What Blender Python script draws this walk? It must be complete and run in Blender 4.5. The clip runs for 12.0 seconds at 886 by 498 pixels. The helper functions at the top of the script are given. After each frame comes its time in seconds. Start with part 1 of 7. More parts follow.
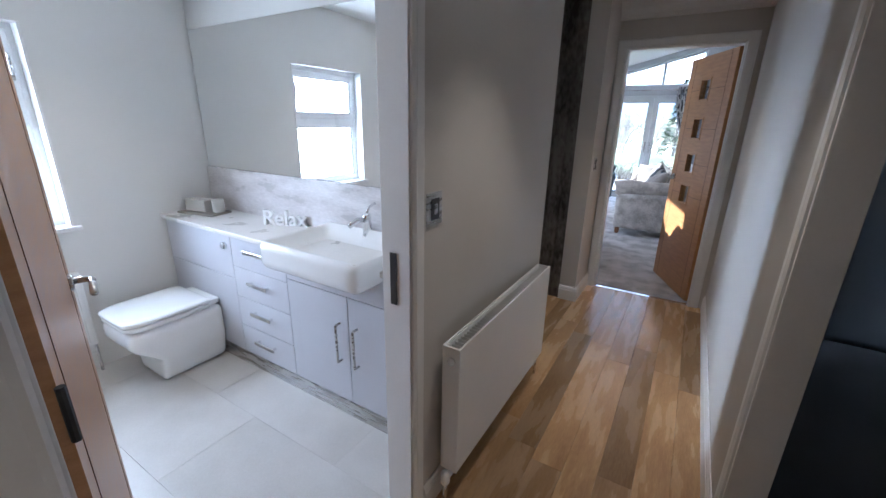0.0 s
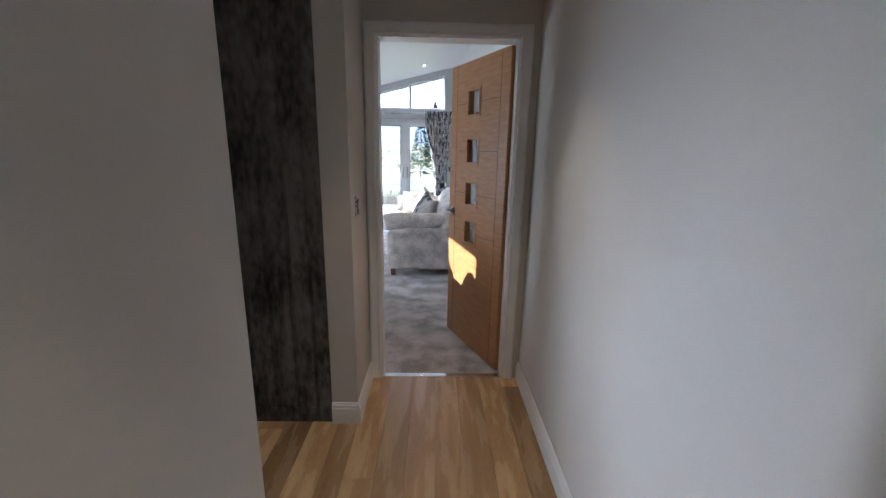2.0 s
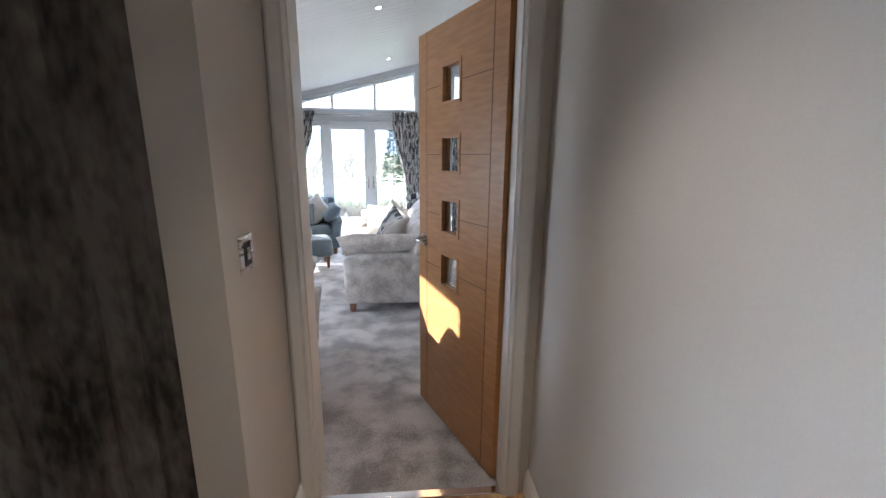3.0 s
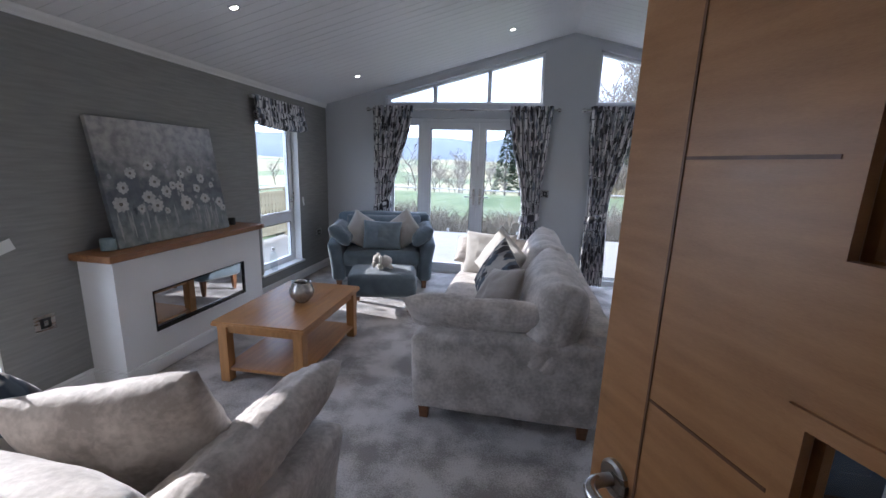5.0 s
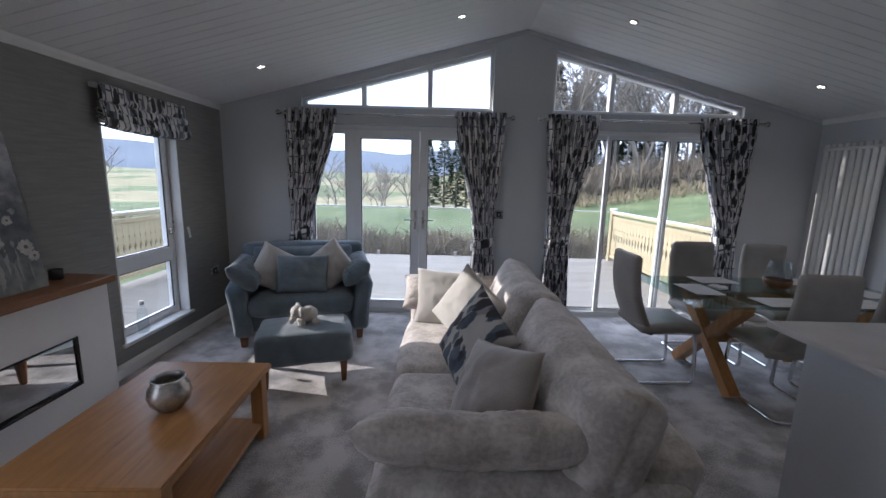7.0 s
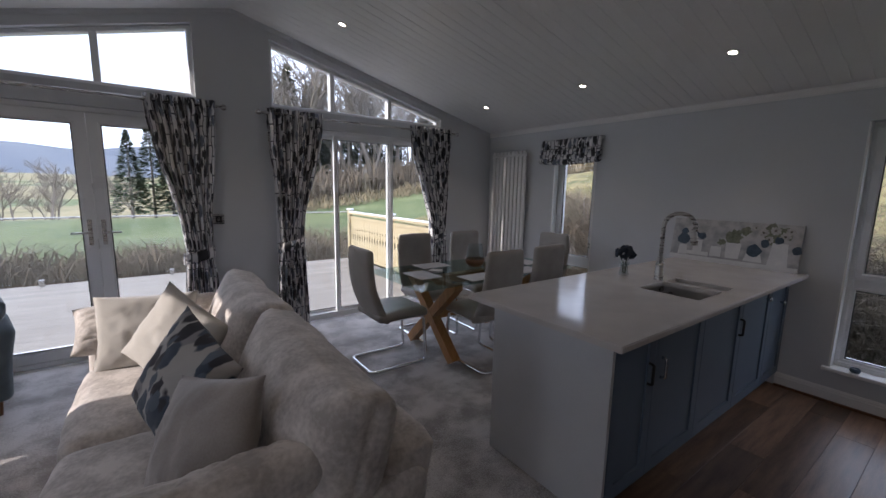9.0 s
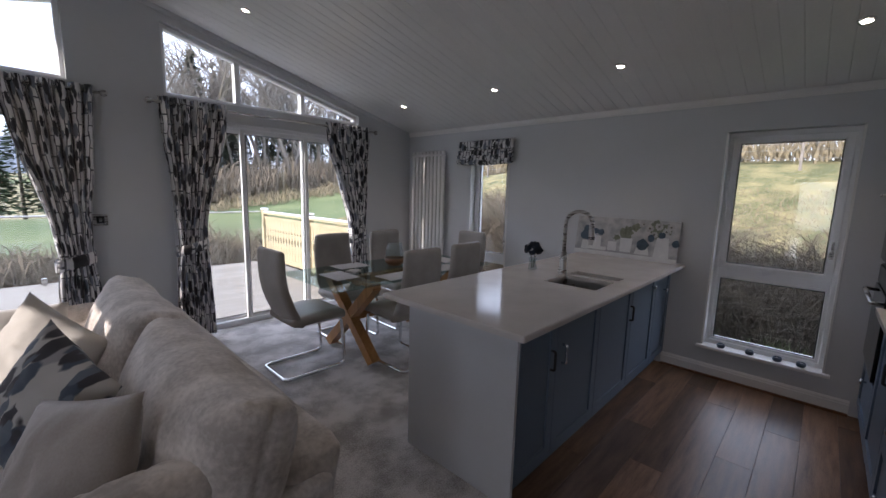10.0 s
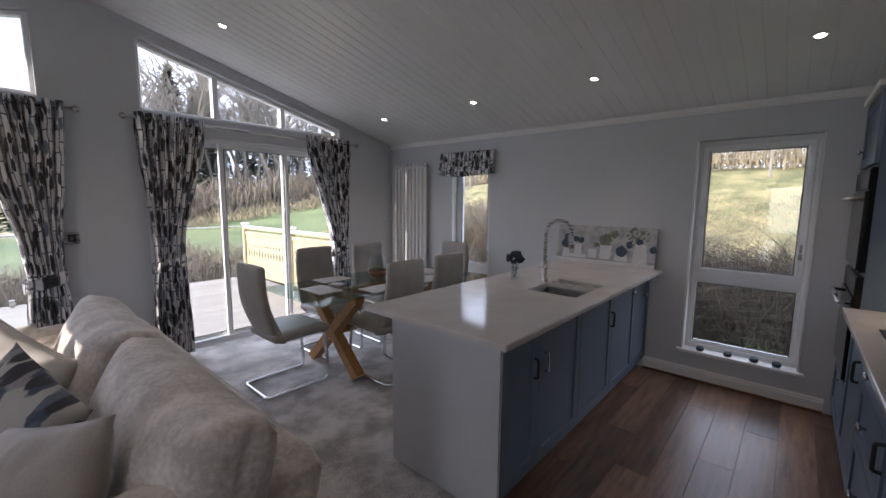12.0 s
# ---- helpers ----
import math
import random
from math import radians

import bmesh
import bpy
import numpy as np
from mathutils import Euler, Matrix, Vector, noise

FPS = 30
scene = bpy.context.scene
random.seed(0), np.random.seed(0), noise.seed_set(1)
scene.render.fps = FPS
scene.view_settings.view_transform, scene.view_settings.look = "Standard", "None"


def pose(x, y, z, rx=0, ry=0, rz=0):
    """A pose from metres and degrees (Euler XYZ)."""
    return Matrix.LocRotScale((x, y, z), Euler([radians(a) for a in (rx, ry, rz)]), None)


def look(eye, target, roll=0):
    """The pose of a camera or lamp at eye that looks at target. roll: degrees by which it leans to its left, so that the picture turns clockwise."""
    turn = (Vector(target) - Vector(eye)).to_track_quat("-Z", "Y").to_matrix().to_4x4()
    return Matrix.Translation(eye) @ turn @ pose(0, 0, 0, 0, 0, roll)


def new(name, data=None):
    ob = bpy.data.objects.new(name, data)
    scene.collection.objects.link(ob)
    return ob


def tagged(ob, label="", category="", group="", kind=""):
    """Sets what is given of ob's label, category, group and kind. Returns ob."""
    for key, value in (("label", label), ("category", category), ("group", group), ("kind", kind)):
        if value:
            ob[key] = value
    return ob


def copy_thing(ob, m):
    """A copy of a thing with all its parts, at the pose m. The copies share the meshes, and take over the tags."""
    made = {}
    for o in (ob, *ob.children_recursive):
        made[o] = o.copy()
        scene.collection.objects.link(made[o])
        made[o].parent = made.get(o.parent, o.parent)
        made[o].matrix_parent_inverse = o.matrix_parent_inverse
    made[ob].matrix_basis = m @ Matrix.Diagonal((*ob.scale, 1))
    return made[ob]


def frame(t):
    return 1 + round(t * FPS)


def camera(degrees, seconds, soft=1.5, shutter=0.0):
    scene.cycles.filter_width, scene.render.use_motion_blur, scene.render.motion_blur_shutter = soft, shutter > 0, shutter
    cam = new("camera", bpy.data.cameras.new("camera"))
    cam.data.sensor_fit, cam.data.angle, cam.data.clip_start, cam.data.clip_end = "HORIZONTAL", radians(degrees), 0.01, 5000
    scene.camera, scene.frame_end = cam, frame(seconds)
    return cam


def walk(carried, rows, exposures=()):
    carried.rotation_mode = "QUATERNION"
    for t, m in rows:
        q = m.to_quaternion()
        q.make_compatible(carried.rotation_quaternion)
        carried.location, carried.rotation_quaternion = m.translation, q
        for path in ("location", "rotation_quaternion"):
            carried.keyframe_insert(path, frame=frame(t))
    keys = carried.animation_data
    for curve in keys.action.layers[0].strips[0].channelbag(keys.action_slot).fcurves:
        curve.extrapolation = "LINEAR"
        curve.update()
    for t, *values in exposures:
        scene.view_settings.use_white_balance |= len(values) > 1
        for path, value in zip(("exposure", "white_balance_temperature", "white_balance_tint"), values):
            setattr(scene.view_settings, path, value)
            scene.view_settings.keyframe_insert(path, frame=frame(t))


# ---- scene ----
cam = camera(95.8, 12.0)
PATH = [
    (0, (0.633, -0.04, 1.453), (-0.355, 1.588, 0.84), 1.1),
    (0.5, (0.439, 0.273, 1.426), (-0.328, 2.044, 0.902), -1.1),
    (1, (0.394, 0.582, 1.44), (0.073, 2.48, 0.9), 0.5),
    (1.5, (0.338, 0.934, 1.418), (0.44, 2.848, 0.849), -0.8),
    (2, (0.362, 1.351, 1.419), (0.407, 3.293, 0.944), 1.1),
    (2.5, (0.371, 1.789, 1.408), (0.537, 3.733, 0.966), 1.0),
    (3, (0.422, 2.246, 1.404), (0.588, 4.19, 0.964), 0.5),
    (3.2, (0.443, 2.447, 1.408), (0.489, 4.402, 0.989), 1.7),
    (4.8, (0.357, 3.721, 1.402), (-0.014, 5.641, 0.978), 1.4),
    (5, (0.341, 3.848, 1.408), (-0.016, 5.772, 0.996), 1.8),
    (5.5, (0.236, 4.128, 1.413), (-0.133, 6.049, 0.994), 2.1),
    (6, (0.162, 4.376, 1.407), (-0.358, 6.262, 0.989), 0.3),
    (6.5, (0.105, 4.591, 1.419), (-0.431, 6.476, 1.019), 0.9),
    (7, (0.035, 4.719, 1.444), (0.05, 6.69, 1.102), 1.4),
    (7.5, (0.067, 4.815, 1.396), (0.665, 6.684, 1.008), 1.8),
    (7.7, (0.088, 4.806, 1.414), (0.78, 6.653, 1.083), 1.1),
    (9.3, (0.189, 4.827, 1.414), (1.434, 6.363, 1.114), 1.4),
    (9.5, (0.199, 4.807, 1.403), (1.499, 6.299, 1.11), 1.5),
    (10, (0.226, 4.778, 1.409), (1.66, 6.141, 1.113), 1.5),
    (10.5, (0.257, 4.751, 1.41), (1.825, 5.958, 1.116), 1.4),
    (11, (0.28, 4.716, 1.409), (1.999, 5.705, 1.151), 1.5),
    (11.5, (0.272, 4.724, 1.408), (1.987, 5.723, 1.159), 1.3),
    (12, (0.233, 4.759, 1.41), (1.722, 6.072, 1.17), 0.5),
]
walk(cam, [(t, look(eye, target, roll)) for t, eye, target, roll in PATH], [(0, 2.4, 5300, 12), (0.5, 1.97, 5500, 12), (1.0, 1.6, 5900, 12), (1.5, 1.9, 5700, 12), (2.3, 2.5, 5700, 12), (3.2, 2.6, 5900, 12), (4.8, 1.45, 5700, 16), (5.5, 1.0, 5700, 16), (6.5, 0.8, 5850, 16), (7.5, 0.65, 6100, 18), (9.5, 0.5, 6400, 20), (10.5, 1.2, 6400, 20), (12.0, 1.15, 6500, 20)])

# ---- light ----
world = bpy.data.worlds.new("sky")
scene.world = world
world.use_nodes = True
wn = world.node_tree
sky = wn.nodes.new("ShaderNodeTexSky")
sky.sky_type, sky.sun_disc = "NISHITA", False
sky.sun_elevation, sky.sun_rotation = radians(19.5), radians(-79)
sky.dust_density, sky.air_density = 1.0, 1.0
wn.nodes["Background"].inputs[1].default_value = 0.15
cloud = wn.nodes.new("ShaderNodeMix")
cloud.data_type = "RGBA"
puffs = wn.nodes.new("ShaderNodeTexNoise")
puffs.inputs["Scale"].default_value, puffs.inputs["Detail"].default_value = 2.2, 6
cover = wn.nodes.new("ShaderNodeMapRange")
cover.inputs[1].default_value, cover.inputs[2].default_value = 0.3, 0.6
cover.inputs[3].default_value, cover.inputs[4].default_value = 0.55, 0.95
wn.links.new(puffs.outputs[0], cover.inputs[0])
wn.links.new(cover.outputs[0], cloud.inputs[0])
wn.links.new(sky.outputs[0], cloud.inputs["A"])
cloud.inputs["B"].default_value = (10.0, 11.6, 14.2, 1)
wn.links.new(cloud.outputs["Result"], wn.nodes["Background"].inputs[0])
sun = new("sun", bpy.data.lights.new("sun", "SUN"))
sun.data.energy, sun.data.angle, sun.data.color = 3.5, radians(0.6), (1.0, 0.93, 0.82)
sun.matrix_world = look((-10, 2.0, 3.6), (0, 0, 0))

bath_sky = new("bath_window_light", bpy.data.lights.new("bath_window_light", "AREA"))
bath_sky.data.shape, bath_sky.data.size, bath_sky.data.size_y, bath_sky.data.energy, bath_sky.data.color = "RECTANGLE", 0.80, 1.0, 11, (0.86, 0.93, 1.0)
bath_sky.matrix_world = look((-2.42, 0.32, 1.36), (0, 0.32, 1.36))
# added lamp for an unseen source, its beam narrowed onto the right hall wall
alcove_fill = new("alcove_fill_light", bpy.data.lights.new("alcove_fill_light", "AREA"))
alcove_fill.data.shape, alcove_fill.data.size, alcove_fill.data.size_y, alcove_fill.data.energy, alcove_fill.data.color = "RECTANGLE", 0.22, 1.5, 0.85, (0.84, 0.93, 1.0)
alcove_fill.data.spread = radians(42)
alcove_fill.matrix_world = look((-2.19, 3.0, 1.05), (0.915, 2.1, 0.8))
west_sky = new("west_window_light", bpy.data.lights.new("west_window_light", "AREA"))
west_sky.data.shape, west_sky.data.size, west_sky.data.size_y, west_sky.data.energy, west_sky.data.color = "RECTANGLE", 0.70, 1.55, 6.5, (0.90, 0.95, 1.0)
west_sky.matrix_world = look((-2.42, 4.90, 1.05), (0, 4.90, 1.05))

# ---- materials ----
def links(m):
    m.use_nodes = True
    return m.node_tree, m.node_tree.nodes, m.node_tree.links, m.node_tree.nodes["Principled BSDF"]


def ramp(nodes, stops):
    r = nodes.new("ShaderNodeValToRGB")
    e = r.color_ramp.elements
    while len(e) < len(stops):
        e.new(0.5)
    for k, (p, c) in zip(e, stops):
        k.position, k.color = p, (*c, 1)
    return r


def surface(name, a, b, rough=0.6, scale=8.0, fine=120.0, bump=0.05, metal=0.0, stretch=(1, 1, 1), spread=0.5, piece=0.0, coat=0.0, sheen=0.0, rvar=0.1):
    """Two colours mixed by broad and fine noise, with relief; piece: how far whole pieces differ from one another."""
    m = bpy.data.materials.new(name)
    t, n, l, p = links(m)
    co = n.new("ShaderNodeTexCoord")
    mp = n.new("ShaderNodeMapping")
    mp.inputs["Scale"].default_value = stretch
    l.new(co.outputs["Object"], mp.inputs[0])
    last = mp.outputs[0]
    if piece:
        info = n.new("ShaderNodeObjectInfo")
        add = n.new("ShaderNodeVectorMath")
        add.operation = "MULTIPLY_ADD"
        comb = n.new("ShaderNodeCombineXYZ")
        for k in range(3):
            l.new(info.outputs["Random"], comb.inputs[k])
        l.new(comb.outputs[0], add.inputs[0])
        add.inputs[1].default_value = (37, 53, 71)
        l.new(last, add.inputs[2])
        last = add.outputs[0]
    big, small = n.new("ShaderNodeTexNoise"), n.new("ShaderNodeTexNoise")
    for tex, s in ((big, scale), (small, fine)):
        tex.inputs["Scale"].default_value = s
        tex.inputs["Detail"].default_value = 4
        l.new(last, tex.inputs["Vector"])
    mix = n.new("ShaderNodeMath")
    mix.operation = "MULTIPLY_ADD"
    l.new(small.outputs[0], mix.inputs[0])
    mix.inputs[1].default_value = 0.45
    l.new(big.outputs[0], mix.inputs[2])
    r = ramp(n, [(0.72 - spread / 2, a), (0.72 + spread / 2, b)])
    l.new(mix.outputs[0], r.inputs[0])
    col = r.outputs[0]
    if piece:
        hsv = n.new("ShaderNodeHueSaturation")
        mr = n.new("ShaderNodeMapRange")
        mr.inputs[3].default_value, mr.inputs[4].default_value = 1 - piece, 1 + piece
        l.new(info.outputs["Random"], mr.inputs[0])
        l.new(mr.outputs[0], hsv.inputs["Value"])
        l.new(col, hsv.inputs["Color"])
        col = hsv.outputs[0]
    l.new(col, p.inputs["Base Color"])
    rr = n.new("ShaderNodeMapRange")
    rr.inputs[3].default_value, rr.inputs[4].default_value = max(0.02, rough - rvar), min(1, rough + rvar)
    l.new(big.outputs[0], rr.inputs[0])
    l.new(rr.outputs[0], p.inputs["Roughness"])
    p.inputs["Metallic"].default_value = metal
    p.inputs["Coat Weight"].default_value = coat
    p.inputs["Sheen Weight"].default_value = sheen
    if bump:
        bp = n.new("ShaderNodeBump")
        bp.inputs["Strength"].default_value, bp.inputs["Distance"].default_value = bump, 0.01
        l.new(mix.outputs[0], bp.inputs["Height"])
        l.new(bp.outputs[0], p.inputs["Normal"])
    return m


def plain(name, c, rough=0.5, metal=0.0, glow=0.0):
    m = bpy.data.materials.new(name)
    t, n, l, p = links(m)
    p.inputs["Base Color"].default_value, p.inputs["Roughness"].default_value, p.inputs["Metallic"].default_value = (*c, 1), rough, metal
    if glow:
        p.inputs["Emission Color"].default_value, p.inputs["Emission Strength"].default_value = (*c, 1), glow
    return m


def clear(name, tint=(0.95, 0.97, 0.96), rough=0.0):
    m = bpy.data.materials.new(name)
    t, n, l, p = links(m)
    p.inputs["Base Color"].default_value, p.inputs["Roughness"].default_value = (*tint, 1), rough
    p.inputs["Transmission Weight"].default_value, p.inputs["IOR"].default_value = 1.0, 1.45
    return m


def sheet_glass(name, tint):
    """Flat glass: clear, with a faint gloss that grows at a glance."""
    m = bpy.data.materials.new(name)
    t, n, l, p = links(m)
    n.remove(p)
    tr, gl, mx, fr = n.new("ShaderNodeBsdfTransparent"), n.new("ShaderNodeBsdfGlossy"), n.new("ShaderNodeMixShader"), n.new("ShaderNodeLayerWeight")
    tr.inputs[0].default_value = (*tint, 1)
    gl.inputs["Roughness"].default_value = 0.01
    pw, sc = n.new("ShaderNodeMath"), n.new("ShaderNodeMath")
    pw.operation, sc.operation = "POWER", "MULTIPLY_ADD"
    pw.inputs[1].default_value, sc.inputs[1].default_value, sc.inputs[2].default_value = 5.0, 0.55, 0.035
    fr.inputs[0].default_value = 0.5
    l.new(fr.outputs["Facing"], pw.inputs[0])
    l.new(pw.outputs[0], sc.inputs[0])
    l.new(sc.outputs[0], mx.inputs[0])
    l.new(tr.outputs[0], mx.inputs[1])
    l.new(gl.outputs[0], mx.inputs[2])
    l.new(mx.outputs[0], n["Material Output"].inputs[0])
    return m


def leaf_print(name, ground, marks, scale, uv=True, stems=None):
    """Printed cloth: upright stems and slanting leaves in several tones."""
    m = bpy.data.materials.new(name)
    t, n, l, p = links(m)
    co = n.new("ShaderNodeTexCoord")
    src = co.outputs["UV"]
    if not uv:
        sp, cb = n.new("ShaderNodeSeparateXYZ"), n.new("ShaderNodeCombineXYZ")
        l.new(co.outputs["Object"], sp.inputs[0])
        l.new(sp.outputs[0], cb.inputs[0])
        l.new(sp.outputs[2], cb.inputs[1])
        src = cb.outputs[0]
    col = None
    base = n.new("ShaderNodeTexNoise")
    base.inputs["Scale"].default_value = 3 * scale
    l.new(src, base.inputs["Vector"])
    rb = ramp(n, [(0.35, [c * 0.8 for c in ground]), (0.65, ground)])
    l.new(base.outputs[0], rb.inputs[0])
    col = rb.outputs[0]
    if stems:
        sp2, cb2 = n.new("ShaderNodeSeparateXYZ"), n.new("ShaderNodeCombineXYZ")
        drift = n.new("ShaderNodeTexNoise")
        drift.inputs["Scale"].default_value = 6.0
        l.new(src, drift.inputs["Vector"])
        sway = n.new("ShaderNodeMix")
        sway.data_type, sway.inputs[0].default_value = "VECTOR", 0.06
        l.new(src, sway.inputs["A"])
        l.new(drift.outputs["Color"], sway.inputs["B"])
        l.new(sway.outputs["Result"], sp2.inputs[0])
        l.new(sp2.outputs[1], cb2.inputs[0])
        l.new(sp2.outputs[0], cb2.inputs[1])
        bk = n.new("ShaderNodeTexBrick")
        l.new(cb2.outputs[0], bk.inputs["Vector"])
        bk.inputs["Scale"].default_value = 1.0
        bk.inputs["Brick Width"].default_value, bk.inputs["Row Height"].default_value = 0.15, 0.046
        bk.inputs["Mortar Size"].default_value, bk.inputs["Mortar Smooth"].default_value = 0.006, 0.4
        bk.inputs["Color1"].default_value, bk.inputs["Color2"].default_value, bk.inputs["Mortar"].default_value = [(*c, 1) for c in stems]
        col = bk.outputs["Color"]
    for k, (tone, turn, sx, sy, cut) in enumerate(marks):
        mp = n.new("ShaderNodeMapping")
        mp.inputs["Rotation"].default_value = (0, 0, radians(turn))
        mp.inputs["Scale"].default_value = (sx * scale, sy * scale, 1)
        mp.inputs["Location"].default_value = (k * 3.7, k * 1.9, 0)
        l.new(src, mp.inputs[0])
        wob = n.new("ShaderNodeTexNoise")
        wob.inputs["Scale"].default_value = 1.7
        l.new(mp.outputs[0], wob.inputs["Vector"])
        mx = n.new("ShaderNodeMix")
        mx.data_type, mx.inputs[0].default_value = "VECTOR", 0.22
        l.new(mp.outputs[0], mx.inputs["A"])
        l.new(wob.outputs["Color"], mx.inputs["B"])
        v = n.new("ShaderNodeTexVoronoi")
        v.inputs["Scale"].default_value = 1.0
        l.new(mx.outputs["Result"], v.inputs["Vector"])
        r = ramp(n, [(cut, (1, 1, 1)), (cut + 0.05, (0, 0, 0))])
        l.new(v.outputs["Distance"], r.inputs[0])
        c = n.new("ShaderNodeMix")
        c.data_type = "RGBA"
        l.new(r.outputs[0], c.inputs[0])
        l.new(col, c.inputs["A"])
        c.inputs["B"].default_value = (*tone, 1)
        col = c.outputs["Result"]
    l.new(col, p.inputs["Base Color"])
    p.inputs["Roughness"].default_value = 0.85
    p.inputs["Sheen Weight"].default_value = 0.2
    weave = n.new("ShaderNodeTexNoise")
    weave.inputs["Scale"].default_value = 300
    l.new(co.outputs["Object"], weave.inputs["Vector"])
    bp = n.new("ShaderNodeBump")
    bp.inputs["Strength"].default_value, bp.inputs["Distance"].default_value = 0.15, 0.003
    l.new(weave.outputs[0], bp.inputs["Height"])
    l.new(bp.outputs[0], p.inputs["Normal"])
    return m


M_WALL_HALL = surface("warm_white_paint", (0.53, 0.503, 0.466), (0.59, 0.562, 0.525), 0.75, 1.5, 250, 0.03)
M_WALL_BATH = surface("bath_paint", (0.70, 0.69, 0.66), (0.75, 0.74, 0.71), 0.6, 1.5, 250, 0.02)
M_WALL = surface("pale_grey_paint", (0.56, 0.575, 0.59), (0.62, 0.635, 0.65), 0.75, 1.2, 220, 0.04)
M_PAPER = surface("grey_textured_wallpaper", (0.235, 0.235, 0.225), (0.315, 0.31, 0.295), 0.8, 9, 130, 0.14, stretch=(1, 0.6, 7))
M_CEIL = surface("white_ceiling_board", (0.74, 0.74, 0.74), (0.80, 0.80, 0.80), 0.38, 1.5, 60, 0.02)
M_CEIL_FLAT = surface("white_ceiling_paint", (0.74, 0.73, 0.71), (0.80, 0.79, 0.77), 0.8, 1.5, 200, 0.02)
M_WHITE = surface("white_gloss_paint", (0.76, 0.755, 0.74), (0.82, 0.815, 0.80), 0.4, 3, 120, 0.01)
M_UPVC = surface("white_plastic", (0.78, 0.79, 0.80), (0.82, 0.83, 0.84), 0.3, 3, 90, 0.005)
M_CARPET = surface("grey_plush_carpet", (0.26, 0.24, 0.227), (0.57, 0.54, 0.525), 0.95, 4.6, 130, 0.9, spread=0.24, sheen=0.3)
M_OAK_FLOOR = surface("oak_plank", (0.30, 0.165, 0.072), (0.58, 0.375, 0.185), 0.27, 3.5, 45, 0.04, stretch=(4, 0.6, 4), piece=0.42, spread=0.75)
M_WALNUT_FLOOR = surface("brown_laminate", (0.10, 0.052, 0.030), (0.28, 0.165, 0.10), 0.34, 5, 60, 0.03, stretch=(0.7, 6, 6), piece=0.42, spread=0.5)
M_OAK_DOOR = surface("oak_veneer", (0.36, 0.165, 0.058), (0.53, 0.275, 0.115), 0.36, 4, 70, 0.03, stretch=(2.2, 2.2, 14), spread=0.6)
M_OAK = surface("honey_oak", (0.33, 0.155, 0.052), (0.52, 0.265, 0.10), 0.38, 4, 70, 0.03, stretch=(9, 1.2, 9), spread=0.6)
M_OAK_UP = surface("honey_oak_upright", (0.33, 0.155, 0.052), (0.52, 0.265, 0.10), 0.4, 4, 70, 0.03, stretch=(9, 9, 1.2), spread=0.6)
M_MANTEL = surface("stained_mantel_oak", (0.17, 0.07, 0.026), (0.31, 0.145, 0.058), 0.4, 4, 70, 0.03, stretch=(9, 1.2, 9), spread=0.6)
M_OAK_DARK = surface("stained_oak", (0.12, 0.05, 0.02), (0.22, 0.10, 0.045), 0.45, 5, 70, 0.03, stretch=(1, 8, 8))
M_RUSTIC = surface("weathered_dark_wood", (0.016, 0.013, 0.012), (0.16, 0.145, 0.135), 0.8, 2.0, 16, 0.6, stretch=(2.4, 2.4, 1.0), spread=0.3)
M_SOFA = surface("taupe_velvet", (0.37, 0.333, 0.302), (0.66, 0.61, 0.565), 0.7, 8, 60, 0.45, sheen=0.3, spread=0.3)
M_SOFA_DARK = surface("brown_scatter_velvet", (0.25, 0.225, 0.205), (0.37, 0.335, 0.31), 0.8, 6, 160, 0.12, sheen=0.6)
M_BLUEGREY = surface("blue_grey_tweed", (0.075, 0.105, 0.128), (0.14, 0.18, 0.21), 0.9, 9, 330, 0.3, sheen=0.3)
M_BLUECUSH = surface("pale_blue_cloth", (0.13, 0.17, 0.20), (0.20, 0.245, 0.28), 0.9, 9, 330, 0.3, sheen=0.3)
M_CREAMCUSH = surface("cream_cloth", (0.42, 0.40, 0.37), (0.52, 0.50, 0.46), 0.85, 6, 250, 0.15, sheen=0.3)
M_PRINT = leaf_print("leaf_print_curtain", (0.72, 0.71, 0.70), [((0.36, 0.36, 0.38), 3, 13, 3.0, 0.26), ((0.15, 0.17, 0.21), -16, 15, 6.0, 0.30), ((0.03, 0.03, 0.035), 22, 15, 6.0, 0.31), ((0.02, 0.02, 0.025), -32, 18, 7.0, 0.27)], 1.25, stems=((0.82, 0.81, 0.79), (0.50, 0.50, 0.51), (0.10, 0.10, 0.11)))
M_PRINT_CUSH = leaf_print("leaf_print_cushion", (0.50, 0.49, 0.47), [((0.26, 0.26, 0.27), 30, 10, 5, 0.36), ((0.05, 0.075, 0.11), -25, 16, 8, 0.40), ((0.03, 0.03, 0.04), 50, 15, 8, 0.36), ((0.10, 0.13, 0.17), 8, 22, 9, 0.30)], 1.0, uv=False)
M_BLUE_UNIT = surface("smoky_blue_paint", (0.10, 0.14, 0.195), (0.12, 0.165, 0.225), 0.45, 3, 120, 0.01)
M_GREY_UNIT = surface("pale_grey_unit", (0.50, 0.51, 0.52), (0.55, 0.56, 0.57), 0.45, 3, 120, 0.01)
M_QUARTZ = surface("pale_stone_worktop", (0.57, 0.54, 0.515), (0.65, 0.62, 0.59), 0.1, 6, 400, 0.0, rvar=0.03)
M_CHROME = surface("polished_chrome", (0.72, 0.73, 0.74), (0.80, 0.81, 0.82), 0.12, 8, 90, 0.0, 1.0, rvar=0.05)
M_STEEL = surface("brushed_steel", (0.42, 0.41, 0.40), (0.55, 0.54, 0.52), 0.28, 8, 150, 0.02, 1.0, stretch=(1, 1, 8))
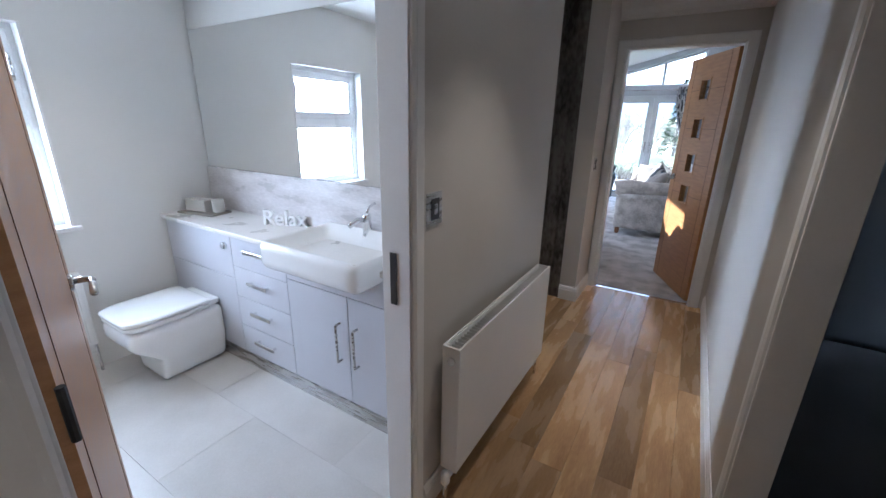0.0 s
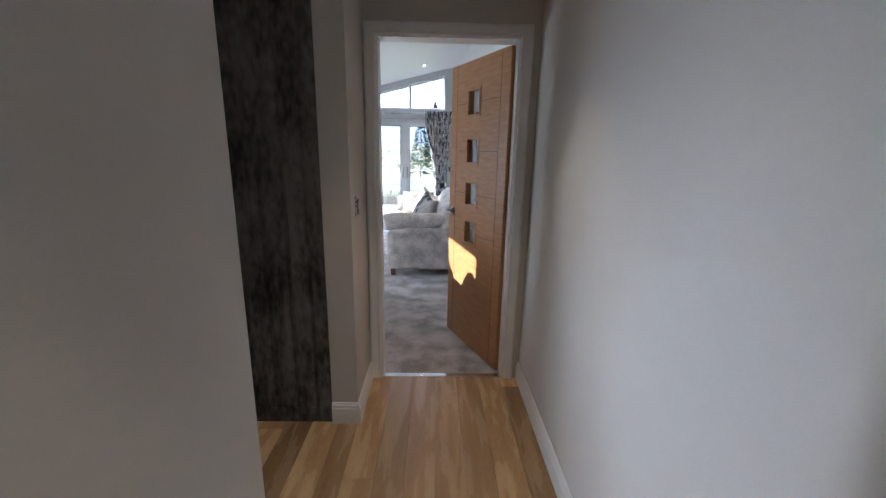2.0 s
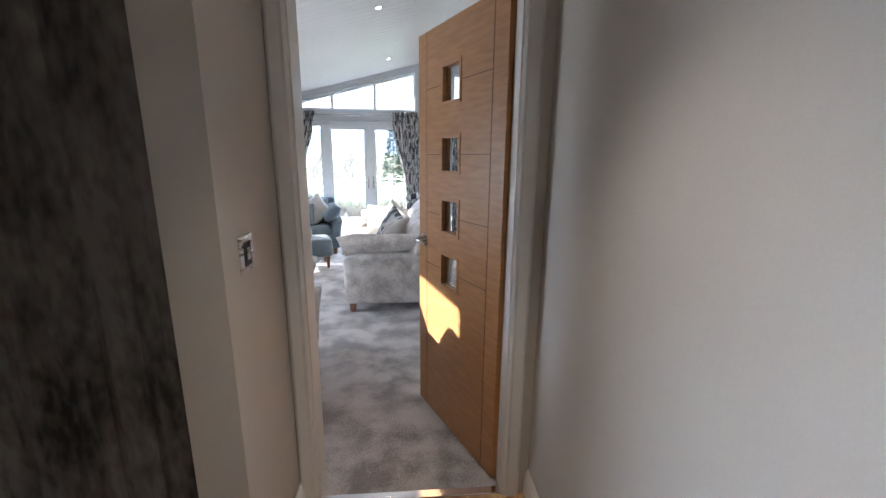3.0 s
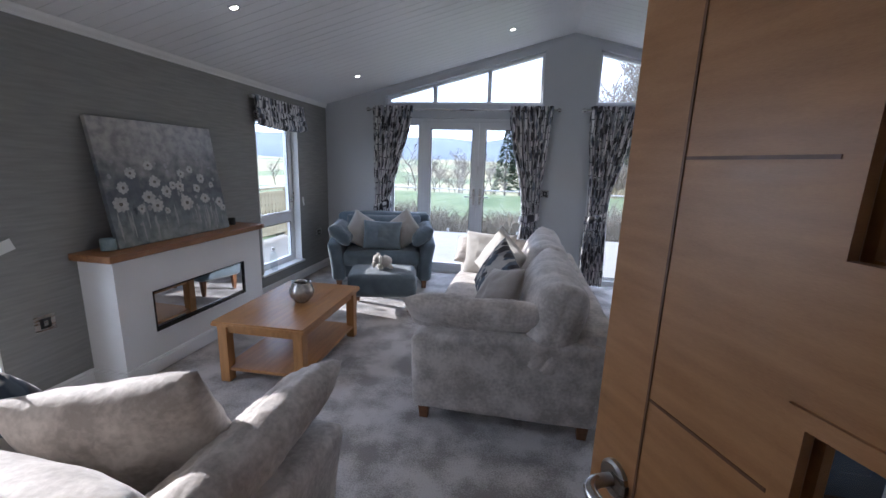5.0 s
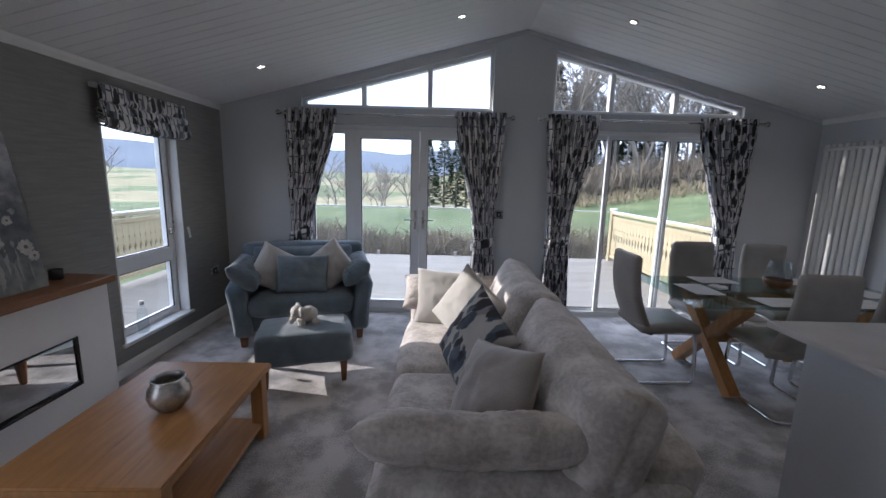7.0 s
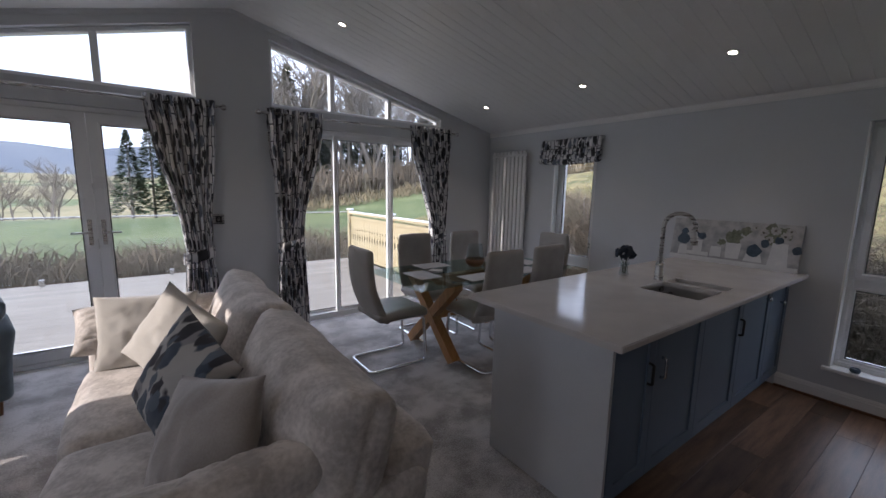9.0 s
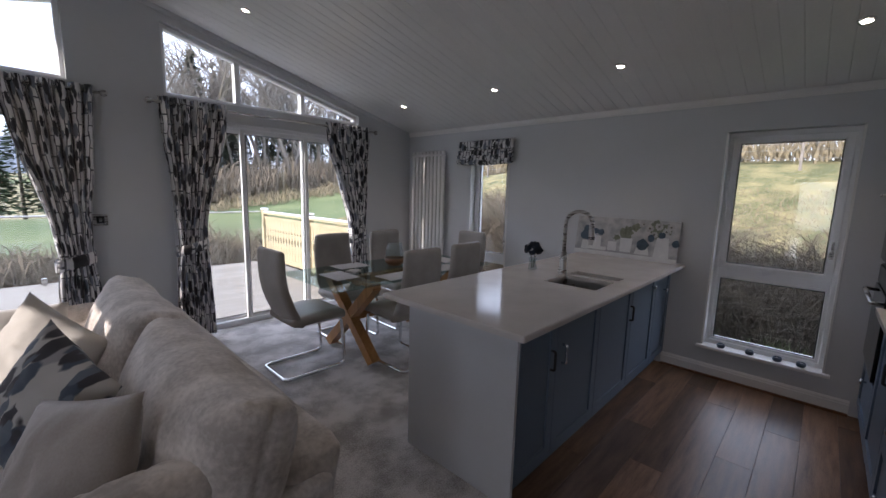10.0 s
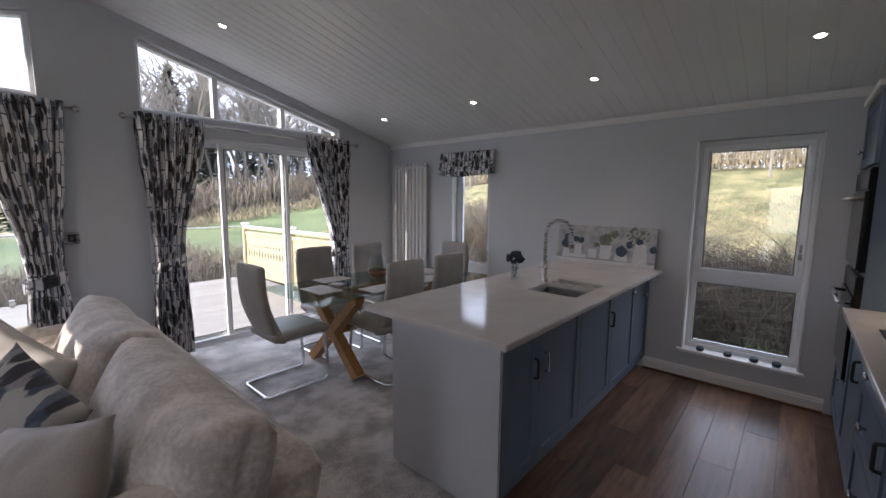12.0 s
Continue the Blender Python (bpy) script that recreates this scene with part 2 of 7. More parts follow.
M_BLACK = plain("black_gloss", (0.008, 0.008, 0.009), 0.12)
M_BLACK_MATT = surface("black_iron", (0.012, 0.012, 0.013), (0.025, 0.025, 0.026), 0.5, 20, 200, 0.05)
M_LEATHER = surface("taupe_leatherette", (0.30, 0.275, 0.245), (0.38, 0.35, 0.315), 0.45, 8, 260, 0.06)
M_CERAMIC = surface("white_ceramic", (0.80, 0.80, 0.79), (0.84, 0.84, 0.83), 0.12, 2, 50, 0.0, rvar=0.03)
M_LILAC = surface("lilac_grey_laminate", (0.52, 0.52, 0.55), (0.58, 0.58, 0.61), 0.35, 3, 120, 0.005)
M_MARBLE = surface("grey_marble", (0.44, 0.41, 0.40), (0.66, 0.63, 0.62), 0.3, 3.5, 40, 0.02, stretch=(1, 1, 3.5), spread=0.4)
M_VINYL = surface("pale_stone_tile", (0.50, 0.475, 0.44), (0.60, 0.575, 0.54), 0.35, 4, 120, 0.03, piece=0.04)
M_GLASS = sheet_glass("window_glass", (0.97, 0.98, 0.98))
M_TABLE_GLASS = sheet_glass("table_glass", (0.78, 0.88, 0.87))
M_VESSEL = sheet_glass("clear_vessel", (0.90, 0.93, 0.94))
M_FROST = clear("frosted_glass", (0.9, 0.92, 0.93), 0.45)
M_MIRROR = plain("silver_mirror", (0.88, 0.89, 0.89), 0.01, 1.0)
M_FIRE_FRONT = plain("smoked_mirror_glass", (0.62, 0.63, 0.65), 0.015, 1.0)
M_FIRE_GLASS = plain("dark_mirror_glass", (0.34, 0.34, 0.35), 0.04, 0.95)
M_LAMP = plain("lamp_glow", (1.0, 0.90, 0.74), 0.3, 0, 14.0)
M_DECK = surface("pale_deck_board", (0.21, 0.183, 0.15), (0.31, 0.277, 0.232), 0.6, 4, 60, 0.1, stretch=(0.6, 5, 5), piece=0.10)
M_RAIL = surface("cream_painted_timber", (0.36, 0.30, 0.18), (0.46, 0.39, 0.25), 0.6, 5, 80, 0.08)
M_GRASS = surface("meadow_grass", (0.07, 0.105, 0.035), (0.16, 0.19, 0.08), 0.95, 0.35, 5, 0.8, spread=0.4)
M_BANK = surface("straw_bank_grass", (0.085, 0.09, 0.03), (0.27, 0.225, 0.10), 0.95, 1.1, 9, 1.0, spread=0.3)
M_PASTURE = surface("tan_pasture", (0.17, 0.155, 0.07), (0.34, 0.29, 0.165), 0.95, 0.08, 2.0, 0.5, spread=0.4)
# the blue-grey of distance haze is mixed into the hill colour
M_HAZED_HILL = surface("hazed_far_hill", (0.11, 0.135, 0.175), (0.17, 0.195, 0.225), 1.0, 0.01, 0.15, 0.0)
M_BARK = surface("grey_bark", (0.15, 0.132, 0.115), (0.28, 0.25, 0.22), 0.9, 6, 50, 0.4, stretch=(1, 1, 0.3))
M_TWIG = surface("brown_twigs", (0.10, 0.08, 0.058), (0.25, 0.205, 0.155), 0.95, 3, 40, 0.3)
M_BRAMBLE = surface("dark_bramble", (0.045, 0.036, 0.026), (0.14, 0.11, 0.078), 0.95, 3, 40, 0.3)
M_SINK = surface("sink_steel", (0.42, 0.41, 0.40), (0.55, 0.54, 0.53), 0.3, 8, 150, 0.02, 1.0)
M_BATHTOP = surface("cream_stone_laminate", (0.62, 0.60, 0.57), (0.72, 0.70, 0.67), 0.3, 5, 90, 0.01)
M_DRY = surface("dry_grass", (0.16, 0.125, 0.075), (0.30, 0.25, 0.16), 0.95, 2, 40, 0.3)
M_NEEDLE = surface("dark_conifer", (0.012, 0.028, 0.012), (0.04, 0.07, 0.028), 0.9, 2, 30, 0.3)
M_BLUE_FLOWER = surface("dark_blue_petals", (0.012, 0.02, 0.035), (0.035, 0.05, 0.075), 0.8, 20, 120, 0.2)
M_PLUSH = surface("cream_fleece", (0.48, 0.45, 0.41), (0.62, 0.59, 0.55), 0.95, 60, 260, 0.6)
M_WOOD_BOWL = surface("turned_wood", (0.14, 0.065, 0.028), (0.26, 0.13, 0.06), 0.4, 6, 70, 0.03)
M_MAT = surface("placemat_cloth", (0.40, 0.39, 0.37), (0.50, 0.48, 0.46), 0.8, 12, 240, 0.2)
M_PAPER_TAG = plain("white_card", (0.8, 0.8, 0.78), 0.7)
# dark tone stands in for the missing light in the room across the hall
M_UNLIT_ROOM = surface("unlit_room_shade", (0.20, 0.19, 0.18), (0.26, 0.25, 0.24), 0.8, 2, 120, 0.02)
M_CROCKERY = surface("crackled_silver_glass", (0.35, 0.34, 0.32), (0.62, 0.60, 0.57), 0.22, 40, 120, 0.2, 0.7)
M_TURQ = surface("duck_egg_glaze", (0.20, 0.30, 0.33), (0.34, 0.44, 0.46), 0.35, 20, 90, 0.05)


# ---- building blocks ----
def mesh_of(name, bm, material, smooth=False):
    me = bpy.data.meshes.new(name)
    bm.normal_update()
    bm.to_mesh(me)
    bm.free()
    me.materials.append(material)
    if smooth:
        for poly in me.polygons:
            poly.use_smooth = True
    return me


def thing(name, x=0, y=0, z=0, rz=0, label="", category="", group="", kind=""):
    ob = new(name)
    ob.empty_display_size = 0.05
    ob.matrix_basis = pose(x, y, z, 0, 0, rz)
    return tagged(ob, label, category, group, kind)


def part(name, bm, material, parent=None, label="", m=None, smooth=False):
    ob = new(name, bm if isinstance(bm, bpy.types.Mesh) else mesh_of(name, bm, material, smooth))
    if parent:
        ob.parent = parent
    if m is not None:
        ob.matrix_basis = m
    return tagged(ob, label)


def solid(name, bm, material, label="", category="", kind="", group="", smooth=False, m=None):
    ob = new(name, mesh_of(name, bm, material, smooth))
    if m is not None:
        ob.matrix_basis = m
    return tagged(ob, label, category, group, kind)


def block(x0, y0, z0, x1, y1, z1, bevel=0.0, bm=None, seg=2):
    own = bm is None
    bm = bm or bmesh.new()
    vs = [bm.verts.new(v) for v in ((x0, y0, z0), (x1, y0, z0), (x1, y1, z0), (x0, y1, z0), (x0, y0, z1), (x1, y0, z1), (x1, y1, z1), (x0, y1, z1))]
    for f in ((0, 3, 2, 1), (4, 5, 6, 7), (0, 1, 5, 4), (1, 2, 6, 5), (2, 3, 7, 6), (3, 0, 4, 7)):
        bm.faces.new([vs[k] for k in f])
    if bevel and own:
        bmesh.ops.bevel(bm, geom=bm.edges[:], offset=bevel, segments=seg, affect="EDGES", profile=0.5)
    return bm


def lathe(profile, n=24, bm=None, at=(0, 0, 0)):
    """A turned shape about z from (radius, height) pairs."""
    bm = bm or bmesh.new()
    rings = []
    for r, z in profile:
        rings.append([bm.verts.new((at[0] + r * math.cos(2 * math.pi * k / n), at[1] + r * math.sin(2 * math.pi * k / n), at[2] + z)) for k in range(n)])
    for a, b in zip(rings, rings[1:]):
        for k in range(n):
            bm.faces.new((a[k], a[(k + 1) % n], b[(k + 1) % n], b[k]))
    for ring, flip in ((rings[0], True), (rings[-1], False)):
        if (profile[0][0] if flip else profile[-1][0]) > 1e-4:
            bm.faces.new(ring[::-1] if flip else ring)
    return bm


def tube(points, radius, n=10, bm=None, taper=1.0):
    """A round bar along points."""
    bm = bm or bmesh.new()
    pts = [Vector(p) for p in points]
    rings = []
    for k, p in enumerate(pts):
        d = (pts[min(k + 1, len(pts) - 1)] - pts[max(k - 1, 0)]).normalized()
        up = Vector((0, 0, 1)) if abs(d.z) < 0.9 else Vector((1, 0, 0))
        a = (a - d * a.dot(d)).normalized() if k and (a - d * a.dot(d)).length > 0.1 else d.cross(up).normalized()
        b = d.cross(a).normalized()
        r = radius * (1 + (taper - 1) * k / max(1, len(pts) - 1))
        rings.append([bm.verts.new(p + r * (math.cos(2 * math.pi * j / n) * a + math.sin(2 * math.pi * j / n) * b)) for j in range(n)])
    for a, b in zip(rings, rings[1:]):
        for j in range(n):
            bm.faces.new((a[j], b[j], b[(j + 1) % n], a[(j + 1) % n]))
    bm.faces.new(rings[0])
    bm.faces.new(rings[-1][::-1])
    return bm


def arc(points, r, n=5):
    """Rounds the corners of a polyline."""
    out = [Vector(points[0])]
    for a, b, c in zip(points, points[1:], points[2:]):
        a, b, c = Vector(a), Vector(b), Vector(c)
        p, q = b + (a - b).normalized() * r, b + (c - b).normalized() * r
        for k in range(n + 1):
            s = k / n
            out.append(p * (1 - s) ** 2 + b * 2 * s * (1 - s) + q * s * s)
    return out + [Vector(points[-1])]


def soft(sx, sy, sz, r=0.06, puff=0.02, wrinkle=0.004, seed=0, n=14, sag=0.0):
    """An upholstered block, centred, with rounded edges, bulging faces and creases."""
    verts, faces, index = [], [], {}
    half = Vector((sx / 2, sy / 2, sz / 2))
    rr = min(r, *[h * 0.98 for h in half])
    steps = [math.sin((k / n - 0.5) * math.pi) * 0.5 + (k / n - 0.5) for k in range(n + 1)]

    def vert(u, v, w):
        key = (round(u, 5), round(v, 5), round(w, 5))
        if key not in index:
            p = Vector((u * half.x, v * half.y, w * half.z))
            inner = Vector([max(-(h - rr), min(h - rr, c)) for c, h in zip(p, half)])
            d = p - inner
            q = inner + d.normalized() * rr if d.length > 1e-6 else p
            e = Vector((u * (1 - v * v) * (1 - w * w) if abs(u) > 0.99 else 0, v * (1 - u * u) * (1 - w * w) if abs(v) > 0.99 else 0, w * (1 - u * u) * (1 - v * v) if abs(w) > 0.99 else 0))
            q += e * puff
            q += Vector(noise.noise_vector(Vector((q.x * 5 + seed * 7.1, q.y * 5, q.z * 5 + seed)))) * wrinkle * 1.5
            crease = 1 - abs(noise.noise(Vector((q.x * 9 + seed * 3.3, q.y * 9 + seed, q.z * 5))))
            q -= p.normalized() * wrinkle * max(0, crease - 0.75) * 6
            q.z -= sag * (1 - u * u) * (1 - v * v) * (1 if w > 0 else 0)
            index[key] = len(verts)
            verts.append(q)
        return index[key]

    for ax in range(3):
        for s in (-1, 1):
            for i in range(n):
                for j in range(n):
                    quad = []
                    for a, b in ((i, j), (i + 1, j), (i + 1, j + 1), (i, j + 1)):
                        c = [0, 0, 0]
                        c[ax], c[(ax + 1) % 3], c[(ax + 2) % 3] = s, steps[a], steps[b]
                        quad.append(vert(*c))
                    faces.append(quad if s > 0 else quad[::-1])
    bm = bmesh.new()
    vs = [bm.verts.new(v) for v in verts]
    for f in faces:
        bm.faces.new([vs[k] for k in f])
    return bm


def pillow(w, h, d, seed=0, n=22, ear=0.06, dent=0.0, box=1):
    """A scatter cushion standing in the xz plane, w wide, h high, with pinched corners."""
    bm = bmesh.new()
    rows = {}
    for side in (1, -1):
        for i in range(n + 1):
            for j in range(n + 1):
                u, v = 2 * i / n - 1, 2 * j / n - 1
                rim = i in (0, n) or j in (0, n)
                if rim and side < 0:
                    rows[side, i, j] = rows[1, i, j]
                    continue
                t = (max(0, 1 - abs(u) ** (2 * box)) * max(0, 1 - abs(v) ** (2 * min(box, 1.3)))) ** 0.46
                px = u * w / 2 * (1 - ear * (1 - v * v))
                pz = v * h / 2 * (1 - ear * (1 - u * u))
                crease = abs(noise.noise(Vector((u * 7.0 * max(1, w / h) ** 0.5 + 2.2 * v + seed * 1.7, v * 2.1 - seed, side * 4.0))))
                k = noise.noise(Vector((u * 1.6 + seed * 5.3, v * 1.6, side * 2.0 + seed)))
                f = 1 - abs(noise.noise(Vector((u * 3.4 * max(1, w / h) ** 0.7 + seed, v * 2.8 + seed * 2.2, side * 3.1))))
                y = side * (d / 2) * t * (1 + 0.22 * k) - side * t * max(0, f - 0.78) * 0.05 - side * t * max(0, 0.12 - crease) * 0.035
                pz -= dent * max(0, v) * (1 - abs(u)) ** 1.5 * h * 0.5
                rows[side, i, j] = bm.verts.new((px, y, pz))
        for i in range(n):
            for j in range(n):
                q = [rows[side, a, b] for a, b in ((i, j), (i + 1, j), (i + 1, j + 1), (i, j + 1))]
                bm.faces.new(q if side < 0 else q[::-1])
    return bm


def cells(us, vs, hole, place, depth):
    """A wall sheet cut into cells between us and vs; hole(i, j) leaves a cell open; place(u, v) gives the point; depth is the vector of its thickness."""
    bm = bmesh.new()
    grid = {}
    for i in range(len(us) - 1):
        for j in range(len(vs) - 1):
            if hole((us[i] + us[i + 1]) / 2, (vs[j] + vs[j + 1]) / 2):
                continue
            quad = []
            for a, b in ((i, j), (i + 1, j), (i + 1, j + 1), (i, j + 1)):
                if (a, b) not in grid:
                    grid[a, b] = bm.verts.new(place(us[a], vs[b]))
                quad.append(grid[a, b])
            bm.faces.new(quad)
    out = bmesh.ops.extrude_face_region(bm, geom=bm.faces[:])
    bmesh.ops.translate(bm, verts=[v for v in out["geom"] if isinstance(v, bmesh.types.BMVert)], vec=depth)
    bmesh.ops.recalc_face_normals(bm, faces=bm.faces[:])
    return bm


def wall(name, axis, at, depth, a0, a1, z0, z1, holes, material, label):
    """An upright wall on the plane axis = at; holes are (a0, a1, z0, z1)."""
    us = sorted({a0, a1, *[h[0] for h in holes], *[h[1] for h in holes]})
    vs = sorted({z0, z1, *[h[2] for h in holes], *[h[3] for h in holes]})
    us, vs = [u for u in us if a0 <= u <= a1], [v for v in vs if z0 <= v <= z1]
    hole = lambda u, v: any(h[0] < u < h[1] and h[2] < v < h[3] for h in holes)
    place = (lambda u, v: (at, u, v)) if axis == "x" else (lambda u, v: (u, at, v))
    vec = (depth, 0, 0) if axis == "x" else (0, depth, 0)
    return solid(name, cells(us, vs, hole, place, vec), material, label, "wall", "structure")


# ---- structure ----
XW, XE, YN, YS, XA = -2.2, 3.87, 8.9, 3.70, 0.835
EAVE, SLOPE = 2.12, 0.254
HX0, HX1, HZ = -0.03, 0.915, 2.32


def roof(x):
    return EAVE + SLOPE * (x - XW if x < XA else XE - x)


# floor slabs
solid("floor_living", block(XW - 0.1, YS, -0.16, XE + 0.1, YN + 0.1, -0.012), M_CARPET, "grey-beige plush carpet laid wall to wall", "floor", "structure")


def carpet_sheet():
    bm = bmesh.new()
    n, m2 = 120, 104
    g = {}
    for i in range(n + 1):
        for j in range(m2 + 1):
            x, y = XW + (XE - XW) * i / n, YS + 0.07 + (YN - YS - 0.07) * j / m2
            g[i, j] = bm.verts.new((x, y, -0.006 + 0.004 * noise.noise(Vector((x * 5, y * 5, 0)))))
    for i in range(n):
        for j in range(m2):
            x, y = g[i, j].co.x, g[i, j].co.y
            if x > 1.6 and y < 5.68:
                continue
            bm.faces.new((g[i, j], g[i + 1, j], g[i + 1, j + 1], g[i, j + 1]))
    return bm


solid("carpet", carpet_sheet(), M_CARPET, "plush grey-beige carpet with brushed pile", "carpet", "structure", smooth=True)
hall_floor = solid("floor_hall", block(HX0 - 2.2, -1.3, -0.16, HX1 + 0.02, YS + 0.03, -0.014), M_OAK_FLOOR, "warm oak plank floor of the hall", "floor", "structure")
kitchen_floor = solid("floor_kitchen", block(1.55, YS, -0.011, XE, 5.72, -0.009), M_WALNUT_FLOOR, "brown wood-plank floor of the kitchen", "floor", "structure")
bath_floor = solid("floor_bath", block(XW, -0.9, -0.012, -0.03, 1.5, -0.010), M_VINYL, "pale stone-coloured bathroom floor", "floor", "structure")

# ceilings: boarded slopes over the living room, flat over the hall and bathroom


def boarded(x0, x1):
    bm = bmesh.new()
    y, step = YS - 0.02, 0.1
    prof = []
    while y < YN + 0.05:
        prof += [(y, 0.003), (y + 0.003, 0), (y + step - 0.003, 0), (y + step, 0.003)]
        y += step
    prev = None
    for yy, dz in prof:
        a, b = bm.verts.new((x0, yy, roof(x0) + dz)), bm.verts.new((x1, yy, roof(x1) + dz))
        if prev and (prev[0].co - a.co).length > 1e-6:
            bm.faces.new((prev[0], prev[1], b, a))
        prev = (a, b)
    bmesh.ops.remove_doubles(bm, verts=bm.verts[:], dist=1e-5)
    out = bmesh.ops.extrude_face_region(bm, geom=bm.faces[:])
    bmesh.ops.translate(bm, verts=[v for v in out["geom"] if isinstance(v, bmesh.types.BMVert)], vec=(0, 0, 0.1))
    bmesh.ops.recalc_face_normals(bm, faces=bm.faces[:])
    return bm


solid("ceiling_west", boarded(XW - 0.2, XA), M_CEIL, "white grooved boards on the sloping ceiling", "ceiling", "structure")
solid("ceiling_east", boarded(XA, XE + 0.2), M_CEIL, "white grooved boards on the sloping ceiling", "ceiling", "structure")
solid("ceiling_hall", block(XW - 0.1, -1.4, HZ, HX1 + 1.6, YS - 0.02, HZ + 0.1), M_CEIL_FLAT, "flat white painted ceiling", "ceiling", "structure")

# outer walls and openings
W_WIN = [(7.43, 8.19, 0.23, 1.86), (4.52, 5.28, 0.23, 1.86)]
wall("wall_west", "x", XW, -0.16, YS - 0.1, YN, -0.2, EAVE + 0.05, W_WIN, M_PAPER, "wall papered in grey textured paper")
E_WIN = [(7.29, 7.83, 0.12, 1.86), (4.66, 5.38, 0.24, 1.88)]
wall("wall_east", "x", XE, 0.16, YS - 0.1, YN, -0.2, EAVE + 0.05, E_WIN, M_WALL, "pale grey painted wall with two windows")
wall("wall_bath_west", "x", XW, -0.16, -1.0, 1.5, -0.2, HZ, [(-0.08, 0.72, 0.86, 1.86)], M_WALL_BATH, "white painted bathroom wall with a window")
# the opening is added for the alcove lamp and lies out of view
wall("wall_entrance_west", "x", XW, -0.16, 1.6, YS - 0.1, -0.2, HZ, [(2.88, 3.12, 0.15, 1.95)], M_WALL_HALL, "warm white alcove wall with an added glass strip, out of view")

FD = (-1.38, 0.53, 0.0, 1.97)
PD = (1.13, 3.06, 0.0, 1.97)
GZ = 2.13


def gable():
    xs = sorted({XW - 0.16, XE + 0.16, XA, FD[0], FD[1], PD[0], PD[1], -0.43, 2.1})
    lv = [0, 1, 2, 3, 4]

    def place(x, k):
        z = {0: -0.2, 1: 1.97, 2: GZ, 3: max(GZ + 0.012, roof(x) - 0.10), 4: roof(x) + 0.04}[k]
        return (x, YN, z)

    def hole(x, k):
        inx = FD[0] < x < FD[1] or PD[0] < x < PD[1]
        return inx and (k < 1 or 2 < k < 3)

    return cells(xs, lv, hole, place, (0, 0.16, 0))


solid("wall_north", gable(), M_WALL, "pale grey gable wall with glazed doors and raked windows", "wall", "structure")
solid("door_sill", block(-2.2, YN + 0.004, -0.2, XE, YN + 0.156, -0.006), M_UPVC, "white threshold under the glazed doors", "trim", "structure")

# inner walls
wall("wall_south", "y", YS, 0.08, XW, XE, -0.1, 2.95, [(0.026, 0.822, -0.2, 2.022)], M_WALL, "pale grey wall between living room and hall")
wall("wall_hall_end", "y", YS - 0.002, -0.03, XW, HX1 + 0.1, -0.1, HZ, [(0.026, 0.822, -0.2, 2.022)], M_WALL_HALL, "warm white wall round the door to the living room")
wall("wall_hall_left", "x", HX0, -0.1, 0.882, 2.14, -0.1, HZ, [], M_WALL_HALL, "warm white hall wall behind the radiator")
wall("wall_hall_left_south", "x", HX0, -0.1, -1.3, 0.04, -0.1, HZ, [], M_WALL_HALL, "warm white hall wall")
wall("wall_over_bath_door", "x", HX0, -0.1, 0.04, 0.882, 2.042, HZ, [], M_WALL_HALL, "warm white wall over the bathroom door")
wall("wall_hall_right", "x", HX1, 0.1, -1.3, YS - 0.035, -0.1, HZ, [(0.53, 1.34, -0.2, 2.022)], M_WALL_HALL, "warm white hall wall")
wall("wall_hall_back", "y", -1.3, -0.1, XW, HX1 + 1.6, -0.1, HZ, [], M_WALL_HALL, "warm white wall closing the hall")
wall("wall_bath_north", "y", 1.5, 0.1, XW, HX0 - 0.1, -0.1, HZ, [], M_WALL_BATH, "white painted bathroom wall behind the mirror")
wall("wall_bath_south", "y", -0.9, -0.1, XW, HX0 - 0.1, -0.1, HZ, [], M_WALL_BATH, "white painted bathroom wall")
wall("wall_alcove_nib", "y", 3.225, 0.44, -0.165, HX0, -0.1, HZ, [], M_WALL_HALL, "warm white end of wall beside the wood cladding")
# the unlit room across the hall, its shade put into a dark colour
wall("wall_dim_room_east", "x", HX1 + 1.5, 0.1, -1.3, YS - 0.1, -0.1, HZ, [], M_UNLIT_ROOM, "wall of the room across the hall, coloured dark as if unlit")
solid("floor_dim_room", block(HX1 + 0.1, -1.3, -0.1, HX1 + 1.5, YS - 0.1, -0.01), M_UNLIT_ROOM, "floor of the room across the hall, coloured dark as if unlit", "floor", "structure")


def strip(name, pts, w, h, material, label, side=1, cat="trim"):
    """A moulded skirting along floor points: a body with a thinner shaped top. side: to which side of the walk it lies."""
    bm = bmesh.new()
    prof = [(0, 0), (w, 0), (w, h * 0.72), (w * 0.72, h * 0.78), (w * 0.72, h * 0.86), (w * 0.35, h * 0.96), (w * 0.3, h), (0, h)]
    for (ax, ay), (bx, by) in zip(pts, pts[1:]):
        d = Vector((bx - ax, by - ay, 0)).normalized()
        nrm = Vector((-d.y, d.x, 0)) * side
        ra = [bm.verts.new(Vector((ax, ay, 0)) + nrm * o + Vector((0, 0, z))) for o, z in prof]
        rb = [bm.verts.new(Vector((bx, by, 0)) + nrm * o + Vector((0, 0, z))) for o, z in prof]
        k = len(prof)
        for i in range(k):
            bm.faces.new((ra[i], ra[(i + 1) % k], rb[(i + 1) % k], rb[i]))
        bm.faces.new(ra)
        bm.faces.new(rb[::-1])
    bmesh.ops.recalc_face_normals(bm, faces=bm.faces[:])
    return solid(name, bm, material, label, cat, "structure")


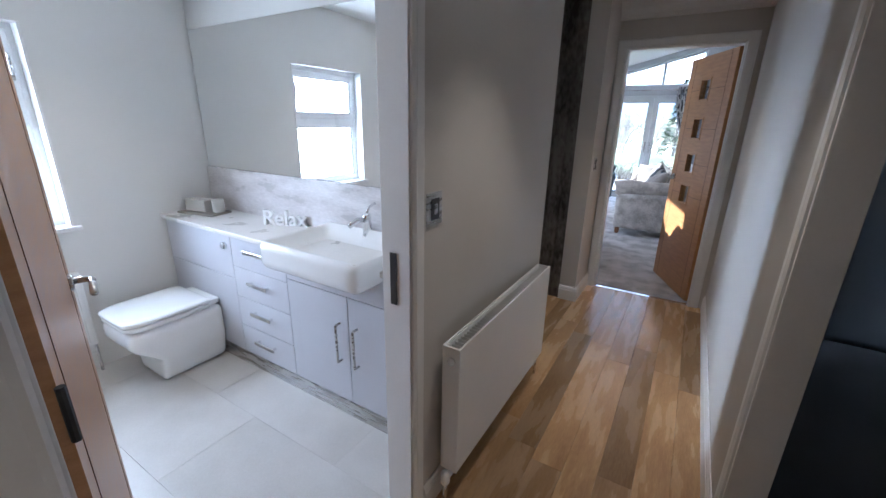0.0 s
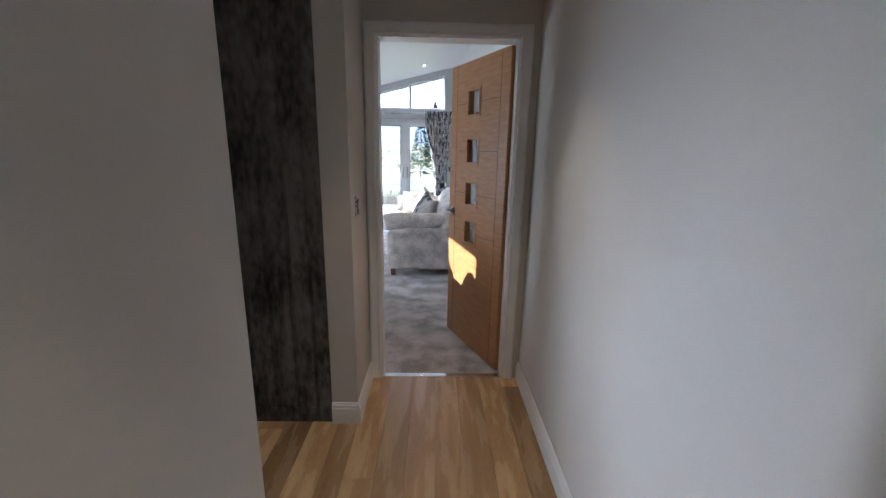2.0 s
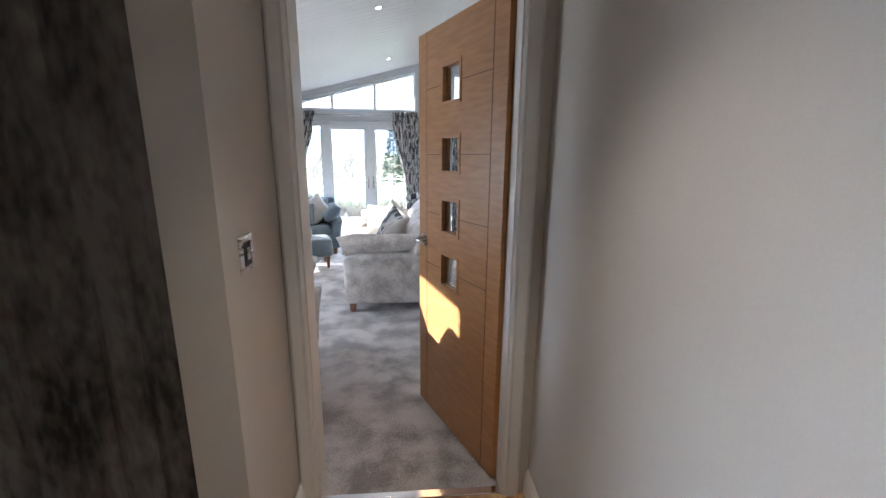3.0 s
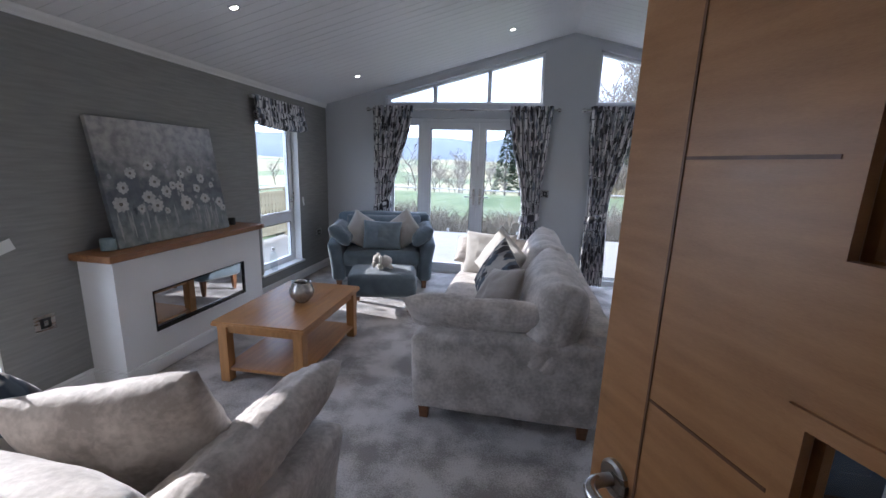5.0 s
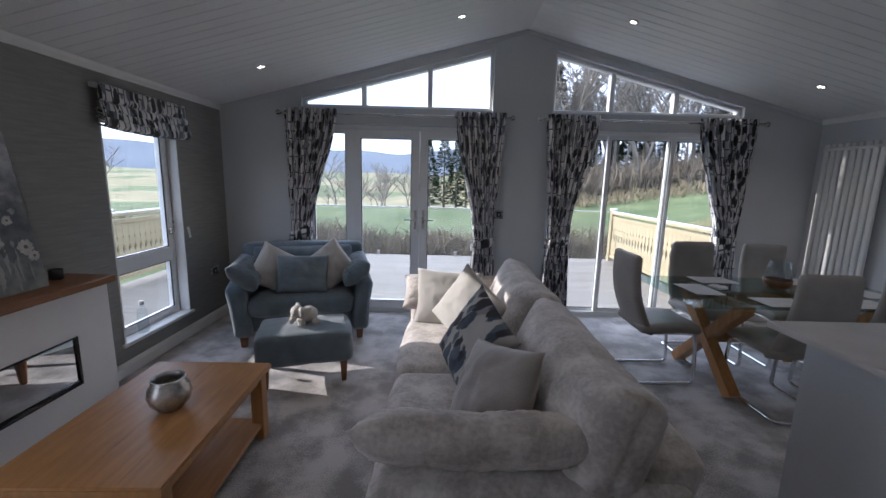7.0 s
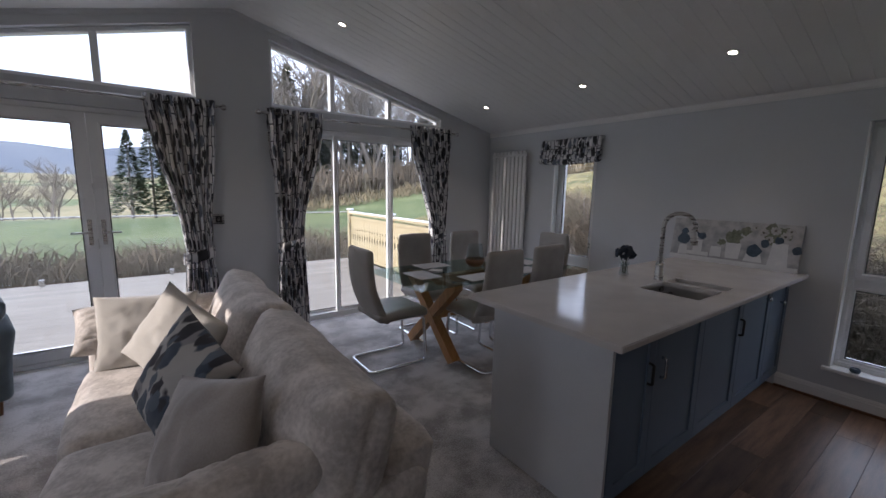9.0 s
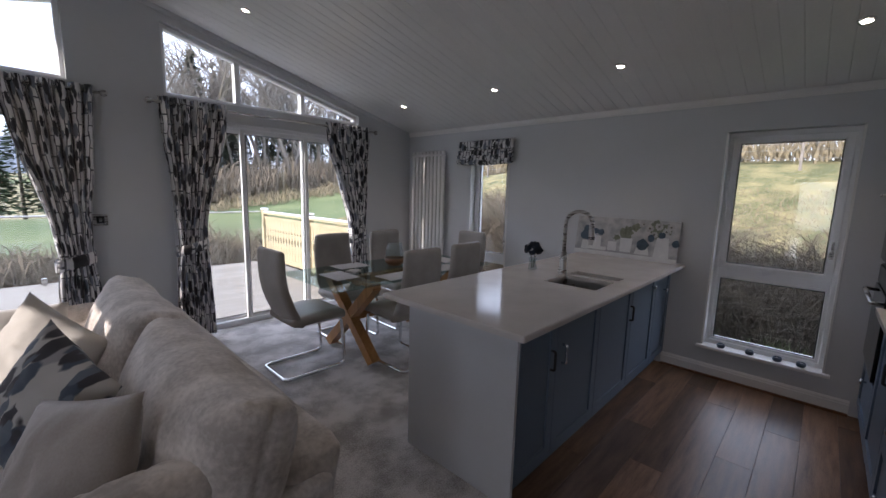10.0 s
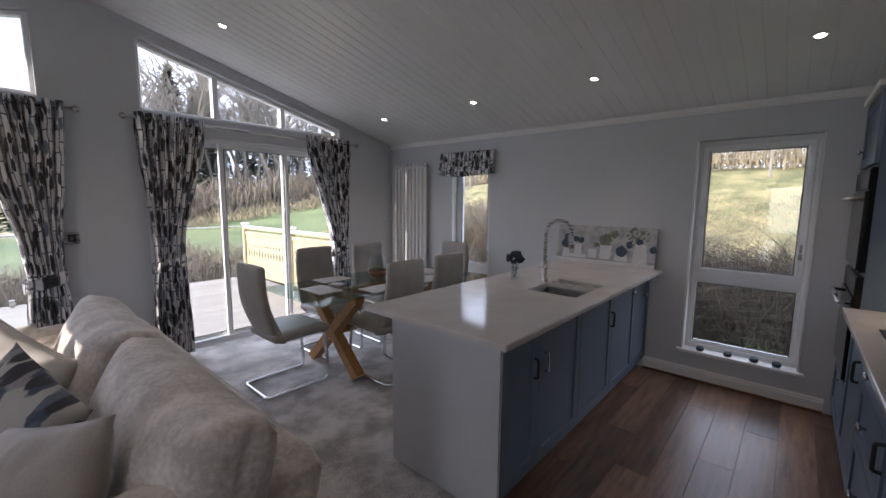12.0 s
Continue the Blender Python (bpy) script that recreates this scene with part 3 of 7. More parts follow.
SK = "white moulded skirting board"
strip("baseboard_hall_right", [(HX1, 1.42), (HX1, YS - 0.035)], 0.016, 0.12, M_WHITE, SK, 1)
strip("baseboard_hall_left", [(HX0, 0.935), (HX0, 2.14)], 0.016, 0.12, M_WHITE, SK, -1)
strip("baseboard_nib", [(-0.165, 3.225), (HX0, 3.225)], 0.016, 0.12, M_WHITE, SK, -1)
strip("baseboard_nib_side", [(HX0, 3.209), (HX0, 3.665)], 0.016, 0.12, M_WHITE, SK, -1)
strip("baseboard_west_a", [(XW, 4.0), (XW, 5.69)], 0.016, 0.10, M_WHITE, SK, -1)
strip("baseboard_west_b", [(XW, 7.03), (XW, YN)], 0.016, 0.10, M_WHITE, SK, -1)
strip("baseboard_north_a", [(XW, YN), (FD[0] - 0.02, YN)], 0.016, 0.10, M_WHITE, SK, -1)
strip("baseboard_north_b", [(FD[1] + 0.02, YN), (PD[0] - 0.02, YN)], 0.016, 0.10, M_WHITE, SK, -1)
strip("baseboard_north_c", [(PD[1] + 0.02, YN), (XE, YN)], 0.016, 0.10, M_WHITE, SK, -1)
strip("baseboard_east_a", [(XE, 6.3), (XE, YN)], 0.016, 0.10, M_WHITE, SK, 1)
strip("baseboard_east_b", [(XE, 4.52), (XE, 5.65)], 0.016, 0.10, M_WHITE, SK, 1)
# dark strip stands in for the shaded gap between floor and skirting
solid("floor_gap_strip", block(XE - 0.03, 4.52, -0.008, XE - 0.014, 5.65, 0.016, 0.003), M_OAK_DARK, "dark brown strip in place of the shaded gap along the kitchen floor", "trim", "structure")


def cornice(name, p, q, drop=0.05, out=0.03, material=M_WHITE):
    a, b = Vector(p), Vector(q)
    d = (b - a).normalized()
    up = Vector((0, 0, 1))
    side = d.cross(up).normalized()
    up = side.cross(d)
    prof = [(0, 0), (out, 0), (out * 0.8, -drop * 0.4), (out * 0.4, -drop * 0.75), (out * 0.35, -drop), (0, -drop)]
    bm = bmesh.new()
    ra = [bm.verts.new(a + side * o + up * z) for o, z in prof]
    rb = [bm.verts.new(b + side * o + up * z) for o, z in prof]
    for i in range(len(prof)):
        bm.faces.new((ra[i], ra[(i + 1) % len(prof)], rb[(i + 1) % len(prof)], rb[i]))
    bm.faces.new(ra), bm.faces.new(rb[::-1])
    bmesh.ops.recalc_face_normals(bm, faces=bm.faces[:])
    return solid(name, bm, material, "white cornice moulding where wall meets ceiling", "trim", "structure")


cornice("cornice_west", (XW, YS + 0.08, EAVE + 0.004), (XW, YN, EAVE + 0.004), 0.05)
cornice("cornice_east", (XE, YN, EAVE + 0.004), (XE, YS + 0.08, EAVE + 0.004), 0.05)
cornice("cornice_north_west", (XW, YN, EAVE), (XA, YN, roof(XA)), 0.035, 0.018, M_WALL)
cornice("cornice_north_east", (XA, YN, roof(XA)), (XE, YN, EAVE), 0.035, 0.018, M_WALL)
cornice("cornice_hall_end", (HX0, YS - 0.032, HZ), (HX1, YS - 0.032, HZ), 0.11, 0.09, M_CEIL_FLAT)
cornice("cornice_hall_right", (HX1, YS - 0.032, HZ), (HX1, -1.3, HZ), 0.11, 0.09, M_CEIL_FLAT)
cornice("cornice_hall_left", (HX0, -1.3, HZ), (HX0, 2.14, HZ), 0.11, 0.09, M_CEIL_FLAT)


# ---- windows and glazed doors ----
def bars(poly, width, depth, y0):
    """A mitred frame inside a convex outline in the xz plane, from y0 to y0 + depth."""
    n = len(poly)
    inner = []
    for k in range(n):
        p, a, b = Vector(poly[k]), Vector(poly[k - 1]), Vector(poly[(k + 1) % n])
        u, v = (a - p).normalized(), (b - p).normalized()
        bis = u + v
        s = abs(u.x * v.y - u.y * v.x)
        inner.append(p + bis * (width / max(s, 0.2)))
    bm = bmesh.new()
    lip = 0.008
    rings = []
    for ring, y in ((poly, y0), (poly, y0 + depth), (inner, y0 + depth), (inner, y0 + lip)):
        rings.append([bm.verts.new((p[0], y, p[1])) for p in ring])
    mid = [bm.verts.new((p[0] * 0.25 + q[0] * 0.75, y0, p[1] * 0.25 + q[1] * 0.75)) for p, q in zip(poly, inner)]
    order = [rings[0], rings[1], rings[2], rings[3], mid]
    for a, b in zip(order, order[1:] + order[:1]):
        for k in range(n):
            bm.faces.new((a[k], a[(k + 1) % n], b[(k + 1) % n], b[k]))
    bmesh.ops.recalc_face_normals(bm, faces=bm.faces[:])
    return bm, inner


def pane_of(inner, y, grow=0.006):
    c = sum((Vector(p) for p in inner), Vector((0, 0))) / len(inner)
    bm = bmesh.new()
    for yy, rev in ((y, False), (y + 0.006, True)):
        vs = [bm.verts.new((p[0] + (p[0] - c.x) * 0.004, yy, p[1] + (p[1] - c.y) * 0.004)) for p in inner]
        bm.faces.new(vs if not rev else vs[::-1])
    bm.verts.ensure_lookup_table()
    k = len(inner)
    for i in range(k):
        bm.faces.new((bm.verts[i], bm.verts[i + k], bm.verts[(i + 1) % k + k], bm.verts[(i + 1) % k]))
    bmesh.ops.recalc_face_normals(bm, faces=bm.faces[:])
    return bm


def glaze(parent, poly, width=0.05, depth=0.06, y0=0.07, frame_name="window_frame", glass=None):
    bm, inner = bars(poly, width, depth, y0)
    f = part(frame_name, bm, M_UPVC, parent)
    g = part("pane", pane_of(inner, y0 + depth / 2), glass or M_GLASS, parent)
    g.visible_shadow = glass is not None
    bm2, _ = bars([tuple(p) for p in inner], 0.006, 0.004, y0 + 0.006)
    part("gasket", bm2, M_BLACK_MATT, parent)
    return f


def rect(x0, z0, x1, z1):
    return [(x0, z0), (x1, z0), (x1, z1), (x0, z1)]


def lever(parent, x, z, y, way=1):
    h = part("handle", block(x - 0.014, y - 0.012, z - 0.10, x + 0.014, y, z + 0.10, 0.005), M_STEEL, parent, "brushed steel handle plate")
    part("lever", tube(arc([(x, y - 0.01, z), (x, y - 0.05, z), (x + way * 0.11, y - 0.052, z)], 0.015), 0.008, 10), M_STEEL, h, smooth=True)
    return h


# french doors, frame lines in x and z, the wall's inner face at y = 0 of each unit
fd = thing("door_1", 0, YN, 0, label="white plastic double doors with side light, closed", category="door", kind="structure")
x0, x1, zb, zt = FD[0], FD[1], FD[2], FD[3]
part("door_frame", bars(rect(x0 + 0.002, zb - 0.004, x1 - 0.002, zt - 0.002), 0.045, 0.08, 0.05)[0], M_UPVC, fd)
glaze(fd, rect(x0 + 0.045, zb + 0.04, -0.93, zt - 0.045), 0.035, 0.06, 0.06)
part("mullion", block(-0.93, 0.052, zb + 0.04, -0.885, 0.128, zt - 0.045, 0.004), M_UPVC, fd)
for a, b, way in ((-0.885, -0.197, -1), (-0.193, 0.487, 1)):
    leaf = part("door_leaf", bars(rect(a, zb + 0.04, b, zt - 0.045), 0.085, 0.06, 0.045)[0], M_UPVC, fd)
    inner = rect(a + 0.083, zb + 0.123, b - 0.083, zt - 0.128)
    g = part("pane", pane_of([Vector(p) for p in inner], 0.075), M_GLASS, leaf)
    g.visible_shadow = False
    part("gasket", bars(inner, 0.007, 0.004, 0.05)[0], M_BLACK_MATT, leaf)
    lever(leaf, -0.197 - 0.04 if way < 0 else -0.193 + 0.04, 1.02, 0.045, way)

pd = thing("door_2", 0, YN, 0, label="white plastic sliding patio doors, three closed panels", category="door", kind="structure")
x0, x1 = PD[0], PD[1]
part("door_frame", bars(rect(x0 + 0.002, zb - 0.004, x1 - 0.002, zt - 0.002), 0.04, 0.1, 0.04)[0], M_UPVC, pd)
for k, (a, b) in enumerate(((x0 + 0.04, 1.79), (1.735, 2.43), (2.375, x1 - 0.04))):
    glaze(pd, rect(a, zb + 0.035, b, zt - 0.04), 0.045, 0.03, 0.05 if k == 1 else 0.085)
part("track", block(x0 + 0.03, 0.035, zb + 0.03, x1 - 0.03, 0.12, zb + 0.05, 0.004), M_UPVC, pd)


def raked(name, x0, x1, cuts, label):
    w = thing(name, 0, YN, 0, label=label, category="window", kind="structure")
    top = lambda x: max(GZ + 0.02, roof(x) - 0.104)
    part("window_frame", bars([(x0 + 0.002, GZ + 0.003), (x1 - 0.002, GZ + 0.003), (x1 - 0.002, top(x1) - 0.002), (x0 + 0.002, top(x0) - 0.002)], 0.032, 0.07, 0.05)[0], M_UPVC, w)
    edges = [x0 + 0.034, *cuts, x1 - 0.034]
    for a, b in zip(edges, edges[1:]):
        lo = GZ + 0.036
        za, zb2 = top(a) - 0.036, top(b) - 0.036
        if za < lo + 0.03 or zb2 < lo + 0.03:
            if za < zb2:
                poly = [(a, lo), (b, lo), (b, zb2), (a, max(lo + 0.012, za))]
            else:
                poly = [(a, lo), (b, lo), (b, max(lo + 0.012, zb2)), (a, za)]
        else:
            poly = [(a, lo), (b, lo), (b, zb2), (a, za)]
        poly = [Vector(p) for p in poly]
        g = part("pane", pane_of(poly, 0.08), M_GLASS, w)
        g.visible_shadow = False
    for c in cuts:
        part("mullion", block(c - 0.024, 0.052, GZ + 0.03, c + 0.024, 0.118, top(c) - 0.03, 0.003), M_UPVC, w)
    return w


raked("window_1", FD[0], FD[1], (-0.765, -0.10), "white raked gable window of three panes over the doors")
raked("window_2", PD[0], PD[1], (1.735, 2.39), "white raked gable window of three panes over the patio doors")


def side_window(name, x, y0, y1, z0, z1, turn, transom, label, sill=True, glass=None):
    """A window in a side wall: a tall upper light over a low fixed one. turn: +90 faces east, -90 faces west."""
    w = thing(name, x, (y0 + y1) / 2, 0, turn, label=label, category="window", kind="structure")
    h = (y1 - y0) / 2
    part("window_frame", bars(rect(-h + 0.002, z0 + 0.002, h - 0.002, z1 - 0.002), 0.04, 0.06, 0.085)[0], M_UPVC, w)
    glaze(w, rect(-h + 0.04, transom + 0.03, h - 0.04, z1 - 0.04), 0.045, 0.055, 0.075, "casement", glass)
    glaze(w, rect(-h + 0.04, z0 + 0.04, h - 0.04, transom - 0.03), 0.02, 0.05, 0.09, "fixed_light", glass)
    part("transom", block(-h + 0.04, 0.088, transom - 0.03, h - 0.04, 0.14, transom + 0.03, 0.004), M_UPVC, w)
    if sill:
        part("window_sill", block(-h - 0.03, -0.025, z0 - 0.022, h + 0.03, 0.085, z0 + 0.004, 0.006), M_WHITE, w)
    hd = part("handle", block(h - 0.075, 0.055, transom + 0.18, h - 0.05, 0.078, transom + 0.23, 0.004), M_STEEL, w)
    part("lever", tube([(h - 0.062, 0.06, transom + 0.2), (h - 0.062, 0.045, transom + 0.2), (h - 0.062, 0.042, transom + 0.3)], 0.007, 8), M_STEEL, hd)
    part("reveal_lining", block(h - 0.012, -0.002, z0 + 0.006, h - 0.001, 0.08, z1 - 0.004), M_WHITE, w)
    part("reveal_lining", block(-h + 0.001, -0.002, z0 + 0.006, -h + 0.012, 0.08, z1 - 0.004), M_WHITE, w)
    return w


side_window("window_3", XW, *W_WIN[0], 90, 0.75, "white two-light window beside the fireplace")
side_window("window_4", XW, *W_WIN[1], 90, 0.75, "white two-light window behind the sofa")
side_window("window_5", XE, *E_WIN[0], -90, 0.62, "narrow white window beside the dining table")
side_window("window_6", XE, *E_WIN[1], -90, 0.83, "white two-light kitchen window with a deep sill")
side_window("window_7", XW, -0.08, 0.72, 0.86, 1.86, 90, 1.42, "white two-light bathroom window with bright panes")
# window_8 is an unseen strip, added behind the alcove lamp
side_window("window_8", XW, 2.88, 3.12, 0.15, 1.95, 90, 0.75, "unseen narrow frosted glass strip added behind the alcove lamp", False, M_FROST)


# ---- doors ----
def architrave(name, axis, at, out, a0, a1, top, w=0.07, t=0.018, label="white moulded door architrave"):
    """Moulded boards round an opening on the wall plane axis = at; out is the side on which they stand proud."""
    ob = thing(name, label=label, category="trim", kind="structure")
    prof = [(0, 0), (0, t * 0.6), (w * 0.12, t), (w * 0.3, t * 0.75), (w * 0.8, t * 0.75), (w * 0.92, t * 0.5), (w, 0)]

    def board(pts, horizontal):
        bm = bmesh.new()
        rings = []
        for k in (0, 1):
            ring = []
            for o, d in prof:
                if horizontal:
                    a = (a0 - o) if k == 0 else (a1 + o)
                    z = top + o
                else:
                    a = pts + (o if pts == a1 else -o)
                    z = 0.0 if k == 0 else top + o
                p = at + out * d
                ring.append(bm.verts.new((p, a, z) if axis == "x" else (a, p, z)))
            rings.append(ring)
        n = len(prof)
        for i in range(n):
            bm.faces.new((rings[0][i], rings[0][(i + 1) % n], rings[1][(i + 1) % n], rings[1][i]))
        bm.faces.new(rings[0]), bm.faces.new(rings[1][::-1])
        bmesh.ops.recalc_face_normals(bm, faces=bm.faces[:])
        return bm

    part("side_board", board(a0, False), M_WHITE, ob)
    part("side_board", board(a1, False), M_WHITE, ob)
    part("head_board", board(None, True), M_WHITE, ob)
    return ob


def lining(name, axis, lo, hi, a0, a1, top, label):
    ob = thing(name, label=label, category="trim", kind="structure")
    t = 0.022
    for a, b in ((a0, a0 + t), (a1 - t, a1)):
        part("jamb", block(lo, a, 0, hi, b, top, 0.002) if axis == "x" else block(a, lo, 0, b, hi, top, 0.002), M_WHITE, ob)
    part("head", block(lo, a0, top - t, hi, a1, top, 0.002) if axis == "x" else block(a0, lo, top - t, a1, hi, top, 0.002), M_WHITE, ob)
    return ob


lining("door_lining_living", "y", YS - 0.035, YS + 0.082, 0.026, 0.822, 2.022, "white door lining of the living-room doorway")
architrave("architrave_living", "y", YS - 0.032, -1, 0.041, 0.807, 2.005, 0.07)
architrave("architrave_living_back", "y", YS + 0.08, 1, 0.041, 0.807, 2.005, 0.07)
lining("door_lining_bath", "x", HX0 - 0.102, HX0 + 0.003, 0.04, 0.882, 2.042, "white door lining of the bathroom doorway")
architrave("architrave_bath", "x", HX0, 1, 0.055, 0.867, 2.027, 0.065)
lining("door_lining_right", "x", HX1 - 0.003, HX1 + 0.102, 0.53, 1.34, 2.022, "white door lining of the doorway across the hall")
architrave("architrave_right", "x", HX1, -1, 0.545, 1.325, 2.01, 0.07)
solid("threshold_strip", block(0.049, YS - 0.03, -0.004, 0.799, YS + 0.01, 0.004, 0.002), M_CHROME, "polished metal strip where carpet meets wood", "trim", "structure")


def leaf_door(name, hinge, turn, width, height, side, label, glass=True):
    """An oak leaf hinged at its local origin, running along +x. side: where the lever on the outer face sits in y."""
    d = thing(name, hinge[0], hinge[1], 0.008, turn, label=label, category="door", kind="structure")
    t = 0.02
    lights = [(0.77, 0.94), (1.04, 1.21), (1.33, 1.50), (1.64, 1.81)] if glass else []
    gx = (width * 0.44, width * 0.665) if glass else (0.2, 0.4)
    holes = [(gx[0], gx[1], a, b) for a, b in lights]
    us = sorted({0, 0.09, width - 0.09, width, *[h[0] for h in holes], *[h[1] for h in holes]})
    vs = sorted({0, height, *[h[2] for h in holes], *[h[3] for h in holes]})
    hole = lambda u, v: any(h[0] < u < h[1] and h[2] < v < h[3] for h in holes)
    part("leaf", cells(us, vs, hole, lambda u, v: (u, -t, v), (0, 2 * t, 0)), M_OAK_DOOR, d)
    for h in holes:
        g = part("glass", block(h[0], -0.004, h[2], h[1], 0.004, h[3]), M_GLASS, d, "clear glass panel")
        for s in (-1, 1):
            b = bars([(h[0] - 0.006, h[2] - 0.006), (h[1] + 0.006, h[2] - 0.006), (h[1] + 0.006, h[3] + 0.006), (h[0] - 0.006, h[3] + 0.006)], 0.016, 0.02, 0)[0]
            part("bead", b, M_OAK_DOOR, d, m=Matrix.Translation((0, t - 0.016 if s > 0 else -t - 0.004, 0)))
    for s in (-1, 1):
        y = s * (t + 0.0006)
        for x in (0.09, width - 0.09):
            part("groove", block(x - 0.0018, y - 0.0006, 0.0, x + 0.0018, y + 0.0006, height), M_OAK_DARK, d)
        for h in holes:
            zz = (h[2] + h[3]) / 2
            for xa, xb in ((0.0925, gx[0] - 0.01), (gx[1] + 0.01, width - 0.0925)):
                part("groove", block(xa, y - 0.0006, zz - 0.0018, xb, y + 0.0006, zz + 0.0018), M_OAK_DARK, d)
        lx = width - 0.055
        rose = lathe([(0.026, 0), (0.026, 0.006), (0.022, 0.009), (0.0, 0.009)], 20)
        bmesh.ops.rotate(rose, verts=rose.verts[:], matrix=Matrix.Rotation(radians(-90 * s), 3, "X"))
        bmesh.ops.translate(rose, verts=rose.verts[:], vec=(lx, s * t, 0.98))
        hdl = part("handle", rose, M_STEEL, d, "polished nickel lever handle", smooth=False)
        part("lever", tube(arc([(lx, s * t, 0.98), (lx, s * (t + 0.05), 0.98), (lx - 0.115, s * (t + 0.05), 0.972)], 0.022, 6), 0.0095, 12), M_STEEL, hdl, smooth=True)
    part("latch_plate", block(width - 0.0005, -0.012, 0.88, width + 0.001, 0.012, 1.08), M_STEEL, d)
    for z in (0.25, 1.0, 1.75):
        part("hinge", tube([(-0.004, -t - 0.004, z - 0.05), (-0.004, -t - 0.004, z + 0.05)], 0.007, 8), M_BLACK_MATT, d)
    return d


leaf_door("door_3", (0.795, YS + 0.055), 114.0, 0.735, 1.985, 1, "open oak door with four small square glass panels")
leaf_door("door_4", (-0.135, 0.075), 163.0, 0.80, 1.985, 1, "open plain oak bathroom door", False)


# ---- living room ----
def tapered_leg(h, a, b):
    bm = block(-a, -a, 0, a, a, h, 0)
    for v in bm.verts:
        if v.co.z < 0.01:
            v.co.x *= b / a
            v.co.y *= b / a
    bmesh.ops.bevel(bm, geom=bm.edges[:], offset=0.004, segments=1, affect="EDGES")
    return bm


def shear(bm, fx=0.0, fy=0.0):
    for v in bm.verts:
        v.co.x += fx * v.co.z
        v.co.y += fy * v.co.z
    return bm


def sofa(name, x, y, rz, w, d, fabric, label, seats=2, arm_h=0.56, seat_h=0.43, back_h=0.66, lean=0.14, arm_w=0.17, pads=True, cushion_h=0.46, seed=1, roll=True):
    """A settee facing local -y, its front edge at y = 0 and its middle at x = 0."""
    s = thing(name, x, y, 0, rz, label=label, category="sofa" if seats > 1 or w > 1.2 else "armchair")
    base = soft(w - 2 * arm_w + 0.02, d - 0.12, 0.2, 0.02, 0.004, 0.002, seed)
    part("base", base, fabric, s, m=pose(0, d / 2 + 0.02, 0.21), smooth=True)
    for sx in (-1, 1):
        a = soft(arm_w, d, arm_h - 0.09, 0.045, 0.006, 0.003, seed + sx, 16)
        for v in a.verts:
            t = (v.co.z + (arm_h - 0.09) / 2) / (arm_h - 0.09)
            v.co.x += sx * 0.05 * t * t
            v.co.z -= 0.0 if v.co.y > 0 else 0.04 * t * (v.co.y / (d / 2)) ** 2
        part("arm", a, fabric, s, m=pose(sx * (w / 2 - arm_w / 2 - 0.02), d / 2, 0.09 + (arm_h - 0.09) / 2), smooth=True)
        if pads:
            L = d * 0.80
            p = pillow(L, 0.29, 0.17, seed + 3 * sx, 40, 0.045, box=3)
            part("arm_cushion", p, fabric, s, m=pose(sx * (w / 2 - arm_w / 2 - 0.045), d * 0.34, arm_h + 0.05) @ pose(0, 0, 0, 0, sx * 48, 0) @ pose(0, 0, 0, 0, 0, 90), smooth=True)
    b = soft(w - 0.04, 0.2, back_h - 0.1, 0.05, 0.01, 0.003, seed + 9)
    part("backrest", shear(b, 0, lean), fabric, s, m=pose(0, d - 0.1, 0.1 + (back_h - 0.1) / 2), smooth=True)
    cw = (w - 2 * arm_w) / seats
    for k in range(seats):
        cx = (k - (seats - 1) / 2) * cw
        part("seat_cushion", soft(cw - 0.008, d - 0.24, 0.17, 0.055, 0.022, 0.004, seed + k, 16), fabric, s, m=pose(cx, (d - 0.24) / 2 - 0.02, seat_h - 0.085), smooth=True)
        out = (k - (seats - 1) / 2) * 0.20
        c = boxed(cw + (0.19 if seats > 1 else 0.04), cushion_h, 0.18, seed + 5 + k)
        part("back_cushion", c, fabric, s, m=pose(cx + out, d - 0.25, seat_h + cushion_h / 2 - 0.04, -17, 0, 0), smooth=True)
    for sx in (-1, 1):
        for yy in (0.06, d - 0.06):
            part("leg", tapered_leg(0.11, 0.032, 0.024), M_OAK_DARK, s, "dark stained wooden leg", m=pose(sx * (w / 2 - 0.1), yy, 0), smooth=False)
    return s


def boxed(w, h, d, seed):
    """A fat back cushion with a boxing strip: bulging faces, square ends and gathered corners."""
    bm = soft(w, d, h, 0.04, 0.012, 0.004, seed, 30)
    for v in bm.verts:
        u, t = min(1, abs(v.co.x) / (w / 2)), min(1, abs(v.co.z) / (h / 2))
        near = math.exp(-6 * math.hypot((1 - u) * w / h, 1 - t))
        a = math.atan2(1 - t, max(1e-4, (1 - u) * w / h))
        v.co.y += math.copysign(0.075, v.co.y) * ((1 - u ** 4) * (1 - t ** 3)) * min(1, abs(v.co.y) / (d * 0.4))
        v.co.y *= 1 - 0.35 * near + 0.14 * near * math.cos(11 * a)
        v.co.x *= 1 - 0.03 * (1 - t * t)
        if v.co.z > 0:
            v.co.z -= t * (0.020 * (1 - u * u) - 0.012 * noise.noise(Vector((v.co.x * 4 + seed * 2.3, 0, seed))))
        v.co.y += 0.010 * noise.noise(Vector((v.co.x * 7 + seed, v.co.z * 5, seed * 1.7)))
    return bm


def scatter(name, x, y, z, rx, ry, rz, w, h, d, material, label, seed, group=""):
    """A loose cushion with its lowest point near z."""
    return solid(name, pillow(w, h, d, seed), material, label, "cushion", group=group, smooth=True, m=pose(x, y, z + h * 0.46, rx, ry, rz))


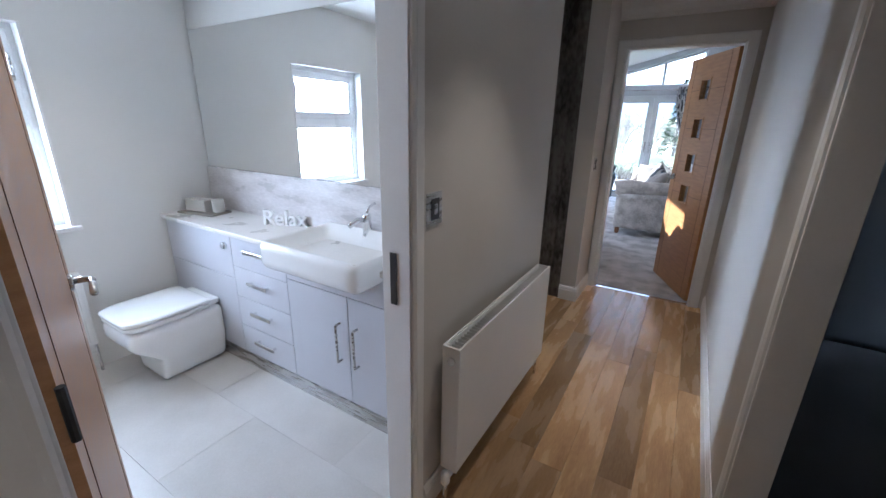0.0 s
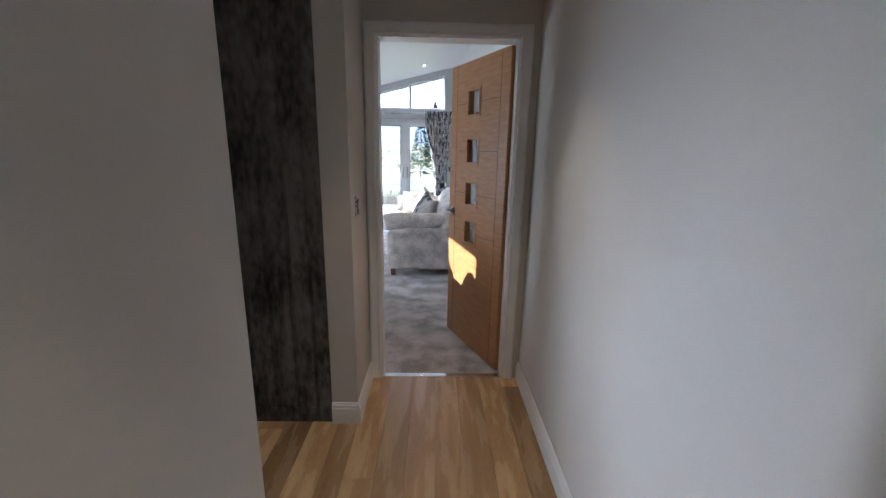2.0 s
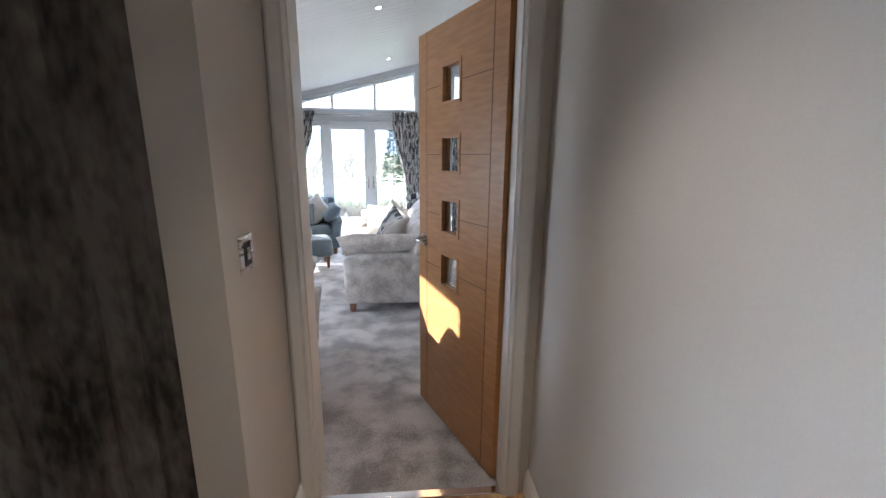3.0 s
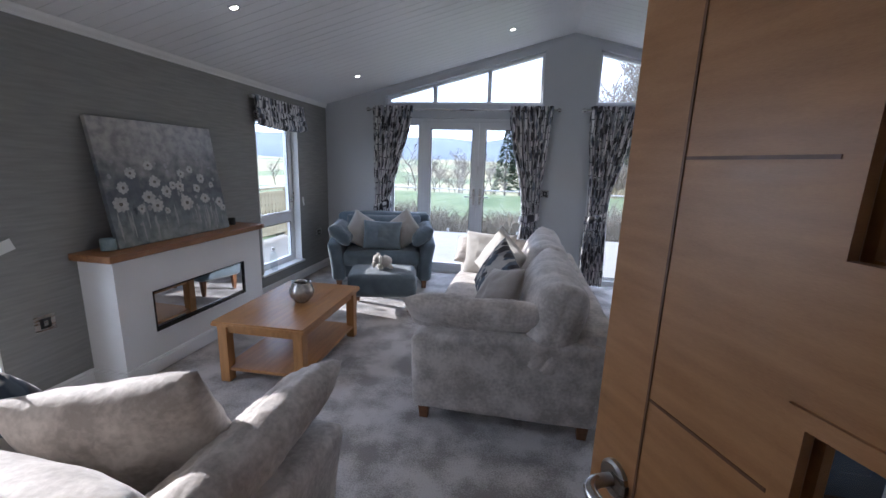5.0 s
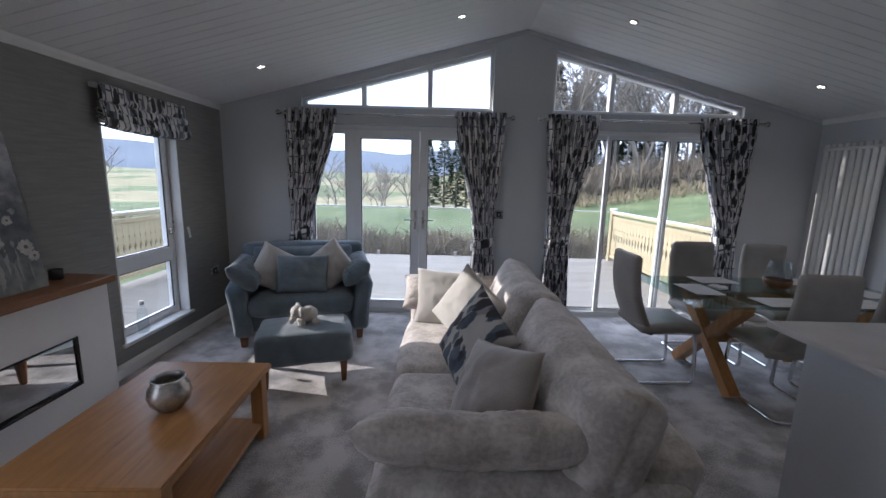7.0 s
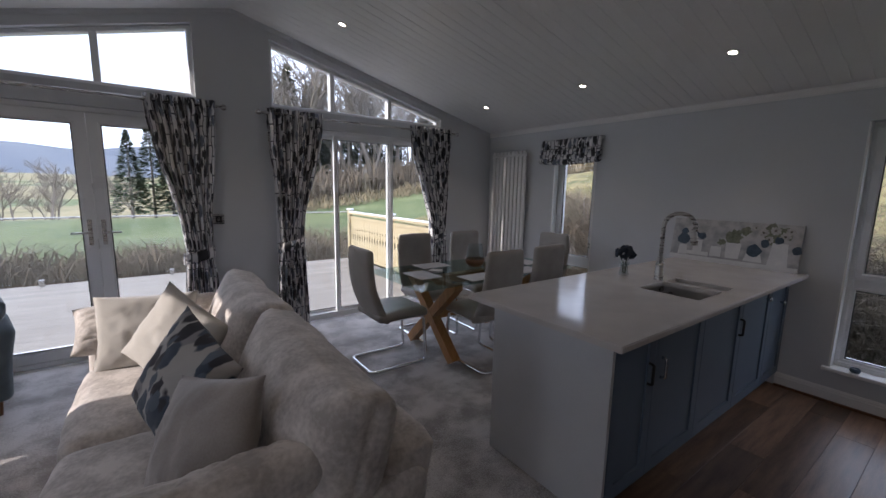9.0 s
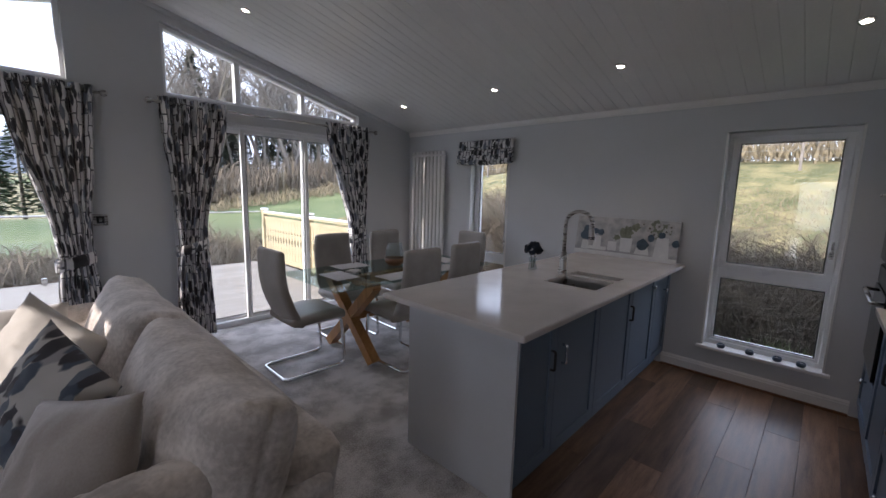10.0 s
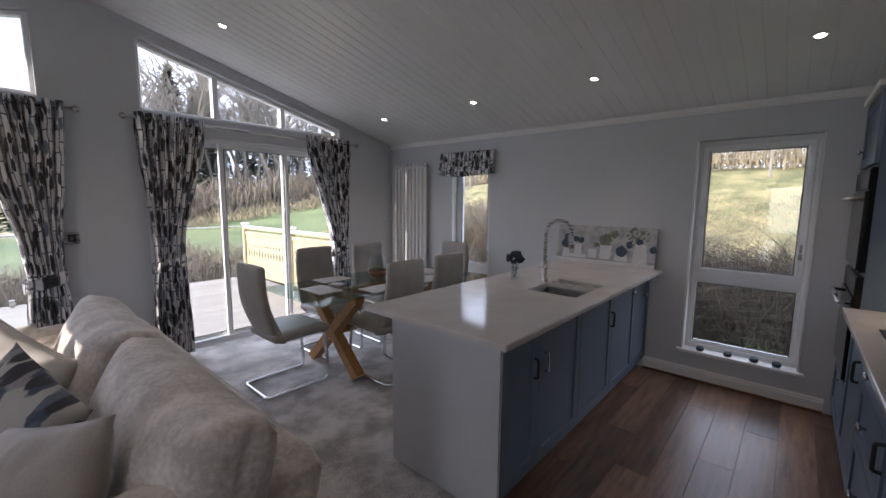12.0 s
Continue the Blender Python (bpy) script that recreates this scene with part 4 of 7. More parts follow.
# settee facing the fireplace: local -y is world -x
sofa("sofa", -0.17, 6.74, -90, 1.98, 0.98, M_SOFA, "taupe velvet two-seat sofa with cushioned arms", seats=2, seed=2, back_h=0.64, lean=0.22, cushion_h=0.47, arm_h=0.57)
G1 = "scatter cushions on the taupe sofa"
scatter("cushion", 0.10, 7.46, 0.43, -14, 0, -14, 0.48, 0.40, 0.17, M_CREAMCUSH, "plain cream cushion against the sofa arm", 3, G1)
scatter("cushion", 0.22, 7.12, 0.45, -20, 28, -52, 0.44, 0.42, 0.17, M_CREAMCUSH, "plain cream cushion leaning on the sofa back", 4, G1)
scatter("cushion", 0.22, 6.60, 0.44, -24, 22, -70, 0.44, 0.44, 0.18, M_PRINT_CUSH, "leaf-printed cushion leaning on the sofa back", 5, G1)
scatter("cushion", 0.24, 6.12, 0.44, -28, -14, -64, 0.45, 0.42, 0.19, M_SOFA_DARK, "plain brown velvet cushion on the sofa", 6, G1)

# second settee below the window, facing the gable
sofa("sofa", -1.16, 5.00, 180, 1.90, 0.98, M_SOFA, "taupe velvet sofa with cushioned arms by the doorway", seats=2, seed=21, back_h=0.64, lean=0.14, cushion_h=0.50, arm_h=0.58)
G2 = "scatter cushions on the sofa by the doorway"
scatter("cushion", -0.62, 4.62, 0.46, 20, -10, 12, 0.54, 0.44, 0.20, M_SOFA, "plain taupe velvet cushion on the sofa by the doorway", 8, G2)
scatter("cushion", -1.08, 4.60, 0.45, 26, -12, 6, 0.46, 0.42, 0.17, M_PRINT_CUSH, "leaf-printed cushion on the sofa by the doorway", 9, G2)
scatter("cushion", -1.50, 4.60, 0.43, 24, 8, -6, 0.45, 0.40, 0.16, M_CREAMCUSH, "plain pale cushion in the middle of the sofa", 10, G2)

# blue-grey snuggler and stool in the corner
sofa("armchair", -1.13, 8.02, 16.0, 1.16, 0.76, M_BLUEGREY, "blue-grey tweed snuggler armchair with cushioned arms", seats=1, seed=31, arm_h=0.56, back_h=0.80, lean=0.05, arm_w=0.15, cushion_h=0.40)
G3 = "scatter cushions on the armchair"
scatter("cushion", -1.42, 8.22, 0.44, -20, 30, 22, 0.40, 0.38, 0.14, M_CREAMCUSH, "pale cushion on the blue-grey armchair", 12, G3)
scatter("cushion", -0.98, 8.33, 0.46, -18, -38, 10, 0.40, 0.38, 0.14, M_CREAMCUSH, "pale cushion on the blue-grey armchair", 13, G3)
scatter("cushion", -1.17, 8.16, 0.44, -20, 2, 15, 0.44, 0.34, 0.16, M_BLUECUSH, "pale blue cushion on the blue-grey armchair", 14, G3)

st = thing("footstool", -0.935, 7.50, 0, 17, label="blue-grey tweed footstool on tapered wooden legs", category="footstool")
part("seat", soft(0.64, 0.46, 0.22, 0.045, 0.015, 0.003, 41, 16), M_BLUEGREY, st, m=pose(0, 0, 0.27), smooth=True)
part("piping", bars([(-0.315, -0.225), (0.315, -0.225), (0.315, 0.225), (-0.315, 0.225)], 0.006, 0.006, 0)[0], M_BLUECUSH, st, m=pose(0, 0, 0.33, 90, 0, 0))
for sx in (-1, 1):
    for sy in (-1, 1):
        part("leg", tapered_leg(0.17, 0.026, 0.016), M_OAK_DARK, st, m=pose(sx * 0.26, sy * 0.17, 0))


def plush(name, x, y, z, rz):
    bm = bmesh.new()

    def ball(cx, cy, cz, r, sx=1, sy=1, sz=1):
        out = bmesh.ops.create_icosphere(bm, subdivisions=3, radius=r)
        for v in out["verts"]:
            v.co = Vector((cx + v.co.x * sx, cy + v.co.y * sy, cz + v.co.z * sz)) + Vector(noise.noise_vector(v.co * 60 + Vector((cx, cy, cz)) * 90)) * 0.006

    ball(0.02, 0, 0.085, 0.062, 1.1, 0.9, 0.95)
    ball(-0.055, -0.015, 0.115, 0.048)
    for ang in (-30, 0, 30):
        ball(-0.085 - abs(ang) * 0.0002, -0.03 + ang * 0.0002, 0.085 - abs(ang) * 0.0004, 0.022)
    ball(-0.10, -0.03, 0.06, 0.015, 1, 1, 1.8)
    for s in (-1, 1):
        ball(-0.04, 0.055 * s - 0.01, 0.125, 0.035, 0.5, 1, 1.1)
        for dx in (-0.03, 0.065):
            ball(dx, 0.03 * s, 0.03, 0.026, 1, 1, 1.2)
    return solid(name, bm, M_PLUSH, "small cream plush toy animal on the footstool", "soft toy", smooth=True, m=pose(x, y, z, 0, 0, rz))


plush("soft_toy", -0.93, 7.50, 0.375, 30)

# coffee table
ctb = thing("coffee_table", -1.19, 6.345, 0, 1.5, label="honey oak coffee table with lower shelf", category="table")
TW, TL, TH = 0.61, 0.92, 0.415
for k in range(4):
    wp = TW / 4
    part("plank", block(-TW / 2 + k * wp + 0.0004, -TL / 2, TH - 0.028, -TW / 2 + (k + 1) * wp - 0.0004, TL / 2, TH, 0.0006), M_OAK, ctb)
part("moulding", bars(rect(-TW / 2 - 0.004, -TL / 2 - 0.004, TW / 2 + 0.004, TL / 2 + 0.004), 0.03, 0.018, 0)[0], M_OAK, ctb, m=pose(0, 0, TH - 0.03, 90, 0, 0))
for sx in (-1, 1):
    for sy in (-1, 1):
        part("leg", block(-0.032, -0.032, 0, 0.032, 0.032, TH - 0.028, 0.004), M_OAK_UP, ctb, m=pose(sx * (TW / 2 - 0.05), sy * (TL / 2 - 0.05), 0))
    part("apron", block(sx * (TW / 2 - 0.045) - 0.01, -TL / 2 + 0.08, TH - 0.085, sx * (TW / 2 - 0.045) + 0.01, TL / 2 - 0.08, TH - 0.03, 0.002), M_OAK, ctb)
    part("apron", block(-TW / 2 + 0.08, sx * (TL / 2 - 0.045) - 0.01, TH - 0.085, TW / 2 - 0.08, sx * (TL / 2 - 0.045) + 0.01, TH - 0.03, 0.002), M_OAK_UP, ctb)
part("shelf", block(-TW / 2 + 0.03, -TL / 2 + 0.03, 0.075, TW / 2 - 0.03, TL / 2 - 0.03, 0.097, 0.003), M_OAK, ctb)


def bowl_on(name, x, y, z, prof, material, label, cat, n=32):
    return solid(name, lathe(prof, n), material, label, cat, smooth=True, m=pose(x, y, z))


bowl_on("candle_bowl", -1.14, 6.35, TH + 0.001, [(1.24 * r, 1.16 * z) for r, z in [(0.0, 0), (0.035, 0), (0.04, 0.006), (0.062, 0.035), (0.070, 0.065), (0.064, 0.095), (0.052, 0.115), (0.055, 0.128), (0.050, 0.128), (0.047, 0.113), (0.058, 0.092), (0.064, 0.065), (0.056, 0.037), (0.0, 0.012)]], M_CROCKERY, "round crackled silver glass candle bowl on the coffee table", "bowl")

# fireplace
FX, FY0, FY1, FZ = -1.95, 5.70, 7.045, 0.795
fp = thing("fireplace", FX, (FY0 + FY1) / 2, 0, label="white box fireplace with a wide built-in electric fire", category="fireplace")
fh = (FY1 - FY0) / 2
part("surround", cells([-fh, -0.43, 0.43, fh], [0, 0.28, 0.535, FZ], lambda u, v: abs(u) < 0.43 and 0.28 < v < 0.535, lambda u, v: (0, u, v), (-0.248, 0, 0)), M_WHITE, fp)
part("fire_back", block(-0.20, -0.429, 0.281, -0.19, 0.429, 0.534), M_FIRE_GLASS, fp, "dark reflective glass of the electric fire")
part("fire_bed", block(-0.19, -0.429, 0.281, -0.002, 0.429, 0.293), M_BLACK, fp, "glossy black hearth bed")
part("fire_frame", bars(rect(-0.442, 0.268, 0.442, 0.547), 0.014, 0.012, 0)[0], M_BLACK, fp, "thin black metal frame", m=pose(0.004, 0, 0, 0, 0, 90))
gl = part("fire_glass", block(-0.012, -0.429, 0.294, -0.008, 0.429, 0.534), M_FIRE_FRONT, fp, "smoked mirror front glass")
for k in range(9):
    lg = bmesh.new()
    yy = -0.36 + 0.09 * k + random.uniform(-0.02, 0.02)
    tube([(random.uniform(-0.16, -0.06), yy - 0.06, 0.305), (random.uniform(-0.16, -0.06), yy, 0.31 + random.uniform(0, 0.03)), (random.uniform(-0.16, -0.06), yy + 0.06, 0.305 + random.uniform(0, 0.03))], 0.014, 7, lg, 0.7)
    part("log", lg, M_BARK, fp, smooth=True)
part("plinth", block(-0.248, -fh - 0.016, 0.0, 0.016, fh + 0.004, 0.085, 0.004), M_WHITE, fp)
part("plinth_cap", block(-0.248, -fh - 0.010, 0.0851, 0.010, fh + 0.003, 0.098, 0.003), M_WHITE, fp)
solid("mantel_shelf", block(XW + 0.002, FY0 - 0.045, FZ + 0.001, FX + 0.045, FY1 + 0.02, FZ + 0.043, 0.006), M_MANTEL, "thick oak mantel shelf on the fireplace", "shelf")


def picture(name, w, h, d, m, material, label, flowers=(), petal=None, eye_mat=None, extra=()):
    """A stretched canvas standing in the xz plane, facing -y, with its lower edge at z = 0, and dabs of paint laid on it."""
    p = thing(name, label=label, category="painting")
    p.matrix_basis = m
    part("canvas", block(-w / 2, 0, 0, w / 2, d, h, 0.003), material, p)
    for k, (x, z, r) in enumerate(flowers):
        bm = bmesh.new()
        for j in range(9):
            a = 2 * math.pi * j / 9 + k
            rr = r * random.uniform(0.85, 1.1)
            c = Vector((x + 0.55 * rr * math.cos(a), -0.0006 - 0.0002 * (j % 3) - 0.0002 * (k % 3), z + 0.5 * rr * math.sin(a)))
            q = [c + Vector((0.5 * rr * (math.cos(a) * math.cos(b) - 0.62 * math.sin(a) * math.sin(b)), 0, 0.5 * rr * (math.sin(a) * math.cos(b) + 0.62 * math.cos(a) * math.sin(b)))) for b in [2 * math.pi * i / 8 for i in range(8)]]
            bm.faces.new([bm.verts.new(v) for v in q])
        fl = part("painted_flower", bm, petal, p)
        e = bmesh.new()
        e.faces.new([e.verts.new((x + 0.26 * r * math.cos(t * math.pi / 4), -0.0022, z + 0.24 * r * math.sin(t * math.pi / 4))) for t in range(8)])
        part("flower_eye", e, eye_mat, fl)
    return p


def painted(name, tones, cuts, scale):
    """A washy painted ground: tones by height, broken up by noise."""
    m = bpy.data.materials.new(name)
    t, n, l, p = links(m)
    co = n.new("ShaderNodeTexCoord")
    sep = n.new("ShaderNodeSeparateXYZ")
    l.new(co.outputs["Generated"], sep.inputs[0])
    nz = n.new("ShaderNodeTexNoise")
    nz.inputs["Scale"].default_value, nz.inputs["Detail"].default_value = scale, 5
    l.new(co.outputs["Object"], nz.inputs["Vector"])
    ma = n.new("ShaderNodeMath")
    ma.operation = "MULTIPLY_ADD"
    l.new(nz.outputs[0], ma.inputs[0])
    ma.inputs[1].default_value = 0.75
    l.new(sep.outputs[2], ma.inputs[2])
    sub = n.new("ShaderNodeMath")
    sub.operation = "SUBTRACT"
    l.new(ma.outputs[0], sub.inputs[0])
    sub.inputs[1].default_value = 0.37
    r = ramp(n, list(zip(cuts, tones)))
    l.new(sub.outputs[0], r.inputs[0])
    blot = n.new("ShaderNodeTexNoise")
    blot.inputs["Scale"].default_value, blot.inputs["Detail"].default_value = scale * 2.4, 4
    l.new(co.outputs["Object"], blot.inputs["Vector"])
    rb = ramp(n, [(0.35, (0.55, 0.56, 0.58)), (0.6, (1.1, 1.08, 1.05))])
    l.new(blot.outputs[0], rb.inputs[0])
    mx = n.new("ShaderNodeMix")
    mx.data_type, mx.blend_type, mx.inputs[0].default_value = "RGBA", "MULTIPLY", 0.8
    l.new(r.outputs[0], mx.inputs["A"])
    l.new(rb.outputs[0], mx.inputs["B"])
    l.new(mx.outputs["Result"], p.inputs["Base Color"])
    p.inputs["Roughness"].default_value = 0.28
    bp = n.new("ShaderNodeBump")
    bp.inputs["Strength"].default_value, bp.inputs["Distance"].default_value = 0.15, 0.004
    l.new(blot.outputs[0], bp.inputs["Height"])
    l.new(bp.outputs[0], p.inputs["Normal"])
    return m


M_MEADOW = painted("painted_meadow", [(0.24, 0.26, 0.25), (0.13, 0.15, 0.17), (0.075, 0.085, 0.10), (0.30, 0.29, 0.28), (0.42, 0.40, 0.385)], (0.0, 0.22, 0.48, 0.70, 0.95), 8)
M_PETAL = surface("painted_petal", (0.34, 0.33, 0.32), (0.56, 0.54, 0.52), 0.3, 28, 90, 0.05)
M_EYE = surface("painted_eye", (0.06, 0.055, 0.05), (0.14, 0.12, 0.09), 0.4, 20, 90, 0.05)
fl = [(-0.40, 0.27, 0.052), (-0.36, 0.37, 0.042), (-0.29, 0.46, 0.038), (-0.20, 0.30, 0.045), (-0.15, 0.24, 0.048), (-0.13, 0.40, 0.045), (-0.15, 0.51, 0.035), (-0.05, 0.33, 0.045), (0.07, 0.36, 0.040),
      (0.10, 0.24, 0.062), (0.10, 0.45, 0.033), (0.19, 0.48, 0.030), (0.22, 0.34, 0.035), (0.28, 0.26, 0.045), (0.28, 0.41, 0.038), (0.42, 0.22, 0.042), (0.45, 0.17, 0.03), (0.01, 0.37, 0.03), (-0.27, 0.23, 0.03), (0.37, 0.36, 0.026), (-0.08, 0.20, 0.025)]
flower_art = picture("flower_painting", 0.96, 0.80, 0.03, Matrix.Translation((-2.035, 6.31, FZ + 0.044)) @ pose(0, 0, 0, 0, 0, 90) @ pose(0, 0, 0, -9, 0, 0), M_MEADOW, "canvas painting of white flowers leaning on the mantel", fl, M_PETAL, M_EYE)
M_DIM_PETAL = surface("painted_dim_petal", (0.20, 0.20, 0.205), (0.36, 0.35, 0.34), 0.3, 28, 90, 0.05)
M_DRIP = surface("painted_drip", (0.17, 0.19, 0.19), (0.40, 0.39, 0.37), 0.3, 14, 60, 0.05, stretch=(3, 1, 0.4))
M_SHADE = surface("painted_shadow", (0.045, 0.055, 0.065), (0.13, 0.14, 0.15), 0.3, 14, 60, 0.05)
brushwork = random.Random(77)


def stroke(name, x, z, w, h, material, lift):
    """A ragged upright brush stroke laid on the canvas."""
    bm = bmesh.new()
    n = 9
    left = [(x - w / 2 * brushwork.uniform(0.4, 1.1) * math.sin(math.pi * (k + 0.6) / (n + 0.4)), z + h * k / n) for k in range(n + 1)]
    right = [(x + w / 2 * brushwork.uniform(0.4, 1.1) * math.sin(math.pi * (k + 0.6) / (n + 0.4)), z + h * k / n) for k in range(n + 1)]
    bm.faces.new([bm.verts.new((px, -lift, pz)) for px, pz in left + right[::-1]])
    part(name, bm, material, flower_art)


for k in range(26):
    stroke("painted_drip", brushwork.uniform(-0.46, 0.46), brushwork.uniform(0.005, 0.10), brushwork.uniform(0.008, 0.03), brushwork.uniform(0.08, 0.22), M_DRIP, 0.00025)
for k in range(22):
    stroke("painted_shadow", brushwork.uniform(-0.42, 0.42), brushwork.uniform(0.14, 0.40), brushwork.uniform(0.02, 0.06), brushwork.uniform(0.04, 0.12), M_SHADE, 0.0003)
for k in range(34):
    stroke("painted_bud", brushwork.uniform(-0.45, 0.45), brushwork.uniform(0.12, 0.60), brushwork.uniform(0.02, 0.05), brushwork.uniform(0.02, 0.045), M_DIM_PETAL, 0.00045)
tl = [(0.0, 0), (0.036, 0), (0.040, 0.004), (0.040, 0.07), (0.037, 0.07), (0.036, 0.01), (0.0, 0.01)]
bowl_on("tealight_holder", -2.08, 5.80, FZ + 0.044, tl, M_TURQ, "duck-egg glazed candle pot on the mantel", "candle")
bowl_on("tealight_holder", -2.12, 6.92, FZ + 0.044, [(r * 0.8, z * 0.8) for r, z in tl], M_BLACK_MATT, "small dark candle pot on the mantel", "candle")


# ---- curtains and blinds ----
def curtain(name, x_top, x_tie, z_top, z_tie, w_top, w_tie, w_bot, y, folds, seed, label):
    """A lined curtain drawn back by a tie. x_top, x_tie: the middle at rod and tie."""
    bm = bmesh.new()
    uvl = bm.loops.layers.uv.new("UVMap")
    nu, nv = folds * 8, 44
    g = {}
    for j in range(nv + 1):
        z = z_top * (1 - j / nv) + 0.02 * j / nv
        if z > z_tie:
            s = (z_top - z) / (z_top - z_tie)
            e = s * s * (3 - 2 * s) * 0.75 + s * 0.25
            cx, w = x_top + (x_tie - x_top) * e, w_top + (w_tie - w_top) * e
        else:
            s = (z_tie - z) / z_tie
            e = min(1, s * 2.2)
            cx, w = x_tie, w_tie + (w_bot - w_tie) * e * (2 - e)
        amp = 0.024 + 0.024 * min(1.6, w_top / w) * 0.5
        for i in range(nu + 1):
            u = i / nu
            ph = 2 * math.pi * folds * u + 0.8 * noise.noise(Vector((u * 5, z * 1.3, seed)))
            yy = y + amp * math.sin(ph) + 0.012 * noise.noise(Vector((u * 9, z * 2.5, seed + 4)))
            xx = cx + w * (u - 0.5) + 0.010 * math.cos(ph) + 0.012 * noise.noise(Vector((u * 3, z * 3, seed + 8)))
            g[i, j] = (bm.verts.new((xx, yy, z)), u * 1.35 + seed, z)
    for i in range(nu):
        for j in range(nv):
            q = (g[i, j], g[i, j + 1], g[i + 1, j + 1], g[i + 1, j])
            f = bm.faces.new([k[0] for k in q])
            for lp, k in zip(f.loops, q):
                lp[uvl].uv = (k[1], k[2])
    c = thing(name, label=label, category="curtain", group="leaf-print curtains")
    sheet = part("cloth", bm, M_PRINT, c, smooth=True)
    so = sheet.modifiers.new("thickness", "SOLIDIFY")
    so.thickness = 0.004
    band = bmesh.new()
    buv = band.loops.layers.uv.new("UVMap")
    n = 28
    ring = []
    for k in range(n):
        a = 2 * math.pi * k / n
        ring.append([band.verts.new((x_tie + (w_tie / 2 + 0.02 + o) * math.cos(a), y + (0.062 + o) * math.sin(a), z_tie + dz + 0.03 * math.cos(a))) for o, dz in ((0, -0.045), (0.004, -0.045), (0.006, 0.0), (0.004, 0.045), (0, 0.045))])
    for k in range(n):
        for q in range(4):
            bf = band.faces.new((ring[k][q], ring[(k + 1) % n][q], ring[(k + 1) % n][q + 1], ring[k][q + 1]))
            for lp, (du, dv) in zip(bf.loops, ((0, 0), (1, 0), (1, 1), (0, 1))):
                lp[buv].uv = ((k + du) * 0.02 + seed, (q + dv) * 0.024)
    part("tie_back", band, M_PRINT, c, smooth=True)
    for k in range(folds):
        xx = x_top + w_top * ((k + 0.5) / folds - 0.5)
        rg = bmesh.new()
        tube([(xx, y + 0.024 * math.cos(t * math.pi / 6), z_top - 0.035 + 0.024 * math.sin(t * math.pi / 6)) for t in range(13)], 0.004, 6, rg)
        part("eyelet", rg, M_STEEL, c, smooth=True)
    return c


def rod(name, x0, x1, y, z):
    r = thing(name, label="brushed steel curtain pole with ball ends", category="curtain pole")
    part("pole", tube([(x0, y, z), (x1, y, z)], 0.012, 12), M_STEEL, r, smooth=True)
    for x, s in ((x0, -1), (x1, 1)):
        b = bmesh.new()
        bmesh.ops.create_uvsphere(b, u_segments=14, v_segments=9, radius=0.026)
        part("finial", b, M_STEEL, r, m=pose(x + s * 0.022, y, z), smooth=True)
        part("bracket", tube([(x - s * 0.06, y, z), (x - s * 0.06, YN - 0.001, z)], 0.008, 8), M_STEEL, r)
    return r


CY = YN - 0.085
rod("curtain_pole", -1.56, 0.70, CY, 2.055)
rod("curtain_pole", 1.02, 3.22, CY, 2.055)
LBL = "black and white leaf-print curtain held by a tie-back"
curtain("curtain", -1.27, -1.40, 2.10, 0.86, 0.52, 0.20, 0.26, CY, 7, 1.3, LBL)
curtain("curtain", 0.40, 0.47, 2.10, 0.80, 0.50, 0.19, 0.25, CY, 7, 2.1, LBL)
curtain("curtain", 1.32, 1.24, 2.10, 0.84, 0.52, 0.21, 0.27, CY, 7, 3.7, LBL)
curtain("curtain", 2.86, 2.98, 2.10, 0.82, 0.56, 0.19, 0.25, CY, 7, 4.9, LBL)


def roman_blind(name, x, y0, y1, z0, z1, side):
    b = thing(name, x, (y0 + y1) / 2, 0, label="leaf-print roman blind drawn up over the window", category="blind", group="roman blinds")
    h = (y1 - y0) / 2
    n = 4
    for k in range(n):
        bm = bmesh.new()
        uvl = bm.loops.layers.uv.new("UVMap")
        top = z1 - 0.02 * k if k else z1
        lo = z0 + (n - 1 - k) * 0.045 + 0.02
        if k == 0:
            prof = [(0.02, z1), (0.05, z1 - 0.01), (0.055, lo + 0.02), (0.045, lo), (0.03, lo + 0.015)]
        else:
            zt = z0 + (n - k) * 0.045 + 0.03
            prof = [(0.04, zt), (0.055 + 0.008 * k, zt - 0.02), (0.06 + 0.008 * k, lo), (0.045 + 0.006 * k, lo - 0.018), (0.03, lo)]
        rows = []
        m = 20
        for i in range(m + 1):
            yy = -h + 2 * h * i / m
            sagz = -0.018 * k * (1 - (2 * i / m - 1) ** 2) * 0.4
            rows.append([(bm.verts.new((side * o, yy, z + sagz + 0.004 * noise.noise(Vector((yy * 7, z * 9, k))))), yy, z + 0.13 * k) for o, z in prof])
        for i in range(m):
            for q in range(len(prof) - 1):
                f4 = (rows[i][q], rows[i + 1][q], rows[i + 1][q + 1], rows[i][q + 1])
                f = bm.faces.new([v[0] for v in f4])
                for lp, v in zip(f.loops, f4):
                    lp[uvl].uv = (v[1] + 3, v[2])
        fold = part("fold", bm, M_PRINT, b, smooth=True)
        so = fold.modifiers.new("thickness", "SOLIDIFY")
        so.thickness = 0.006
    part("head_rail", block(min(0, side * 0.03), -h, z1 - 0.03, max(0, side * 0.03), h, z1 - 0.004), M_WHITE, b)
    return b


roman_blind("roman_blind", XW, 7.38, 8.27, 1.73, 2.0, 1)
roman_blind("roman_blind", XW, 4.47, 5.36, 1.73, 2.0, 1)
roman_blind("roman_blind", XE, 7.22, 7.98, 1.70, 1.96, -1)


